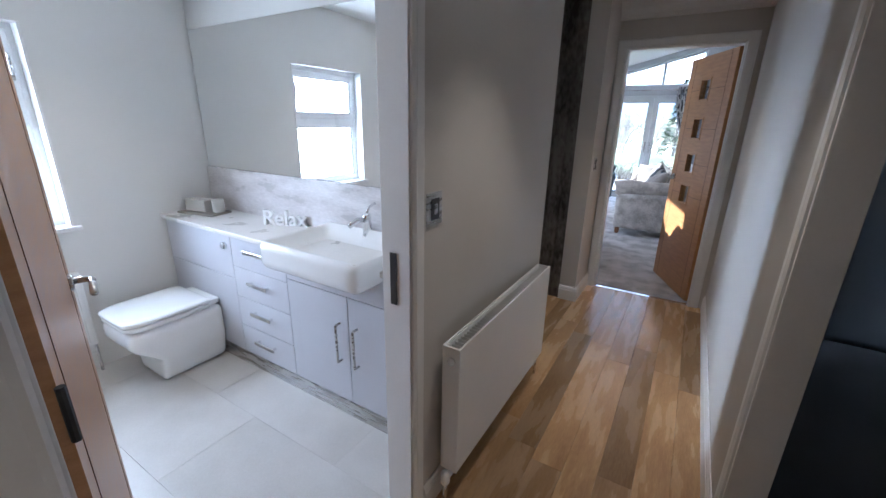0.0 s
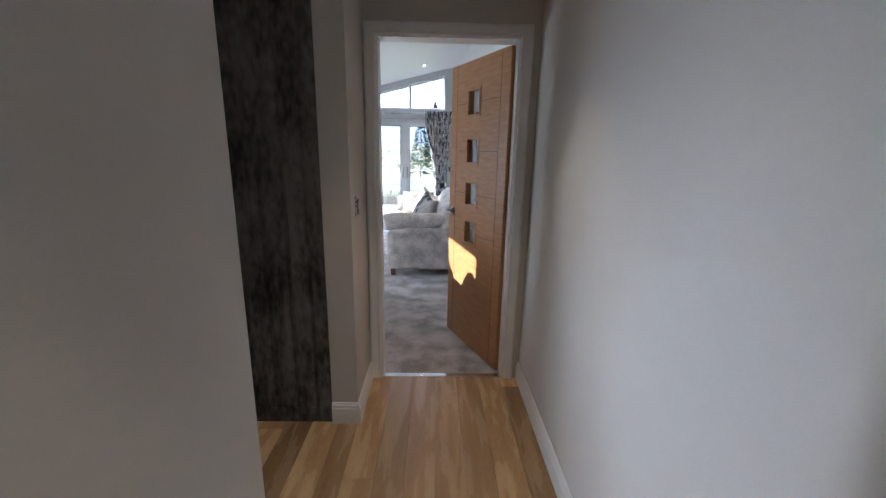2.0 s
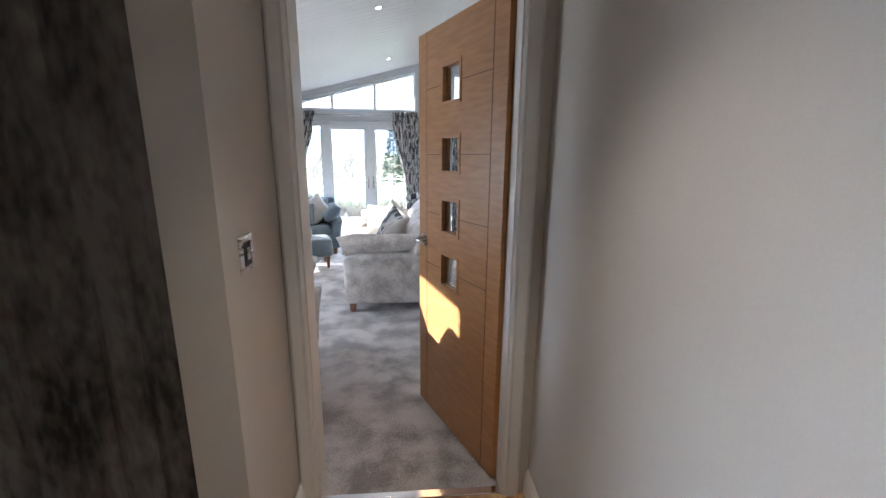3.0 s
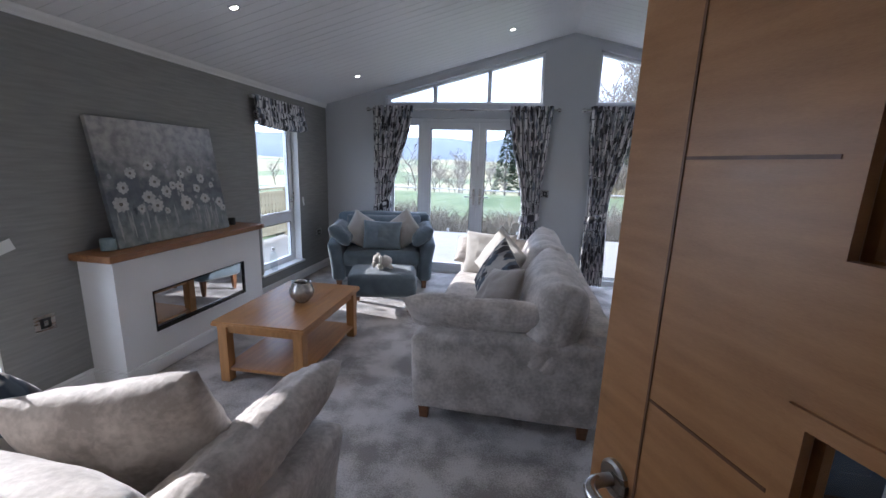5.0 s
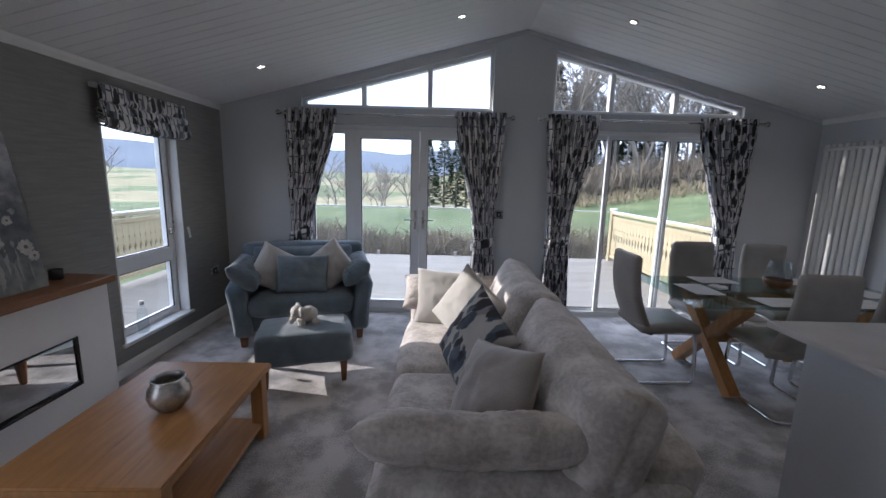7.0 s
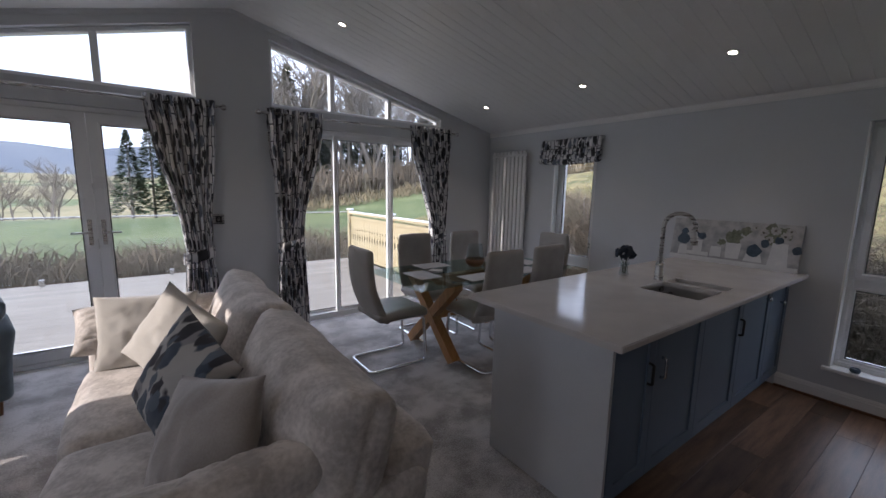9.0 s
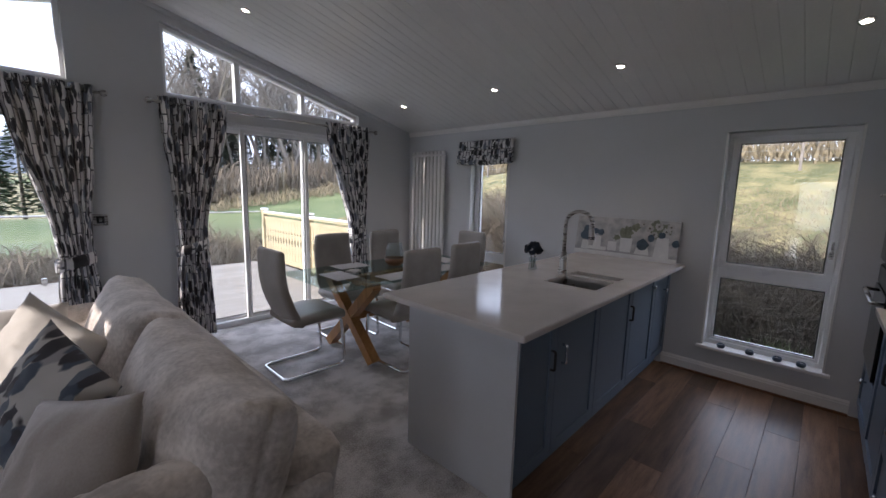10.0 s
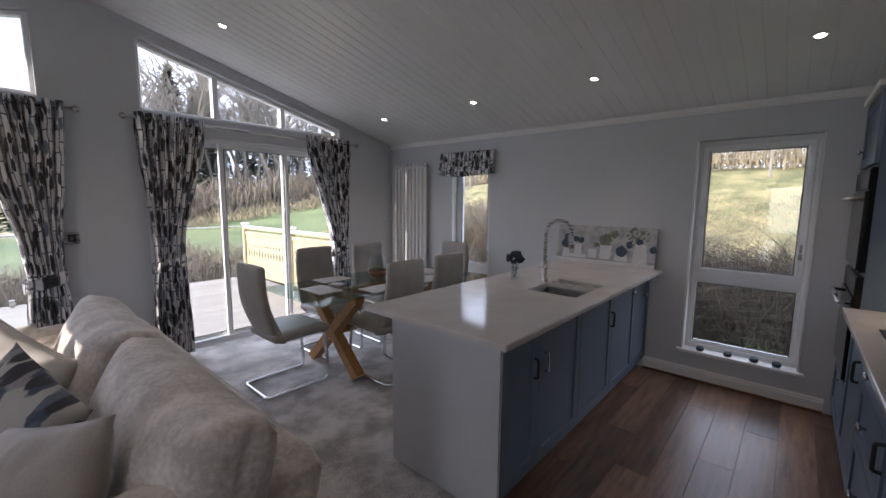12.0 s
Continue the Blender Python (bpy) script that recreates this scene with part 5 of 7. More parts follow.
# ---- lamps ----
def downlight(x, y, z, tilt, power, rad=0.034, cone=95):
    d = thing("downlight", label="round chrome recessed ceiling downlight, lit", category="ceiling light", group="downlights")
    d.matrix_basis = Matrix.Translation((x, y, z)) @ pose(0, 0, 0, 0, tilt, 0)
    part("rim", lathe([(rad * 0.72, -0.002), (rad * 0.8, -0.009), (rad, -0.007), (rad * 1.08, 0.0), (rad * 0.72, 0.0)], 24), M_CHROME, d, smooth=True)
    part("lens", lathe([(0.0, -0.0035), (rad * 0.70, -0.0035), (rad * 0.70, -0.001), (0, -0.001)], 20), M_LAMP, d, "glowing warm white lens")
    if power:
        lamp = bpy.data.lights.new("downlight_beam", "SPOT")
        lamp.energy, lamp.color, lamp.spot_size, lamp.spot_blend, lamp.shadow_soft_size = power, (1.0, 0.83, 0.62), radians(cone), 0.7, 0.03
        ob = new("downlight_beam", lamp)
        ob.matrix_basis = Matrix.Translation((x, y, z - 0.02))
    return d


ta = math.degrees(math.atan(SLOPE))
for y in (4.55, 6.25, 8.17):
    downlight(-1.45, y, roof(-1.45), -ta, 3)
downlight(0.165, 8.15, roof(0.165), -ta, 3)
downlight(0.165, 6.25, roof(0.165), -ta, 3)
downlight(1.53, 8.15, roof(1.53), ta, 3)
downlight(1.53, 6.25, roof(1.53), ta, 3)
for y in (4.75, 5.94, 7.03, 8.25):
    downlight(3.20, y, roof(3.20), ta, 3)
for y in (1.25, 2.85):
    downlight(0.45, y, HZ, 0, 5.5, cone=74)
downlight(0.45, -0.6, HZ, 0, 5.5, cone=74)
for x in (-1.6, -0.7):
    downlight(x, 0.6, HZ, 0, 2.5)


# ---- kitchen and dining ----
def shaker(parent, w, h, material, m, name="door", handle=None, hm=M_STEEL, knob=False):
    """A framed cupboard front standing in the xz plane, its lower left corner at the origin, facing -y."""
    d = part(name, cells([0, 0.055, w - 0.055, w], [0, 0.055, h - 0.055, h], lambda u, v: 0.055 < u < w - 0.055 and 0.055 < v < h - 0.055, lambda u, v: (u, 0, v), (0, 0.02, 0)), material, parent, m=m)
    part("panel", block(0.05, 0.009, 0.05, w - 0.05, 0.018, h - 0.05), material, d)
    if handle:
        hx, hz = handle
        if knob:
            kb = lathe([(0.006, 0), (0.006, 0.012), (0.016, 0.018), (0.017, 0.026), (0.010, 0.031), (0.0, 0.032)], 16)
            bmesh.ops.rotate(kb, verts=kb.verts[:], matrix=Matrix.Rotation(radians(90), 3, "X"))
            bmesh.ops.translate(kb, verts=kb.verts[:], vec=(hx, 0, hz))
            part("knob", kb, M_CHROME, d, "polished chrome knob", smooth=True)
        else:
            part("handle", tube(arc([(hx, 0, hz - 0.048), (hx, -0.022, hz - 0.046), (hx, -0.022, hz + 0.046), (hx, 0, hz + 0.048)], 0.010), 0.0065, 10), hm, d, "dark pewter bar handle", smooth=True)
    return d


isl = thing("kitchen_island", 1.62, 5.64, 0, label="smoky blue and pale grey kitchen island cupboards", category="cabinet")
part("carcass", block(0.002, 0.022, 0.10, XE - 1.62 - 0.002, 0.66, 0.64), M_GREY_UNIT, isl)
part("end_panel", block(-0.018, 0.0, 0.0, 0.001, 0.68, 0.83, 0.001), M_GREY_UNIT, isl, "pale grey end panel")
part("back_panel", block(0.0, 0.661, 0.0, XE - 1.62 - 0.002, 0.68, 0.83, 0.001), M_GREY_UNIT, isl)
part("plinth", block(0.002, 0.06, 0.0, XE - 1.62 - 0.002, 0.08, 0.099), M_BLUE_UNIT, isl)
edges = [0.006, 0.33, 0.83, 1.36, 1.86, 2.235]
for k, (a, b) in enumerate(zip(edges, edges[1:])):
    w = b - a - 0.004
    g = {0: (w - 0.05, 0.51), 1: (0.06, 0.51), 2: (w - 0.03, 0.52), 3: (w - 0.10, 0.63), 4: (w - 0.17, 0.56)}[k]
    shaker(isl, w, 0.715, M_BLUE_UNIT, pose(a + 0.002, 0.0, 0.108), handle=g, hm=M_CHROME if k in (1, 3, 4) else M_BLACK_MATT, knob=k >= 3)

IX0, IX1, IY0, IY1, IZ = 1.50, XE - 0.002, 5.55, 6.42, 0.86
SK0 = (2.44, 5.68, 2.90, 6.00)
top = thing("island_worktop", label="polished pale stone worktop of the island with sink cut-outs", category="worktop")
wt = cells([IX0, SK0[0], 2.73, 2.79, SK0[2], IX1], [IY0, SK0[1], SK0[3], IY1], lambda u, v: SK0[0] < u < SK0[2] and not 2.73 < u < 2.79 and SK0[1] < v < SK0[3], lambda u, v: (u, v, IZ - 0.028), (0, 0, 0.028))
be = [e for e in wt.edges if e.is_manifold and e.calc_face_angle(0) > 1]
bmesh.ops.bevel(wt, geom=be, offset=0.004, segments=2, affect="EDGES")
part("slab", wt, M_QUARTZ, top)
sink = thing("sink", label="brushed steel undermounted one-and-a-half bowl sink", category="sink")
for a, b in ((SK0[0], 2.73), (2.79, SK0[2])):
    bw = soft(b - a + 0.02, SK0[3] - SK0[1] + 0.02, 0.3, 0.05, 0, 0, 0, 8)
    for f in [f for f in bw.faces if f.calc_center_median().z > 0.0]:
        bw.faces.remove(f)
    part("bowl", bw, M_SINK, sink, m=pose((a + b) / 2, (SK0[1] + SK0[3]) / 2, IZ - 0.028), smooth=True)
    part("drain", lathe([(0, 0), (0.035, 0), (0.037, 0.003), (0.0, 0.003)], 18), M_CHROME, sink, m=pose((a + b) / 2, (SK0[1] + SK0[3]) / 2, IZ - 0.176))
tp = thing("kitchen_tap", 2.75, 6.04, IZ, -62, label="brushed steel swan-neck kitchen tap", category="tap")
part("body", lathe([(0.0, 0), (0.028, 0), (0.03, 0.006), (0.026, 0.02), (0.023, 0.10), (0.018, 0.15), (0.0, 0.15)], 20), M_STEEL, tp, smooth=True)
neck = [(0, 0, 0.14), (0, 0, 0.34)] + [(0.085 - 0.085 * math.cos(t * math.pi / 12), 0, 0.34 + 0.085 * math.sin(t * math.pi / 12)) for t in range(1, 12)] + [(0.172, 0, 0.32)]
part("neck", tube(neck, 0.0125, 14), M_STEEL, tp, smooth=True)
part("spray_head", lathe([(0.0, 0), (0.019, 0), (0.021, 0.02), (0.018, 0.07), (0.013, 0.10), (0, 0.10)], 16), M_STEEL, tp, m=pose(0.173, 0, 0.235, 0, -6, 0), smooth=True)
part("lever", tube([(0, 0.02, 0.09), (0, 0.045, 0.10), (0, 0.055, 0.16)], 0.007, 8), M_STEEL, tp, smooth=True)

vs_ = thing("flower_vase", 2.69, 6.24, IZ, label="small clear glass vase of dark blue artificial flowers", category="vase")
part("glass", lathe([(0, 0), (0.030, 0), (0.032, 0.004), (0.026, 0.04), (0.023, 0.06), (0.030, 0.085), (0.028, 0.085), (0.021, 0.06), (0.024, 0.04), (0.028, 0.012), (0, 0.012)], 20), M_VESSEL, vs_, smooth=True)
for k in range(6):
    a = k * 1.05
    part("stem", tube([(0.008 * math.cos(a), 0.008 * math.sin(a), 0.015), (0.014 * math.cos(a), 0.014 * math.sin(a), 0.09), (0.035 * math.cos(a), 0.035 * math.sin(a), 0.13)], 0.002, 5), M_NEEDLE, vs_)
head = bmesh.new()
for k in range(90):
    u, v = random.uniform(0, 2 * math.pi), random.uniform(-0.5, 1)
    r = 0.062 * random.uniform(0.75, 1.05)
    c = Vector((r * math.cos(u) * math.sqrt(1 - v * v), r * math.sin(u) * math.sqrt(1 - v * v), 0.145 + 0.048 * v))
    t1 = Vector((random.uniform(-1, 1), random.uniform(-1, 1), random.uniform(-1, 1))).normalized()
    t2 = t1.cross(c - Vector((0, 0, 0.145))).normalized()
    q = [c + (t1 * math.cos(b) + t2 * math.sin(b)) * 0.016 for b in [i * math.pi / 3 for i in range(6)]]
    head.faces.new([head.verts.new(p) for p in q])
part("petals", head, M_BLUE_FLOWER, vs_)

M_STILL = painted("painted_still_life", [(0.60, 0.59, 0.58), (0.42, 0.42, 0.43), (0.50, 0.50, 0.51), (0.46, 0.46, 0.47), (0.50, 0.50, 0.50)], (0.0, 0.08, 0.25, 0.6, 0.95), 5)
M_JAR = surface("painted_jar", (0.60, 0.60, 0.60), (0.74, 0.74, 0.73), 0.35, 10, 90, 0.05)
M_INK = surface("painted_blue_black", (0.025, 0.045, 0.07), (0.07, 0.11, 0.15), 0.35, 20, 90, 0.05)
M_LEAFY = surface("painted_foliage", (0.10, 0.12, 0.08), (0.26, 0.27, 0.20), 0.4, 30, 120, 0.05)
sf = [(0.20, 0.27, 0.035), (0.27, 0.29, 0.034), (0.33, 0.25, 0.034), (0.24, 0.22, 0.03), (0.36, 0.29, 0.03), (0.15, 0.30, 0.022)]
art = picture("still_life_canvas", 0.86, 0.34, 0.02, Matrix.Translation((XE - 0.075, 6.03, IZ + 0.001)) @ pose(0, 0, 0, 0, 0, -90) @ pose(0, 0, 0, -9, 0, 0), M_STILL, "still-life canvas of vases and flowers leaning on the wall", sf, M_PETAL, M_EYE)


def daub(x0, z0, x1, z1, material, lift, taper=1.0, name="painted_jar"):
    bm = bmesh.new()
    c = (x0 + x1) / 2
    bm.faces.new([bm.verts.new(p) for p in ((x0, -lift, z0), (x1, -lift, z0), (c + (x1 - c) * taper, -lift, z1), (c + (x0 - c) * taper, -lift, z1))])
    part(name, bm, material, art)


daub(-0.43, 0.0, 0.43, 0.035, M_JAR, 0.0005, name="painted_table")
for x0, z0, x1, z1, tp2 in ((-0.37, 0.04, -0.30, 0.12, 0.8), (-0.26, 0.05, -0.19, 0.17, 0.9), (-0.33, 0.045, -0.14, 0.075, 1), (-0.13, 0.05, -0.05, 0.13, 0.9), (-0.02, 0.05, 0.07, 0.17, 1.15), (0.10, 0.045, 0.22, 0.11, 0.7), (0.25, 0.03, 0.37, 0.20, 0.75)):
    daub(x0, z0, x1, z1, M_JAR, 0.0009, tp2)
for x, z, r in ((-0.34, 0.17, 0.05), (-0.335, 0.23, 0.03), (-0.25, 0.21, 0.03), (-0.20, 0.205, 0.03), (0.16, 0.13, 0.05), (0.41, 0.16, 0.03), (0.22, 0.19, 0.03), (0.30, 0.22, 0.028)):
    e = bmesh.new()
    e.faces.new([e.verts.new((x + r * random.uniform(0.8, 1.1) * math.cos(t * math.pi / 6), -0.0015, z + r * random.uniform(0.8, 1.1) * math.sin(t * math.pi / 6))) for t in range(12)])
    part("painted_bloom", e, M_INK, art)
for x, z, r in ((0.02, 0.22, 0.06), (0.27, 0.26, 0.09), (-0.06, 0.17, 0.03), (0.09, 0.27, 0.04)):
    e = bmesh.new()
    e.faces.new([e.verts.new((x + r * random.uniform(0.6, 1.15) * math.cos(t * math.pi / 9), -0.0004, z + r * random.uniform(0.6, 1.1) * math.sin(t * math.pi / 9))) for t in range(18)])
    part("painted_leaves", e, M_LEAFY, art)

# cooking side
KY, KB = 4.49, YS + 0.082
def unit(name, x0, x1, z0, z1, y1, material, label):
    u = thing(name, x0, KB, 0, label=label, category="cabinet", group="kitchen units")
    part("carcass", block(0.001, 0, z0, x1 - x0 - 0.001, y1 - KB - 0.022, z1, 0.001), material, u)
    return u


FLIP = lambda x, z, y=0.0: pose(x, y, z, 0, 0, 180)


def front(u, x0, x1, z0, z1, y, material, handle=None, knob=False, hm=M_BLACK_MATT):
    w = x1 - x0 - 0.004
    shaker(u, w, z1 - z0 - 0.004, material, FLIP(x1 - 0.002, z0 + 0.002, y), handle=handle, knob=knob, hm=hm)


tw = unit("oven_tower", 3.24, XE - 0.002, 0.0, 2.0, KY, M_BLUE_UNIT, "tall smoky blue oven housing with two black ovens")
yf = KY - KB
front(tw, 0, 0.626, 1.62, 1.99, yf, M_BLUE_UNIT, (0.08, 0.1), True)
front(tw, 0, 0.626, 0.10, 0.42, yf, M_BLUE_UNIT, (0.31, 0.25), True)
for z0, z1 in ((0.44, 1.03), (1.05, 1.60)):
    ov = part("oven", block(0.012, yf - 0.022, z0, 0.614, yf + 0.004, z1, 0.003), M_BLACK, tw, "glossy black built-in oven")
    part("oven_door", block(0.016, yf + 0.004, z0 + 0.01, 0.61, yf + 0.016, z1 - 0.12, 0.004), M_BLACK, ov)
    part("oven_handle", tube(arc([(0.06, yf + 0.014, z1 - 0.16), (0.06, yf + 0.06, z1 - 0.16), (0.566, yf + 0.06, z1 - 0.16), (0.566, yf + 0.014, z1 - 0.16)], 0.015), 0.011, 10), M_STEEL, ov, smooth=True)
    part("control_strip", block(0.016, yf + 0.004, z1 - 0.11, 0.61, yf + 0.010, z1 - 0.008, 0.002), M_BLACK_MATT, ov)

bx = [1.54, 2.10, 2.70, 3.24]
for k, (a, b) in enumerate(zip(bx, bx[1:])):
    u = unit("base_unit", a, b, 0.10, 0.83, KY, M_BLUE_UNIT, "smoky blue base cupboard under the hob worktop")
    w = b - a
    if k == 1:
        for z0, z1 in ((0.68, 0.828), (0.42, 0.676), (0.108, 0.416)):
            front(u, 0, w, z0, z1, yf, M_BLUE_UNIT, (w / 2, (z1 - z0) / 2), True)
    elif k == 2:
        front(u, 0, w, 0.108, 0.828, yf, M_BLUE_UNIT, (w - 0.06, 0.55), False)
    else:
        front(u, 0, w, 0.108, 0.828, yf, M_BLUE_UNIT, (0.06, 0.50), False)
    part("plinth", block(0.001, yf - 0.08, 0, w - 0.001, yf - 0.06, 0.099), M_BLUE_UNIT, u)
solid("hob_worktop", block(1.541, KB + 0.001, 0.832, 3.239, KY + 0.045, 0.86, 0.004), M_QUARTZ, "pale stone worktop under the hob", "worktop")
solid("splashback", block(1.541, KB + 0.0005, 0.861, 3.239, KB + 0.012, 1.29), M_QUARTZ, "pale stone splashback behind the hob", "splashback")
hob = thing("hob", 2.47, 4.20, 0.861, label="black glass gas hob with iron pan supports", category="hob")
part("glass", block(-0.30, -0.25, 0, 0.30, 0.25, 0.008, 0.003), M_BLACK, hob)
for sx in (-0.15, 0.15):
    for sy in (-0.12, 0.12):
        bn = part("burner", lathe([(0.0, 0), (0.045, 0), (0.045, 0.012), (0.03, 0.018), (0.03, 0.024), (0.0, 0.026)], 18), M_BLACK_MATT, hob, m=pose(sx, sy, 0.008))
    gr = bmesh.new()
    for dx in (-0.11, 0.11):
        tube([(sx + dx, -0.23, 0.045), (sx + dx, 0.23, 0.045)], 0.006, 6, gr)
        for yy in (-0.22, 0.22):
            tube([(sx + dx, yy, 0.008), (sx + dx, yy, 0.045)], 0.006, 6, gr)
    for yy in (-0.22, -0.12, 0.0, 0.12, 0.22):
        tube([(sx - 0.11, yy, 0.047), (sx + 0.11, yy, 0.047)], 0.005, 6, gr)
    part("pan_support", gr, M_BLACK_MATT, hob)
for k in range(4):
    part("knob", lathe([(0.0, 0), (0.018, 0), (0.016, 0.022), (0.0, 0.024)], 14), M_STEEL, hob, m=pose(-0.12 + 0.08 * k, 0.225, 0.008))
for a, b in ((1.54, 2.17), (2.77, 3.24)):
    u = unit("wall_unit", a, b, 1.31, 1.97, KB + 0.50, M_GREY_UNIT, "pale grey wall cupboard beside the extractor")
    front(u, 0, b - a, 1.31, 1.968, 0.50, M_GREY_UNIT, (b - a - 0.06, 0.10) if a < 2 else (0.06, 0.10), False, M_CHROME)
    part("light_pelmet", block(0.001, 0.44, 1.27, b - a - 0.001, 0.48, 1.309), M_GREY_UNIT, u)
glow = new("under_cupboard_light", bpy.data.lights.new("under_cupboard_light", "AREA"))
glow.data.shape, glow.data.size, glow.data.size_y, glow.data.energy, glow.data.color = "RECTANGLE", 0.40, 0.04, 1.0, (1.0, 0.80, 0.52)
glow.matrix_world = look((3.0, KB + 0.20, 1.30), (3.0, KB + 0.20, 0.9))
hood = unit("extractor_unit", 2.172, 2.768, 1.36, 1.97, KB + 0.50, M_GREY_UNIT, "pale grey cupboard housing the extractor")
front(hood, 0, 0.596, 1.40, 1.968, 0.50, M_GREY_UNIT)
part("grille", block(0.02, 0.04, 1.345, 0.576, 0.48, 1.359), M_STEEL, hood)
fr = unit("fridge_tower", 0.96, 1.54, 0.0, 2.0, KY, M_BLUE_UNIT, "tall smoky blue fridge housing with framed doors")
front(fr, 0, 0.58, 0.10, 0.86, yf, M_BLUE_UNIT, (0.06, 0.62), False)
front(fr, 0, 0.58, 0.864, 1.99, yf, M_BLUE_UNIT, (0.06, 0.14), False)
part("plinth", block(0.001, yf - 0.08, 0, 0.579, yf - 0.06, 0.099), M_BLUE_UNIT, fr)
solid("tower_end_panel", block(0.935, KB, 0.0, 0.958, KY + 0.02, 2.0, 0.001), M_GREY_UNIT, "pale grey end panel beside the fridge housing", "panel")
for a, b, dep in ((0.935, 1.54, yf), (1.54, 3.24, 0.50), (3.24, XE - 0.002, yf)):
    solid("unit_cornice", block(a, KB, 2.001, b, KB + dep + 0.02, 2.035, 0.006), M_WHITE, "white cornice on top of the kitchen units", "trim", "structure")
cable = thing("cable", 3.0, KB + 0.515, 1.66, label="black cable hanging in front of the wall cupboards", category="cable")
part("lead", tube([(0.2, 0.03, 0), (0.0, 0.035, 0.012), (-0.4, 0.02, 0.0), (-0.8, 0.03, -0.02)], 0.004, 6), M_BLACK_MATT, cable, smooth=True)


# ---- dining set ----
dt = thing("dining_table", 2.52, 7.57, 0, label="dining table with glass top on crossed oak legs", category="table")
TZ = 0.69
part("glass_top", block(-0.86, -0.43, TZ - 0.012, 0.86, 0.43, TZ, 0.003), M_TABLE_GLASS, dt, "clear green-edged glass top")
for sx in (-0.46, 0.46):
    for s in (-1, 1):
        bm = block(-0.04, -0.045, -0.46, 0.04, 0.045, 0.46, 0)
        ang = math.atan2(0.68, TZ - 0.02)
        bmesh.ops.rotate(bm, verts=bm.verts[:], matrix=Matrix.Rotation(s * ang, 3, "X"))
        for v in bm.verts:
            v.co.z = min(max(v.co.z + (TZ - 0.02) / 2, 0.0), TZ - 0.02)
        for v in bm.verts:
            v.co.x += 0.003 * s
        part("leg", bm, M_OAK_UP, dt, m=pose(sx, 0, 0))
    part("top_rail", block(sx - 0.04, -0.36, TZ - 0.05, sx + 0.04, 0.36, TZ - 0.016, 0.003), M_OAK_UP, dt)
part("stretcher", block(-0.46, -0.04, 0.30, 0.46, 0.04, 0.39, 0.004), M_OAK, dt)
part("top_beam", block(-0.42, -0.04, TZ - 0.10, 0.42, 0.04, TZ - 0.018, 0.004), M_OAK, dt)
for sx in (-0.46, 0.46):
    for sy in (-0.3, 0.3):
        part("top_pad", lathe([(0, 0), (0.022, 0), (0.022, 0.003), (0, 0.003)], 14), M_STEEL, dt, m=pose(sx, sy, TZ - 0.0155))


def cantilever_chair():
    """Faces +y; the floor loop runs under the seat and the backrest stands at y = 0."""
    c = thing("dining_chair", label="taupe leatherette dining chair on a chrome cantilever frame", category="chair", group="chairs round the dining table")
    seat = soft(0.42, 0.44, 0.075, 0.035, 0.006, 0.002, 51, 14)
    for v in seat.verts:
        v.co.z -= 0.025 * (v.co.y / 0.22) ** 2 if v.co.y > 0 else 0
    part("seat", seat, M_LEATHER, c, m=pose(0, 0.26, 0.435, 3, 0, 0), smooth=True)
    back = soft(0.41, 0.06, 0.58, 0.03, 0.004, 0.002, 53, 16)
    for v in back.verts:
        t = (v.co.z + 0.29) / 0.58
        v.co.x *= 1 - 0.10 * t
        v.co.y += -0.085 * t + 0.03 * math.sin(t * math.pi) * -1 + 0.05 * (1 - t) ** 3
        v.co.y += -0.02 * (v.co.x / 0.2) ** 2 * -1
    part("backrest", back, M_LEATHER, c, m=pose(0, 0.055, 0.665), smooth=True)
    part("seam", tube([(0, -0.015 - 0.085 * t - 0.03 * math.sin(t * math.pi) + 0.05 * (1 - t) ** 3 + 0.040, 0.40 + 0.56 * t) for t in [i / 12 for i in range(13)]], 0.002, 5), M_SOFA_DARK, c)
    pts = [(-0.185, 0.10, 0.40), (-0.185, 0.44, 0.40), (-0.185, 0.47, 0.012), (-0.185, -0.02, 0.012), (0.185, -0.02, 0.012), (0.185, 0.47, 0.012), (0.185, 0.44, 0.40), (0.185, 0.10, 0.40)]
    part("frame", tube(arc(pts, 0.05, 5), 0.0125, 10), M_CHROME, c, "polished chrome tube frame", smooth=True)
    return c


ch = cantilever_chair()
ch.matrix_basis = pose(1.44, 7.62, 0, 0, 0, -90)
for x, y, r in ((2.31, 6.98, 0), (2.86, 7.02, 2), (2.28, 8.20, 180), (2.90, 8.18, 178), (3.62, 7.58, 90)):
    copy_thing(ch, pose(x, y, 0, 0, 0, r))

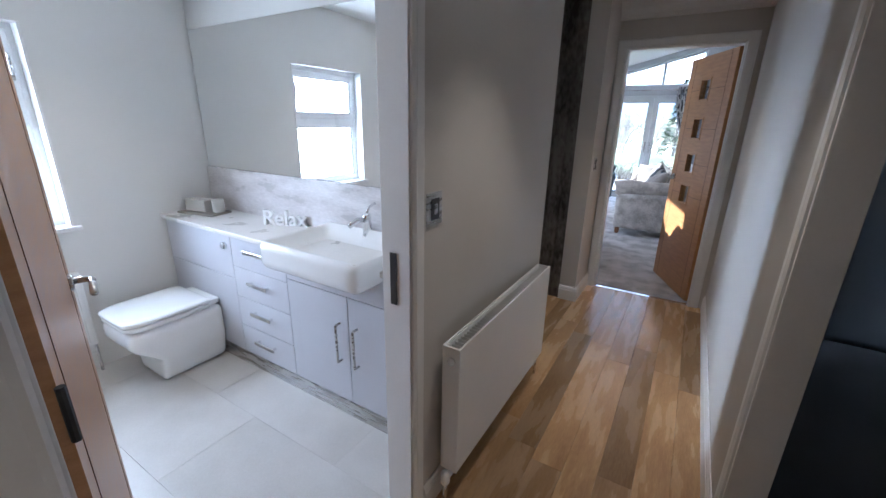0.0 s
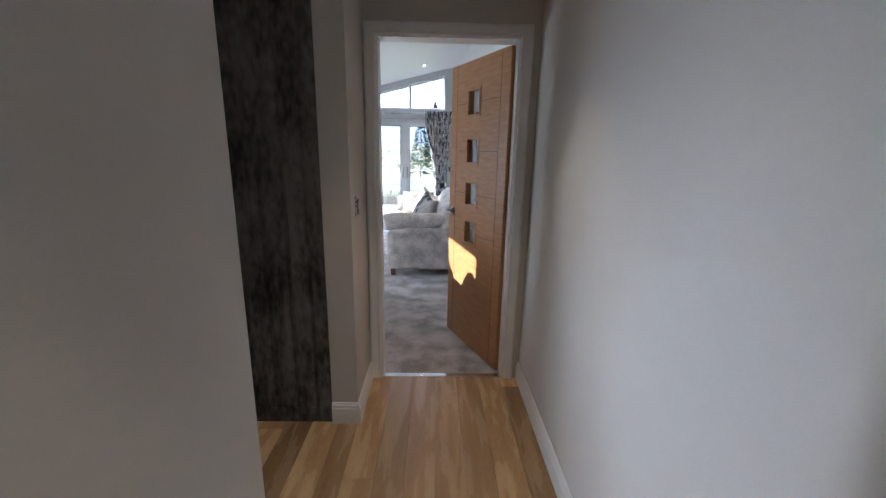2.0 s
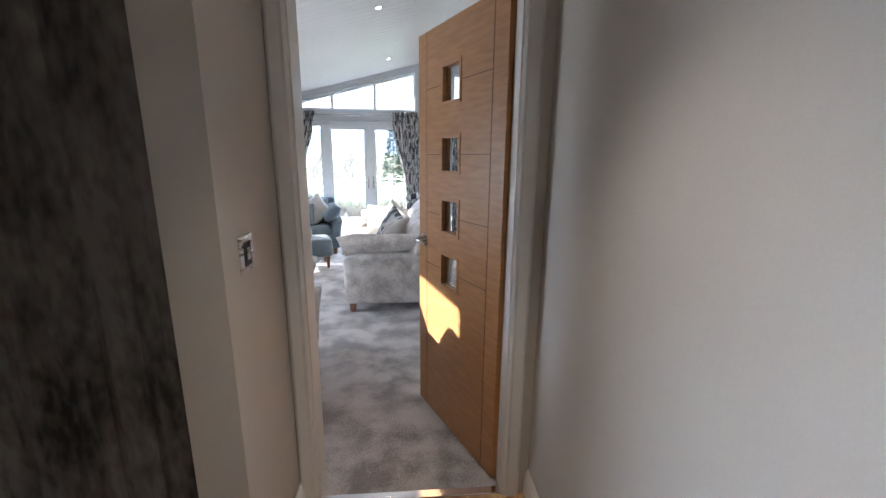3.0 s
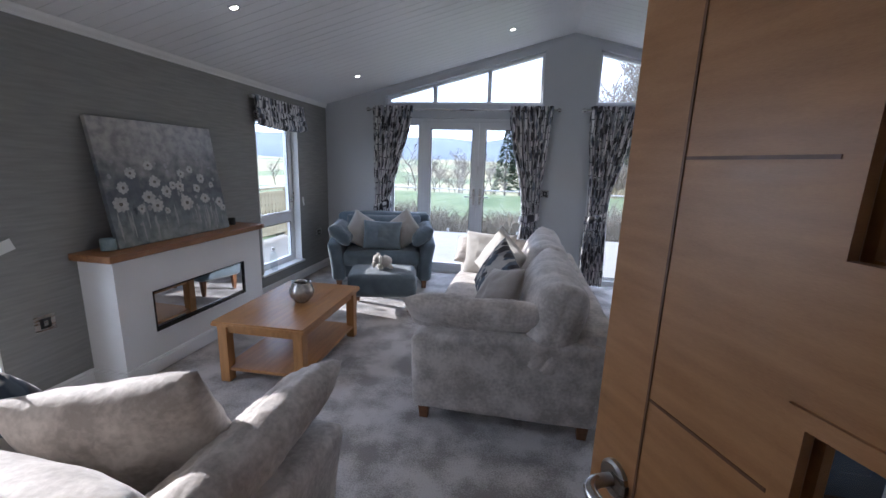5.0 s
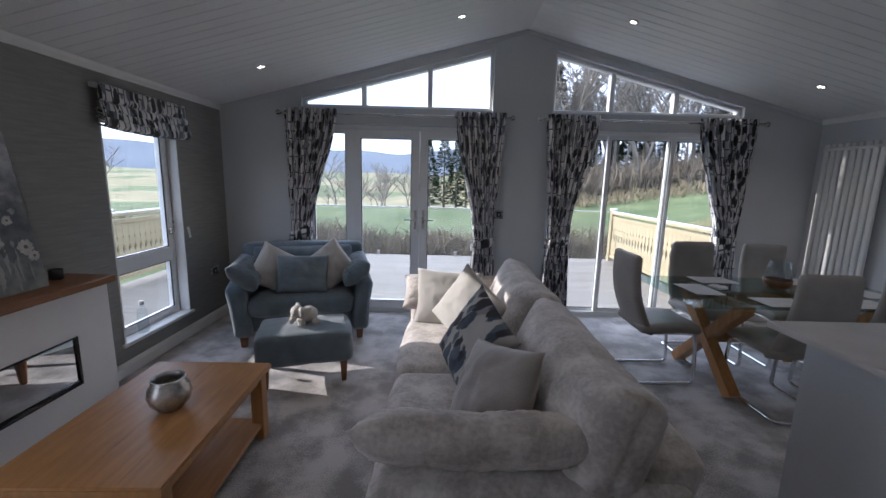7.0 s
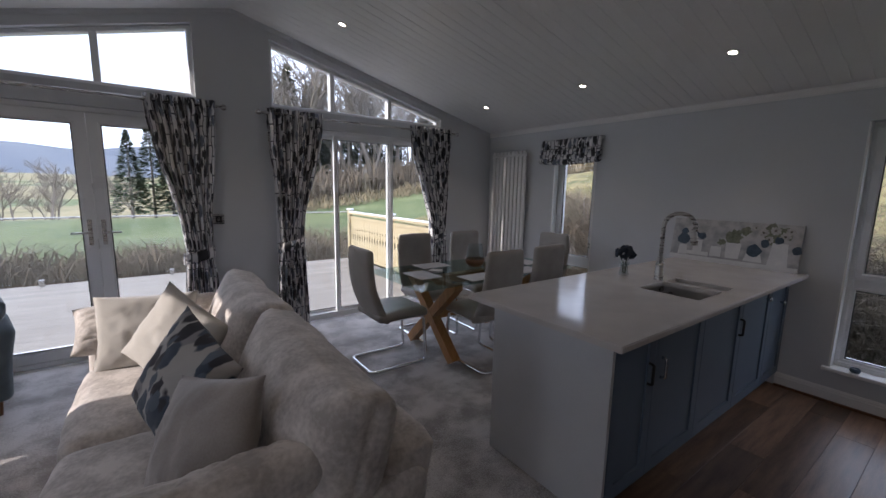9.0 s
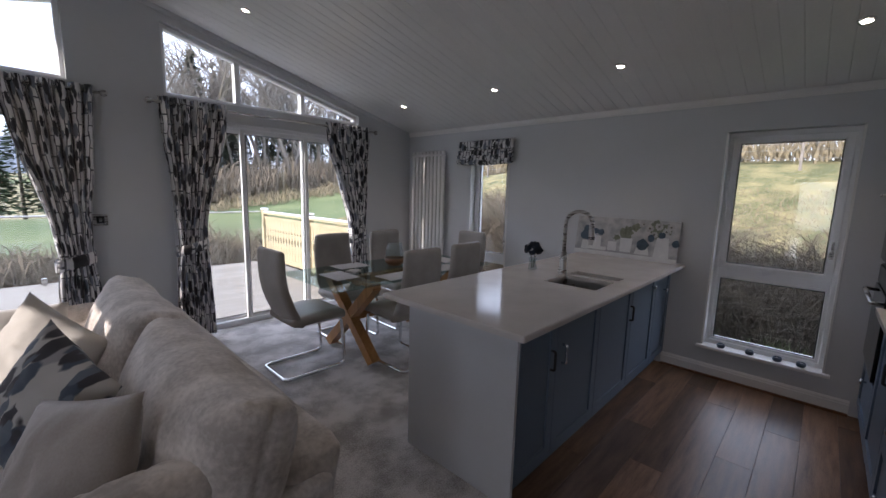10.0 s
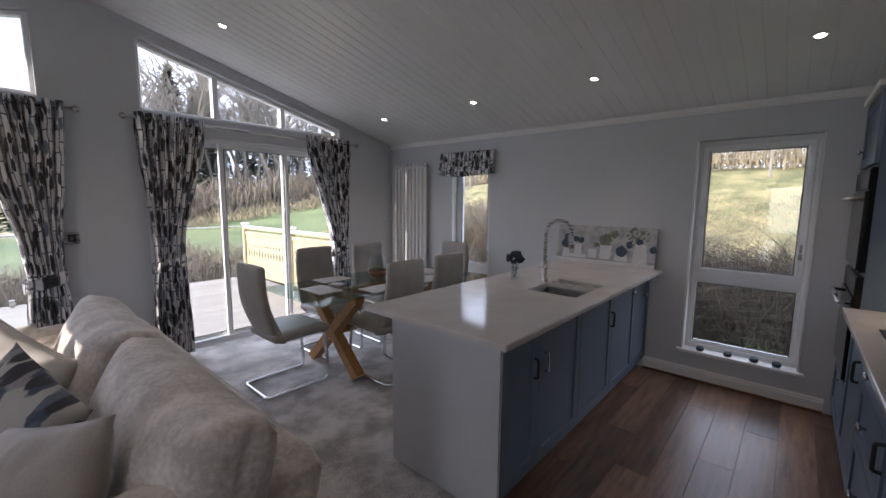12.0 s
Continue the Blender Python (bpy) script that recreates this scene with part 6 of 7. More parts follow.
hv = thing("hurricane_vase", 2.60, 7.66, TZ + 0.001, label="tall clear glass hurricane in a dark wooden bowl", category="vase")
part("wooden_base", lathe([(0, 0), (0.06, 0), (0.085, 0.03), (0.095, 0.07), (0.088, 0.07), (0.078, 0.035), (0, 0.012)], 28), M_WOOD_BOWL, hv, smooth=True)
part("glass", lathe([(0, 0.014), (0.055, 0.014), (0.085, 0.06), (0.082, 0.12), (0.066, 0.21), (0.064, 0.21), (0.079, 0.12), (0.082, 0.062), (0.052, 0.018), (0, 0.018)], 28), M_VESSEL, hv, smooth=True)
for x, y, r in ((1.95, 7.57, 90), (2.31, 7.27, 0), (2.86, 7.27, 0), (2.25, 7.87, 0), (2.88, 7.87, 0), (3.16, 7.57, 90)):
    solid("placemat", block(-0.15, -0.105, 0, 0.15, 0.105, 0.004, 0.0015), M_MAT, "grey woven rectangular placemat on the glass table", "placemat", group="placemats", m=pose(x, y, TZ + 0.001, 0, 0, r))
dish = thing("coaster_stack", 2.12, 7.62, TZ + 0.001, 20, label="small pale stack of coasters on the table", category="coaster")
for k in range(3):
    part("coaster", block(-0.05, -0.05, k * 0.006, 0.05, 0.05, k * 0.006 + 0.005, 0.001), M_MAT, dish, m=pose(0, 0, 0, 0, 0, 6 * k))

# upright radiator
vr = thing("column_radiator", XE - 0.012, 8.47, 0, label="tall white column radiator on the wall", category="radiator")
for k in range(9):
    y = -0.26 + k * 0.065
    part("column", soft(0.035, 0.052, 1.62, 0.017, 0, 0, 0, 6), M_WHITE, vr, m=pose(-0.055, y, 1.06), smooth=True)
for z in (0.30, 1.82):
    part("header", tube([(-0.055, -0.29, z), (-0.055, 0.29, z)], 0.018, 10), M_WHITE, vr, smooth=True)
    for y in (-0.2, 0.2):
        part("bracket", block(-0.04, y - 0.015, z - 0.02, 0.011, y + 0.015, z + 0.02), M_WHITE, vr)
for y in (-0.27, 0.27):
    part("pipe", tube([(-0.055, y, 0.0), (-0.055, y, 0.26)], 0.008, 8), M_WHITE, vr, smooth=True)

# tea lights on the kitchen sill
for y in (5.25, 5.07, 4.91, 4.78):
    t_ = thing("tealight", XE + 0.02, y, E_WIN[1][2] + 0.005, label="small dark glass tealight on the window sill", category="candle", group="tealights on the sill")
    part("cup", lathe([(0, 0), (0.022, 0), (0.028, 0.012), (0.026, 0.03), (0.021, 0.03), (0.021, 0.01), (0, 0.008)], 18), M_INK, t_, smooth=True)
    part("wax", lathe([(0, 0.012), (0.0205, 0.012), (0.0205, 0.02), (0, 0.02)], 14), M_JAR, t_)


def socket(name, m, label, kind_="socket", w=0.088, h=0.088, rockers=1):
    s = thing(name, label=label, category=kind_)
    s.matrix_basis = m
    part("plate", block(-w / 2, -0.006, -h / 2, w / 2, 0, h / 2, 0.002), M_STEEL, s)
    part("insert", block(-w * 0.27, -0.0085, -h * 0.32, w * 0.27, -0.0062, h * 0.32, 0.001), M_BLACK_MATT, s)
    part("rocker", block(-w * 0.1, -0.012, -h * 0.16, w * 0.1, -0.0087, h * 0.16, 0.002), M_STEEL, s)
    return s


socket("light_switch", pose(HX0, 0.99, 1.19, 0, 0, 90), "brushed steel light switch on the hall wall", "switch", 0.085, 0.105)
socket("light_switch", pose(HX0, 3.36, 1.145, 0, 0, 90), "brushed steel light switch by the living-room door", "switch", 0.085, 0.105)
socket("wall_socket", pose(0.64, YN, 1.10), "dark metal wall plate between the glazed doors", "socket", 0.09, 0.09)
socket("wall_socket", pose(XW, 5.49, 0.48, 0, 0, 90), "dark metal socket beside the fireplace", "socket", 0.10, 0.09)
socket("wall_socket", pose(XW, 8.61, 0.50, 0, 0, 90), "dark metal socket behind the armchair", "socket", 0.14, 0.09)
tg = thing("paper_tag", XW + 0.012, 5.36, 0.93, label="small white paper tag hanging on the wallpaper", category="tag")
part("card", block(-0.001, -0.05, -0.03, 0.001, 0.05, 0.03), M_PAPER_TAG, tg, m=pose(0, 0, 0, 18, 0, 0))
tg2 = thing("paper_tag", XW + 0.012, 8.245, 0.93, label="small white paper tag beside the window", category="tag")
part("card", block(-0.001, -0.015, -0.05, 0.001, 0.015, 0.05), M_PAPER_TAG, tg2, m=pose(0, 0, 0, 14, 0, 0))
bt = thing("bottle", XW - 0.03, 7.66, W_WIN[0][2] + 0.005, label="clear plastic bottle on the window sill", category="bottle")
part("body", lathe([(0, 0), (0.034, 0), (0.037, 0.01), (0.037, 0.15), (0.03, 0.18), (0.014, 0.20), (0.014, 0.215), (0, 0.215)], 20), M_VESSEL, bt, smooth=True)
part("cap", lathe([(0, 0.215), (0.016, 0.215), (0.016, 0.245), (0, 0.245)], 16), M_WHITE, bt)


# ---- hall ----
rd = thing("panel_radiator", HX0, 1.52, 0, label="white ribbed panel radiator on the hall wall", category="radiator")
RL, RZ0, RZ1 = 0.50, 0.16, 0.70
part("front_panel", block(0.085, -RL, RZ0, 0.0995, RL, RZ1, 0.006), M_WHITE, rd)
part("back_panel", block(0.03, -RL, RZ0, 0.04, RL, RZ1, 0.003), M_WHITE, rd)
for s in (-1, 1):
    part("side_cover", block(0.028, s * RL - 0.004, RZ0 + 0.004, 0.10, s * RL + 0.004, RZ1 + 0.004, 0.002), M_WHITE, rd)
part("top_rim", block(0.028, -RL, RZ1 - 0.004, 0.036, RL, RZ1 + 0.006, 0.002), M_WHITE, rd)
part("top_rim", block(0.092, -RL, RZ1 - 0.004, 0.1, RL, RZ1 + 0.006, 0.002), M_WHITE, rd)
fins = bmesh.new()
for k in range(44):
    y = -RL + 0.02 + k * (2 * RL - 0.04) / 43
    block(0.04, y - 0.001, RZ0 + 0.02, 0.085, y + 0.001, RZ1 - 0.012, 0, fins)
tagged(part("convector", fins, M_WHITE, rd), kind="stuff")
for s in (-1, 1):
    part("bracket", block(0.0, s * 0.35 - 0.02, 0.3, 0.03, s * 0.35 + 0.02, 0.6), M_WHITE, rd)
    v = part("valve", lathe([(0, 0), (0.012, 0), (0.018, 0.01), (0.018, 0.05), (0.010, 0.06), (0, 0.06)], 14), M_WHITE, rd, m=pose(0.062, s * (RL + 0.02), 0.11), smooth=True)
    part("pipe", tube([(0.062, s * (RL + 0.02), 0.0), (0.062, s * (RL + 0.02), 0.12)], 0.008, 8), M_CHROME, rd, smooth=True)
part("end_plug", lathe([(0, 0), (0.016, 0), (0.016, 0.006), (0, 0.006)], 14), M_CHROME, rd, m=pose(0.066, -RL - 0.004, RZ1 - 0.05, 90, 0, 0))

clad = thing("clad_cupboard", -0.44, 3.23, 0, label="cupboard clad in weathered dark wood boards", category="cupboard")
part("side", block(-0.275, 0.002, 0.0, -0.255, 0.43, HZ - 0.002), M_RUSTIC, clad)
part("body", block(-0.254, 0.012, 0.0, 0.272, 0.43, HZ - 0.002), M_RUSTIC, clad)
xs = [-0.275, -0.14, -0.02, 0.09, 0.19, 0.273]
for a, b in zip(xs, xs[1:]):
    bm = bmesh.new()
    g = {}
    nz_, nx_ = 60, 4
    for i in range(nx_ + 1):
        for j in range(nz_ + 1):
            x, z = a + (b - a) * i / nx_, 0.085 + (HZ - 0.09) * j / nz_
            edge = 0.006 * noise.noise(Vector((a * 9, z * 5, 1))) if i == 0 and a < -0.2 else 0
            g[i, j] = bm.verts.new((x + edge, -0.006 - 0.006 * noise.noise(Vector((x * 22, 3.1, z * 4))) + (0.006 if i in (0, nx_) else 0), z))
    for i in range(nx_):
        for j in range(nz_):
            bm.faces.new((g[i, j], g[i + 1, j], g[i + 1, j + 1], g[i, j + 1]))
    part("board", bm, M_RUSTIC, clad, "rough dark weathered board")
part("plinth", block(-0.25, -0.004, 0.0, 0.272, 0.011, 0.083), M_RUSTIC, clad)
part("wall_plate", block(-0.235, -0.018, 0.86, -0.155, -0.008, 1.09, 0.002), M_WOOD_BOWL, clad, "plain brown plate")
bn = thing("hall_bench", -1.215, 3.47, 0, label="oak-topped bench built into the entrance alcove", category="bench")
part("seat", block(-0.5, -0.19, 0.40, 0.498, 0.19, 0.44, 0.004), M_OAK_DARK, bn, "reddish oak seat board")
part("side", block(-0.5, -0.18, 0, -0.48, 0.19, 0.399), M_WHITE, bn)
part("side", block(0.47, -0.18, 0, 0.49, 0.19, 0.399), M_WHITE, bn)
part("shelf", block(-0.478, -0.17, 0.10, 0.468, 0.19, 0.12, 0.002), M_OAK_DARK, bn)
part("back", block(-0.478, 0.17, 0.122, 0.468, 0.18, 0.398), M_WALL_HALL, bn)
part("strike_plate", block(HX0 - 0.07, 0.857, 0.9, HX0 - 0.045, 0.8595, 1.07, 0.0005), M_BLACK_MATT, thing("strike_plate_set", label="dark metal strike plate on the bathroom door jamb", category="door hardware"))

# ---- bathroom ----
VY, VZ = 1.17, 0.85
BX0, BX1 = XW + 0.002, HX0 - 0.102
solid("bath_worktop", block(BX0, VY - 0.025, VZ - 0.026, BX1, 1.498, VZ, 0.004), M_BATHTOP, "pale stone-effect bathroom worktop", "worktop")
solid("bath_splashback", block(BX0, 1.484, VZ + 0.001, BX1, 1.499, 1.125), M_MARBLE, "grey-lilac marble-effect splashback behind the basin", "splashback")
mir = thing("bathroom_mirror", label="large frameless bathroom wall mirror", category="mirror")
part("glass", block(BX0 + 0.02, 1.490, 1.128, BX1 - 0.02, 1.494, 1.955), M_MIRROR, mir)
part("backing", block(BX0 + 0.018, 1.4945, 1.126, BX1 - 0.018, 1.499, 1.957), M_BLACK_MATT, mir)
bu = [BX0, -1.50, -1.035, BX1]
cis = thing("cistern_unit", bu[0], VY, 0, label="lilac-grey boxed-in cistern cupboard", category="cabinet")
w = bu[1] - bu[0]
part("body", block(0.001, 0.02, 0.0, w - 0.001, 0.32, VZ - 0.028), M_LILAC, cis)
part("upper_panel", block(0.002, 0.0, 0.565, w - 0.002, 0.0195, VZ - 0.03, 0.002), M_LILAC, cis)
part("lower_panel", block(0.002, 0.0, 0.09, w - 0.002, 0.0195, 0.561, 0.002), M_LILAC, cis)
fb = lathe([(0, 0), (0.022, 0), (0.022, 0.012), (0.016, 0.016), (0, 0.016)], 18)
bmesh.ops.rotate(fb, verts=fb.verts[:], matrix=Matrix.Rotation(radians(90), 3, "X"))
part("flush_button", fb, M_CHROME, cis, "chrome flush button", m=pose(w - 0.06, 0, 0.75), smooth=True)
dr = thing("drawer_unit", bu[1], VY, 0, label="lilac-grey bathroom unit of four drawers", category="cabinet")
w = bu[2] - bu[1]
part("body", block(0.001, 0.02, 0.0, w - 0.001, 0.32, VZ - 0.028), M_LILAC, dr)
for k in range(4):
    z0 = 0.09 + k * 0.1845
    f = part("drawer", block(0.002, 0.0, z0, w - 0.002, 0.0195, z0 + 0.181, 0.002), M_LILAC, dr)
    part("handle", block(w / 2 - 0.085, -0.03, z0 + 0.10, w / 2 + 0.085, -0.022, z0 + 0.122, 0.002), M_CHROME, f, "flat chrome bar handle")
    for s in (-1, 1):
        part("handle_post", block(w / 2 + s * 0.07 - 0.004, -0.0225, z0 + 0.105, w / 2 + s * 0.07 + 0.004, 0.0, z0 + 0.117), M_CHROME, f)
vn = thing("basin_unit", bu[2], VY, 0, label="lilac-grey two-door bathroom cupboard under the basin", category="cabinet")
w = bu[3] - bu[2]
part("body", block(0.001, 0.02, 0.0, w - 0.001, 0.32, VZ - 0.028), M_LILAC, vn)
part("top_panel", block(0.002, 0.0, 0.67, w - 0.002, 0.0195, VZ - 0.03, 0.002), M_LILAC, vn)
mid = 0.42
for a, b, hx in ((0.002, mid - 0.002, mid - 0.055), (mid + 0.002, w - 0.002, mid + 0.055)):
    f = part("door", block(a, 0.0, 0.09, b, 0.0195, 0.666, 0.002), M_LILAC, vn)
    part("handle", tube(arc([(hx, 0, 0.32), (hx, -0.03, 0.32), (hx, -0.03, 0.52), (hx, 0, 0.52)], 0.008), 0.006, 8), M_STEEL, f, smooth=True)
solid("bath_plinth", block(BX0 + 0.001, VY + 0.001, 0.0, BX1 - 0.001, VY + 0.018, 0.085), M_STEEL, "grey plinth under the bathroom units", "trim", "structure")
bs = thing("wash_basin", -0.70, 1.235, VZ - 0.06, label="white semi-recessed ceramic wash basin", category="basin")
bw = soft(0.62, 0.46, 0.15, 0.05, 0.0, 0.0, 0, 18)
for v in bw.verts:
    e = max((abs(v.co.x) / 0.31) ** 4, (abs((v.co.y + 0.02)) / 0.2) ** 4)
    if v.co.z > 0.05 and e < 0.75:
        v.co.z -= 0.10 * (1 - e / 0.75) ** 0.5
part("bowl", bw, M_CERAMIC, bs, m=pose(0, 0, 0.06), smooth=True)
part("drain", lathe([(0, 0), (0.022, 0), (0.024, 0.003), (0, 0.004)], 16), M_CHROME, bs, m=pose(0, -0.02, 0.036))
btp = thing("basin_tap", -0.70, 1.42, VZ + 0.001, label="chrome mixer tap on the basin", category="tap")
part("body", lathe([(0, 0), (0.024, 0), (0.022, 0.10), (0.018, 0.115), (0, 0.118)], 18), M_CHROME, btp, smooth=True, m=pose(0, 0, 0.04))
part("foot", lathe([(0, 0), (0.03, 0), (0.026, 0.042), (0, 0.042)], 18), M_CHROME, btp, smooth=True)
part("spout", tube([(0, 0, 0.12), (0, -0.06, 0.135), (0, -0.12, 0.115)], 0.013, 10), M_CHROME, btp, smooth=True)
part("lever", tube([(0, 0, 0.155), (0, 0.02, 0.185), (0, 0.08, 0.20)], 0.007, 8), M_CHROME, btp, smooth=True)
tlt = thing("toilet", -1.85, VY, 0, label="white square-edged back-to-wall toilet, lid closed", category="toilet")
pan = soft(0.36, 0.50, 0.36, 0.04, 0.0, 0.0, 0, 14)
for v in pan.verts:
    t = min(1.0, max(0.0, (v.co.z + 0.18) / 0.36))
    front_ = max(0.0, -v.co.y / 0.25)
    v.co.x *= 0.80 + 0.20 * min(1.0, t * 2.2)
    v.co.y += min(1.0, max(0.0, (0.72 - t) / 0.30)) * 0.13 * front_
part("pan", pan, M_CERAMIC, tlt, m=pose(0, -0.25, 0.18), smooth=True)
sd = soft(0.37, 0.43, 0.03, 0.014, 0, 0, 0, 10)
for v in sd.verts:
    if v.co.y < -0.1:
        v.co.x *= 1 - 0.25 * ((-v.co.y - 0.1) / 0.115) ** 2
part("seat", sd, M_CERAMIC, tlt, m=pose(0, -0.29, 0.376), smooth=True)
ld = soft(0.38, 0.44, 0.03, 0.014, 0.004, 0, 0, 10)
for v in ld.verts:
    if v.co.y < -0.1:
        v.co.x *= 1 - 0.25 * ((-v.co.y - 0.1) / 0.12) ** 2
part("lid", ld, M_CERAMIC, tlt, m=pose(0, -0.29, 0.408), smooth=True)
part("hinge_block", block(-0.15, -0.075, 0.361, 0.15, -0.005, 0.395, 0.006), M_CERAMIC, tlt)
brd = thing("towel_radiator", XW, 0.42, 0, label="white panel radiator below the bathroom window", category="radiator")
part("panel", block(0.03, -0.25, 0.18, 0.08, 0.25, 0.62, 0.008), M_WHITE, brd)
for k in range(14):
    part("rib", block(0.0802, -0.23 + k * 0.034, 0.20, 0.086, -0.215 + k * 0.034, 0.60, 0.002), M_WHITE, brd)
part("pipe", tube([(0.055, 0.24, 0.0), (0.055, 0.24, 0.19)], 0.008, 8), M_CHROME, brd, smooth=True)
for s in (-1, 1):
    part("bracket", block(0.0, s * 0.15 - 0.02, 0.3, 0.03, s * 0.15 + 0.02, 0.5), M_WHITE, brd)
tr = thing("tray", -2.02, 1.33, VZ + 0.001, 12, label="pale wooden tray on the bathroom worktop", category="tray")
part("base", block(-0.15, -0.075, 0, 0.15, 0.075, 0.012, 0.003), M_DECK, tr)
solid("soap_box", block(-0.085, -0.04, 0, 0.085, 0.04, 0.075, 0.006), M_CREAMCUSH, "pale green wrapped soap box on the tray", "box", m=pose(-2.06, 1.33, VZ + 0.0135, 0, 0, 12))
solid("candle_pot", lathe([(0, 0), (0.034, 0), (0.036, 0.004), (0.036, 0.08), (0.033, 0.08), (0.032, 0.01), (0, 0.01)], 20), M_CREAMCUSH, "pale candle pot on the tray", "candle", smooth=True, m=pose(-1.92, 1.37, VZ + 0.0135))
wd = thing("word_sign", -1.33, 1.42, VZ + 0.001, label="white freestanding letters reading Relax", category="ornament")
cu = bpy.data.curves.new("letters", "FONT")
cu.body, cu.size, cu.extrude, cu.bevel_depth, cu.align_x = "Relax", 0.125, 0.012, 0.002, "CENTER"
tmp = new("letters", cu)
deps = bpy.context.evaluated_depsgraph_get()
me = bpy.data.meshes.new_from_object(tmp.evaluated_get(deps))
bpy.data.objects.remove(tmp)
me.materials.clear()
me.materials.append(M_CERAMIC)
part("letters", me, M_CERAMIC, wd, m=pose(0, 0, 0.001, 90, 0, 22))


# ---- outdoors ----
DZ = -0.12


def smooth(a, b, x):
    t = min(1, max(0, (x - a) / (b - a)))
    return t * t * (3 - 2 * t)


def land(x, y):
    """Ground height: level round the lodge, a bank to the east, a valley to the north and west, wooded slope to the north-east."""
    z = -0.95
    east = smooth(9, 27, x) * 4.2 * (1 - smooth(16, 40, y) * 0.55)
    z += east
    z += smooth(30, 70, y) * smooth(6, 20, x) * 3.0
    valley = smooth(32, 110, y - max(0, x) * 0.6) * (1 - smooth(4, 30, x))
    z -= 6.5 * valley
    z -= 3.0 * smooth(25, 120, -x) * (1 - smooth(32, 110, y))
    far = max(abs(x), abs(y))
    z += 14 * smooth(250, 700, far) + 10 * noise.noise(Vector((x * 0.004, y * 0.004, 2))) * smooth(150, 500, far)
    z += 0.10 * noise.noise(Vector((x * 0.15, y * 0.15, 0)))
    return z


def ground_sheet():
    ks = [0]
    s = 1.2
    while ks[-1] < 4500:
        ks.append(ks[-1] + s)
        s *= 1.085
    xs = sorted({-k for k in ks} | set(ks))
    ys = sorted({8 - k for k in ks} | {8 + k for k in ks})
    bm = bmesh.new()
    g = [[bm.verts.new((x, y, land(x, y))) for y in ys] for x in xs]
    for i in range(len(xs) - 1):
        for j in range(len(ys) - 1):
            f = bm.faces.new((g[i][j], g[i + 1][j], g[i + 1][j + 1], g[i][j + 1]))
            f.material_index = 1 if xs[i] > 8.5 and ys[j] < 24 else 2 if ys[j] > 66 and xs[i] < 30 and noise.noise(Vector((xs[i] * 0.02, ys[j] * 0.012, 5))) > -0.12 else 0
    return bm


ground = solid("ground", ground_sheet(), M_GRASS, "green meadow falling away to a valley", "ground", "structure", smooth=True)
ground.data.materials.append(M_BANK)
ground.data.materials.append(M_PASTURE)

deck = thing("deck", label="pale timber deck round the lodge", category="deck", kind="structure")
part("joists", block(-4.45, 3.0, -0.5, XW - 0.17, 12.95, DZ - 0.03), M_DECK, deck)
part("joists", block(XW - 0.16, YN + 0.17, -0.5, 3.6, 12.95, DZ - 0.03), M_DECK, deck)
part("skirt", block(-4.5, 12.96, -1.0, 3.65, 12.99, DZ - 0.02), M_DECK, deck)
part("house_skirt", block(XW - 0.15, -1.4, -1.2, XE + 0.15, YN + 0.14, -0.201), M_WALL, deck)


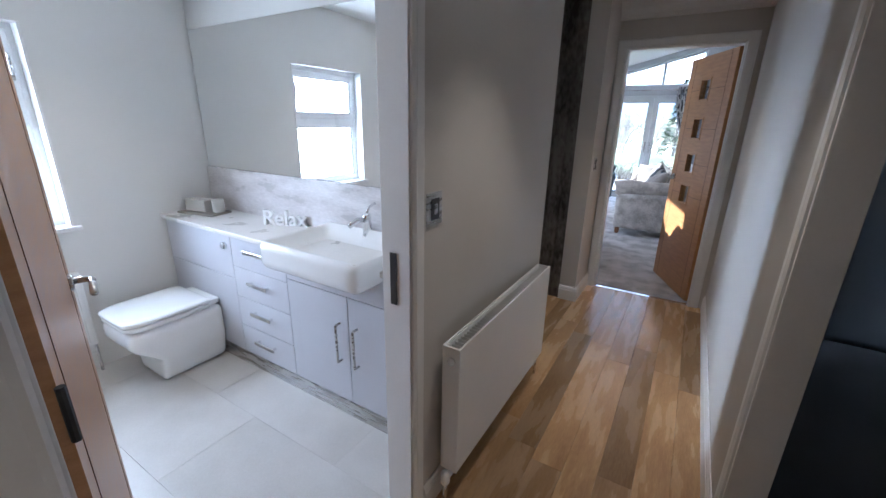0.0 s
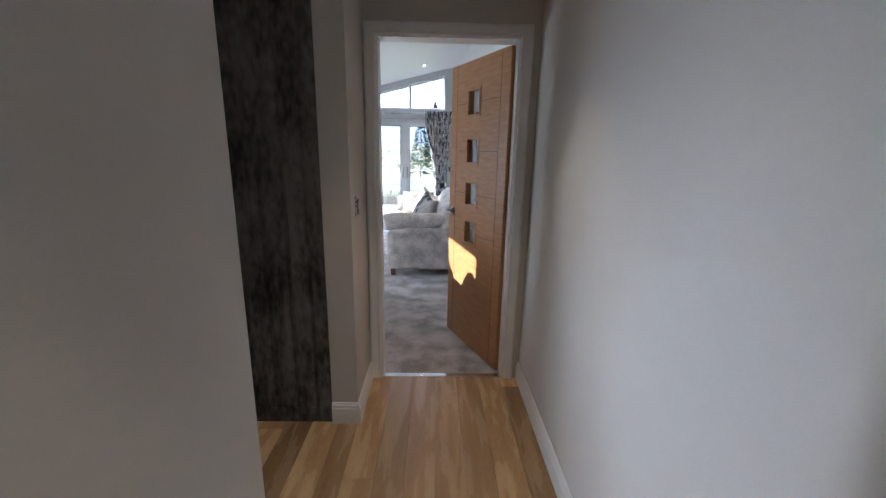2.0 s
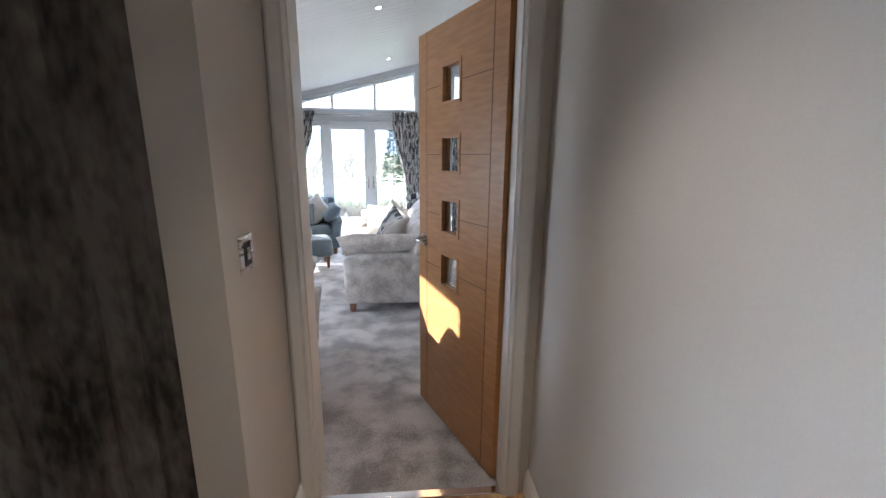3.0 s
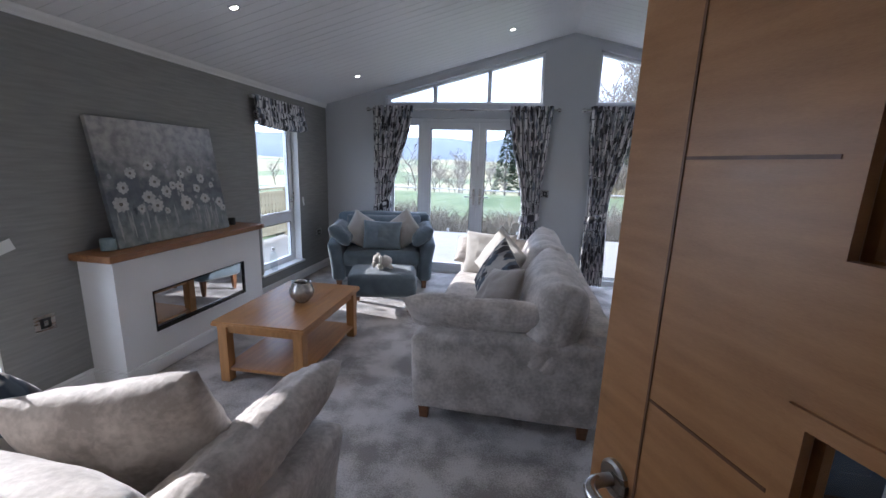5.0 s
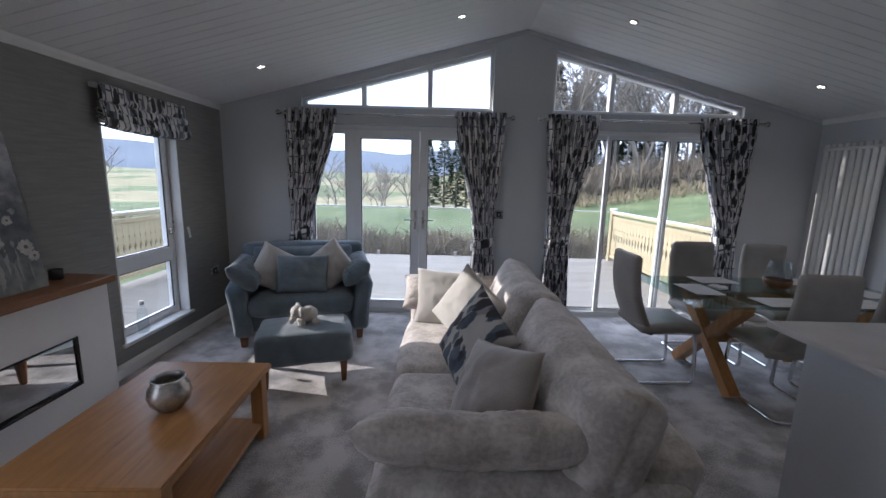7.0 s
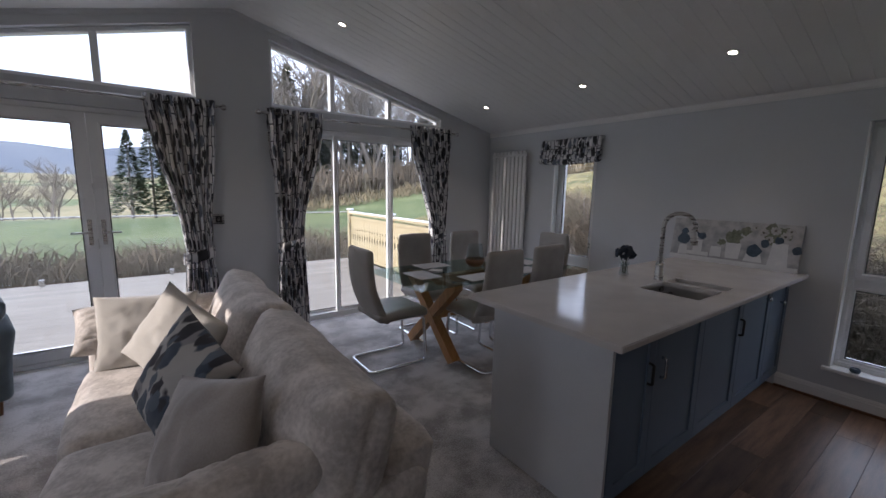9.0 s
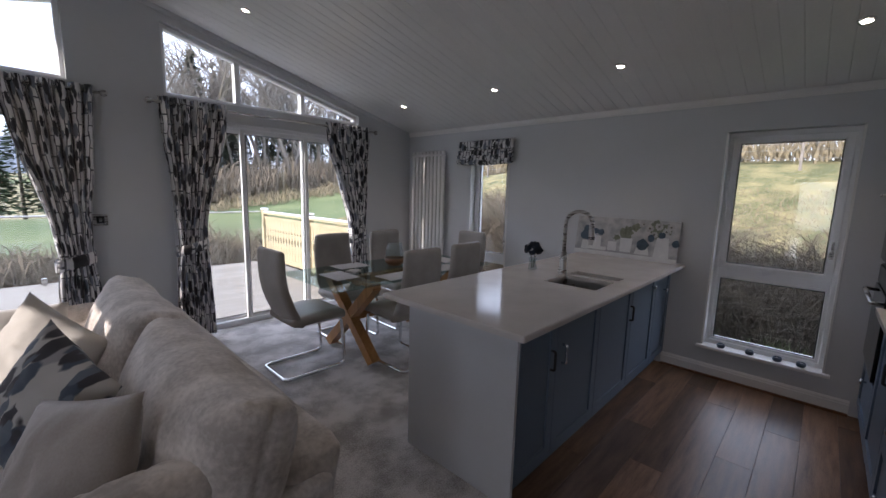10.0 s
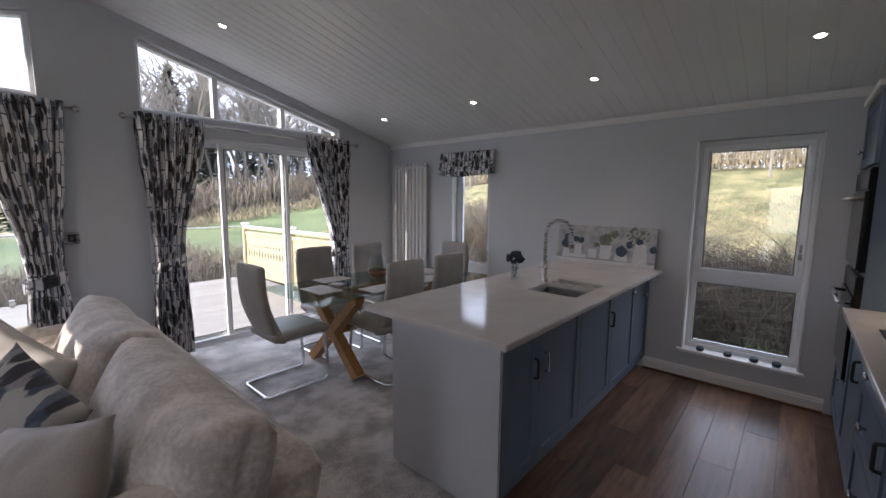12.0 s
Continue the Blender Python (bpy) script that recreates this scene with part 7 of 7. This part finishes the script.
def balustrade(name, p, q, glass, label):
    """A run of railing from p to q: posts, top rail, and glass sheets or notched boards."""
    b = thing(name, p[0], p[1], DZ, math.degrees(math.atan2(q[1] - p[1], q[0] - p[0])), label=label, category="railing")
    L = math.hypot(q[0] - p[0], q[1] - p[1])
    n = max(1, round(L / 1.45))
    post = mesh_of("post", block(-0.045, -0.045, -0.02, 0.045, 0.045, 1.04, 0.008), M_RAIL)
    cap = mesh_of("cap", block(-0.058, -0.058, 1.04, 0.058, 0.058, 1.075, 0.01), M_UPVC)
    for k in range(n + 1):
        if glass:
            part("clamp", block(L * k / n - 0.03, -0.03, 0, L * k / n + 0.03, 0.03, 0.10, 0.006), M_STEEL, b)
        else:
            po = part("post", post, M_RAIL, b, m=pose(L * k / n, 0, 0))
            part("cap", cap, M_UPVC, po)
    if glass:
        part("top_rail", block(0, -0.02, 0.985, L, 0.02, 1.01, 0.008), M_STEEL, b)
        for k in range(n):
            g = part("glass", block(L * k / n + 0.004, -0.005, 0.06, L * (k + 1) / n - 0.004, 0.005, 0.984), M_GLASS, b)
            g.visible_shadow = False
        return b
    part("top_rail", block(0, -0.05, 0.96, L, 0.05, 1.0, 0.01), M_RAIL, b)
    part("white_cap_rail", block(0, -0.04, 1.0005, L, 0.04, 1.02, 0.006), M_UPVC, b)
    part("middle_rail", block(0, -0.025, 0.86, L, 0.025, 0.92, 0.006), M_RAIL, b)
    part("bottom_rail", block(0, -0.025, 0.08, L, 0.025, 0.14, 0.006), M_RAIL, b)
    outline = [(0.05, 0.14), (0.05, 0.42), (0.030, 0.47), (0.022, 0.50), (0.030, 0.53), (0.05, 0.58), (0.05, 0.62), (0.034, 0.66), (0.05, 0.70), (0.05, 0.86)]
    bm = bmesh.new()
    for yy in (-0.011, 0.011):
        ring = [bm.verts.new((x, yy, z)) for x, z in outline] + [bm.verts.new((-x, yy, z)) for x, z in outline[::-1]]
        bm.faces.new(ring if yy > 0 else ring[::-1])
    bm.verts.ensure_lookup_table()
    m = len(outline) * 2
    for k in range(m):
        bm.faces.new((bm.verts[k], bm.verts[(k + 1) % m], bm.verts[m + (k + 1) % m], bm.verts[m + k]))
    slat = mesh_of("slat", bm, M_RAIL)
    x = 0.1
    while x < L - 0.06:
        part("slat", slat, M_RAIL, b, m=pose(x, 0, 0))
        x += 0.106
    return b


balustrade("glass_balustrade", (-4.38, 12.85), (3.5, 12.85), True, "glass balustrade with white top rail along the deck")
balustrade("deck_railing", (3.5, 12.75), (3.58, 9.3), False, "cream timber railing of notched boards with white cap")
balustrade("deck_railing", (-4.38, 3.2), (-4.38, 12.75), False, "cream timber railing of notched boards by the field")


def brush(name, p, q, width, height, count, material, label, cat="hedge", seed=1, thick=0.010, arch=0.35):
    """A tangle of bare stems along p to q."""
    rnd = random.Random(seed)
    verts, faces = [], []
    for k in range(count):
        t = rnd.random()
        off = (rnd.random() - 0.5) * width
        d = Vector((q[0] - p[0], q[1] - p[1], 0)).normalized()
        x = p[0] + (q[0] - p[0]) * t - d.y * off
        y = p[1] + (q[1] - p[1]) * t + d.x * off
        h = height * (0.45 + 0.6 * rnd.random()) * (0.75 + 0.4 * noise.noise(Vector((x * 0.5, y * 0.5, seed))))
        a = rnd.random() * 2 * math.pi
        lean = rnd.random() * arch * h
        w = thick * (0.6 + rnd.random())
        base = Vector((x, y, land(x, y) - 0.05 + rnd.random() * h * 0.5))
        side = Vector((-math.sin(a + 1.3), math.cos(a + 1.3), 0)) * w
        pts = [base + Vector((math.cos(a) * lean * s * s, math.sin(a) * lean * s * s, h * 0.6 * s * (1.25 - 0.4 * s))) for s in (0, 0.5, 1)]
        i = len(verts)
        verts += [pts[0] - side, pts[0] + side, pts[1] - side * 0.7, pts[1] + side * 0.7, pts[2]]
        faces += [(i, i + 1, i + 3, i + 2), (i + 2, i + 3, i + 4)]
    me = bpy.data.meshes.new(name)
    me.from_pydata(verts, [], faces)
    me.materials.append(material)
    return tagged(new(name, me), label, cat, "", "stuff")


brush("hedge", (-9, 16.2), (16, 15.2), 2.4, 1.75, 26000, M_TWIG, "tangled bare brown hedge beyond the deck", seed=2, thick=0.016, arch=0.8)
brush("hedge", (8.6, 14), (8.2, 2.0), 2.2, 3.0, 30000, M_BRAMBLE, "tangled bare bramble hedge at the foot of the bank", seed=3, thick=0.010, arch=1.3)
brush("tall_grass", (7.1, 12), (6.9, 2.5), 1.6, 0.75, 12000, M_GRASS, "long green grass at the foot of the hedge", "grass", 4, 0.010, 0.6)
brush("dry_grass", (8.0, 16.0), (7.4, 9.5), 2.6, 1.1, 9000, M_DRY, "dry pale grass behind the deck", "grass", 5, 0.010, 0.6)
brush("dry_grass", (14.5, -5), (14.5, 19), 10, 0.42, 15000, M_DRY, "tufts of pale dry grass on the bank", "grass", 9, 0.014, 0.7)
brush("undergrowth", (8, 47), (60, 36), 8, 4.6, 13000, M_TWIG, "brown undergrowth along the wood's edge", "undergrowth", 6, 0.06, 0.5)
brush("undergrowth", (26, -8), (27, 30), 5, 2.6, 7000, M_DRY, "pale dry scrub along the top of the bank", "undergrowth", 8, 0.035, 0.7)
brush("dry_grass", (8, 41), (60, 30), 4, 1.4, 5000, M_DRY, "pale dry grass along the wood's edge", "grass", 7, 0.05, 0.6)


def bare_tree_mesh(seed, height, spread):
    rnd = random.Random(seed)
    bm = bmesh.new()

    def limb(p, d, length, r, level):
        pts, q, dd = [p], p, d.normalized()
        n = 4 if level < 2 else 3
        for k in range(n):
            dd = (dd + Vector((rnd.uniform(-1, 1), rnd.uniform(-1, 1), rnd.uniform(-0.2, 0.7))) * 0.22).normalized()
            q = q + dd * (length / n)
            pts.append(q)
        tube(pts, r, 6 if level == 0 else 4 if level == 1 else 3, bm, 0.45)
        if level == 3:
            return
        kids = (9, 6, 4)[level]
        for k in range(kids):
            s = rnd.uniform(0.32 if level == 0 else 0.2, 1.0)
            j = min(n - 1, int(s * n))
            base = pts[j].lerp(pts[j + 1], s * n - j)
            a = rnd.uniform(0, 2 * math.pi)
            side = Vector((math.cos(a), math.sin(a), rnd.uniform(0.15, 0.9)))
            limb(base, dd * 0.35 + side * spread, length * rnd.uniform(0.38, 0.6), r * (0.42 if level == 0 else 0.5), level + 1)

    limb(Vector((0, 0, -0.2)), Vector((0, 0, 1)), height * 0.72, height * 0.017, 0)
    return bm


def conifer_mesh(seed, height, width):
    rnd = random.Random(seed)
    verts, faces = [], []
    n = int(height * 190)
    for k in range(n):
        t = rnd.random() ** 0.75
        z = height * (0.08 + 0.92 * t)
        r = width * (1 - t) ** 0.85 * (0.55 + 0.5 * rnd.random()) + 0.06
        a = rnd.random() * 2 * math.pi
        c = Vector((math.cos(a) * r, math.sin(a) * r, z - 0.25 * r))
        s = 0.16 + 0.30 * rnd.random() * (1.2 - t)
        out = Vector((math.cos(a), math.sin(a), -0.35 + 0.5 * rnd.random())).normalized()
        tan = Vector((-math.sin(a), math.cos(a), rnd.uniform(-0.5, 0.5))).normalized()
        i = len(verts)
        verts += [c - out * s, c + tan * s * 0.45 - out * s * 0.2, c + out * s, c - tan * s * 0.45 - out * s * 0.2]
        faces.append((i, i + 1, i + 2, i + 3))
    me = bpy.data.meshes.new("crown")
    me.from_pydata(verts, [], faces)
    me.materials.append(M_NEEDLE)
    return me


def tree_kind(name, label, build):
    t = thing(name, label=label, category="tree", group="trees round the field")
    build(t)
    return t


wood = [tree_kind("bare_tree", "leafless broadleaf tree with grey branches", lambda t, s=s: part("trunk_and_limbs", bare_tree_mesh(s, 9.5 + s, 0.8), M_BARK, t)) for s in (1, 2, 3)]
firs = [tree_kind("conifer", "dense dark green conifer at the field edge", lambda t, s=s: (part("crown", conifer_mesh(s, 9, 1.9), M_NEEDLE, t), part("trunk", tube([(0, 0, -0.3), (0, 0, 8.4)], 0.16, 8, None, 0.2), M_BARK, t))) for s in (5, 6)]
rnd = random.Random(11)
used = set()


def plant(kinds, k, x, y, s):
    m = Matrix.Translation((x, y, land(x, y))) @ pose(0, 0, 0, 0, 0, rnd.uniform(0, 360))
    src = kinds[k % len(kinds)]
    if src not in used:
        used.add(src)
        src.matrix_basis = m
        src.scale = (s, s, s)
        return src
    c = copy_thing(src, m)
    c.scale = (s, s, s)
    return c


for k in range(78):
    t = rnd.random()
    plant(wood, k, 8 + 56 * t + rnd.uniform(-2, 2), 50 - 9 * t + rnd.uniform(-3, 10), rnd.uniform(0.8, 1.35))
for k, (x, y, s) in enumerate(((-1.2, 46, 0.78), (0.3, 48, 0.92), (1.6, 47, 0.8), (2.8, 50, 0.9), (13.5, 54, 1.65), (17.5, 60, 1.4), (22, 56, 1.0), (26, 60, 1.5), (31, 52, 1.1), (36, 56, 1.3), (44, 52, 1.2), (20, 64, 1.6))):
    plant(firs, k, x, y, s)
for k in range(46):
    plant(firs, k, 9 + 1.15 * k + rnd.uniform(-1, 1), 64 - 0.2 * k + rnd.uniform(-4, 5), rnd.uniform(0.55, 0.95))
for k in range(40):
    plant(wood, k, rnd.uniform(-60, -1), rnd.uniform(62, 125), rnd.uniform(0.5, 0.95))
for k in range(22):
    plant(wood, k, rnd.uniform(26, 36), rnd.uniform(-6, 26), rnd.uniform(0.5, 0.9))
plant(firs, 0, 31, 9.5, 0.6)
for k in range(8):
    plant(wood, k, -rnd.uniform(60, 110), rnd.uniform(20, 110), rnd.uniform(0.4, 0.6))

fence = thing("field_fence", label="grey post and wire fence on the bank", category="fence")
pm = mesh_of("fence_post", block(-0.05, -0.05, -0.2, 0.05, 0.05, 1.15, 0.01), M_BARK)
ys = [-8 + 2.3 * k for k in range(16)]
for y in ys:
    part("fence_post", pm, M_BARK, fence, m=Matrix.Translation((22.5, y, land(22.5, y))))
for h in (0.45, 0.8, 1.05):
    part("wire", tube([(22.5, y, land(22.5, y) + h) for y in ys], 0.008, 4), M_STEEL, fence)
gate = thing("field_gate", 21, 24, land(21, 24), 40, label="weathered five-bar field gate", category="gate")
for z in (0.25, 0.5, 0.72, 0.94, 1.16):
    part("bar", block(-1.6, -0.02, z, 1.6, 0.02, z + 0.09, 0.004), M_DECK, gate)
for x in (-1.65, 1.65):
    part("post", block(x - 0.07, -0.07, -0.2, x + 0.07, 0.07, 1.4, 0.01), M_BARK, gate)


def ridge(name, dist, base, amp, seed, a0, a1, material, label):
    bm = bmesh.new()
    prev = None
    for k in range(121):
        a = radians(a0 + (a1 - a0) * k / 120)
        x, y = dist * math.sin(a), dist * math.cos(a)
        h = base + amp * (noise.noise(Vector((k * 0.045 + seed, seed, 0))) + 0.35 * noise.noise(Vector((k * 0.16, seed, 3))))
        f, t, b = bm.verts.new((x * 0.8, y * 0.8, -12)), bm.verts.new((x, y, h)), bm.verts.new((x * 1.25, y * 1.25, -12))
        if prev:
            bm.faces.new((prev[0], f, t, prev[1]))
            bm.faces.new((prev[1], t, b, prev[2]))
        prev = (f, t, b)
    return solid(name, bm, material, label, "hill", "structure", smooth=True)


# skyline hills, with haze in their colour
ridge("backdrop_hills", 1500, 92, 52, 4.0, -110, 20, M_HAZED_HILL, "wooded hills on the skyline, distance haze coloured in as blue-grey")


# ---- laid pieces: planks, boards and tiles ----
def lay(parent, x0, y0, x1, y1, along, width, length, z, thick, material, seed, name="plank", gap=0.0004, skip=None):
    """Staggered boards over a rectangle, along x or y; alike boards share one mesh."""
    rnd2 = random.Random(seed)
    shared = {}
    a0, a1, b0, b1 = (x0, x1, y0, y1) if along == "x" else (y0, y1, x0, x1)
    b = b0
    while b < b1 - 0.004:
        w = min(width, b1 - b)
        a = a0 - rnd2.random() * length
        while a < a1:
            lo, hi = max(a, a0), min(a + length, a1)
            a += length
            if hi - lo < 0.02:
                continue
            key = (round(hi - lo, 3), round(w, 3))
            if key not in shared:
                L, W = key
                bm = block(gap, gap, -thick, (L if along == "x" else W) - gap, (W if along == "x" else L) - gap, 0, 0)
                bmesh.ops.bevel(bm, geom=[e for e in bm.edges if all(v.co.z > -1e-6 for v in e.verts)], offset=0.0008, segments=1, affect="EDGES")
                shared[key] = mesh_of(name, bm, material)
            p = (lo, b) if along == "x" else (b, lo)
            if not (skip and skip(*p)):
                part(name, shared[key], material, parent, m=pose(p[0], p[1], z))
        b += width


lay(hall_floor, HX0 - 0.001, -1.28, HX1, YS - 0.03, "y", 0.137, 1.22, 0.0, 0.012, M_OAK_FLOOR, 5)
lay(hall_floor, -2.19, 1.62, HX0 - 0.002, YS - 0.05, "y", 0.137, 1.22, 0.0, 0.012, M_OAK_FLOOR, 6)
lay(kitchen_floor, 1.60, 4.4, XE, 5.72, "x", 0.165, 1.22, 0.0, 0.008, M_WALNUT_FLOOR, 7)
lay(bath_floor, XW, -0.9, HX0 - 0.03, 1.2, "x", 0.45, 0.9, 0.0, 0.009, M_VINYL, 8, "tile", 0.0003)
lay(deck, -4.45, YN + 0.16, 3.62, 12.95, "x", 0.147, 3.6, DZ, 0.028, M_DECK, 9, "board", 0.0015)
lay(deck, -4.45, 3.0, XW - 0.165, YN + 0.155, "x", 0.147, 3.6, DZ, 0.028, M_DECK, 10, "board", 0.0015)
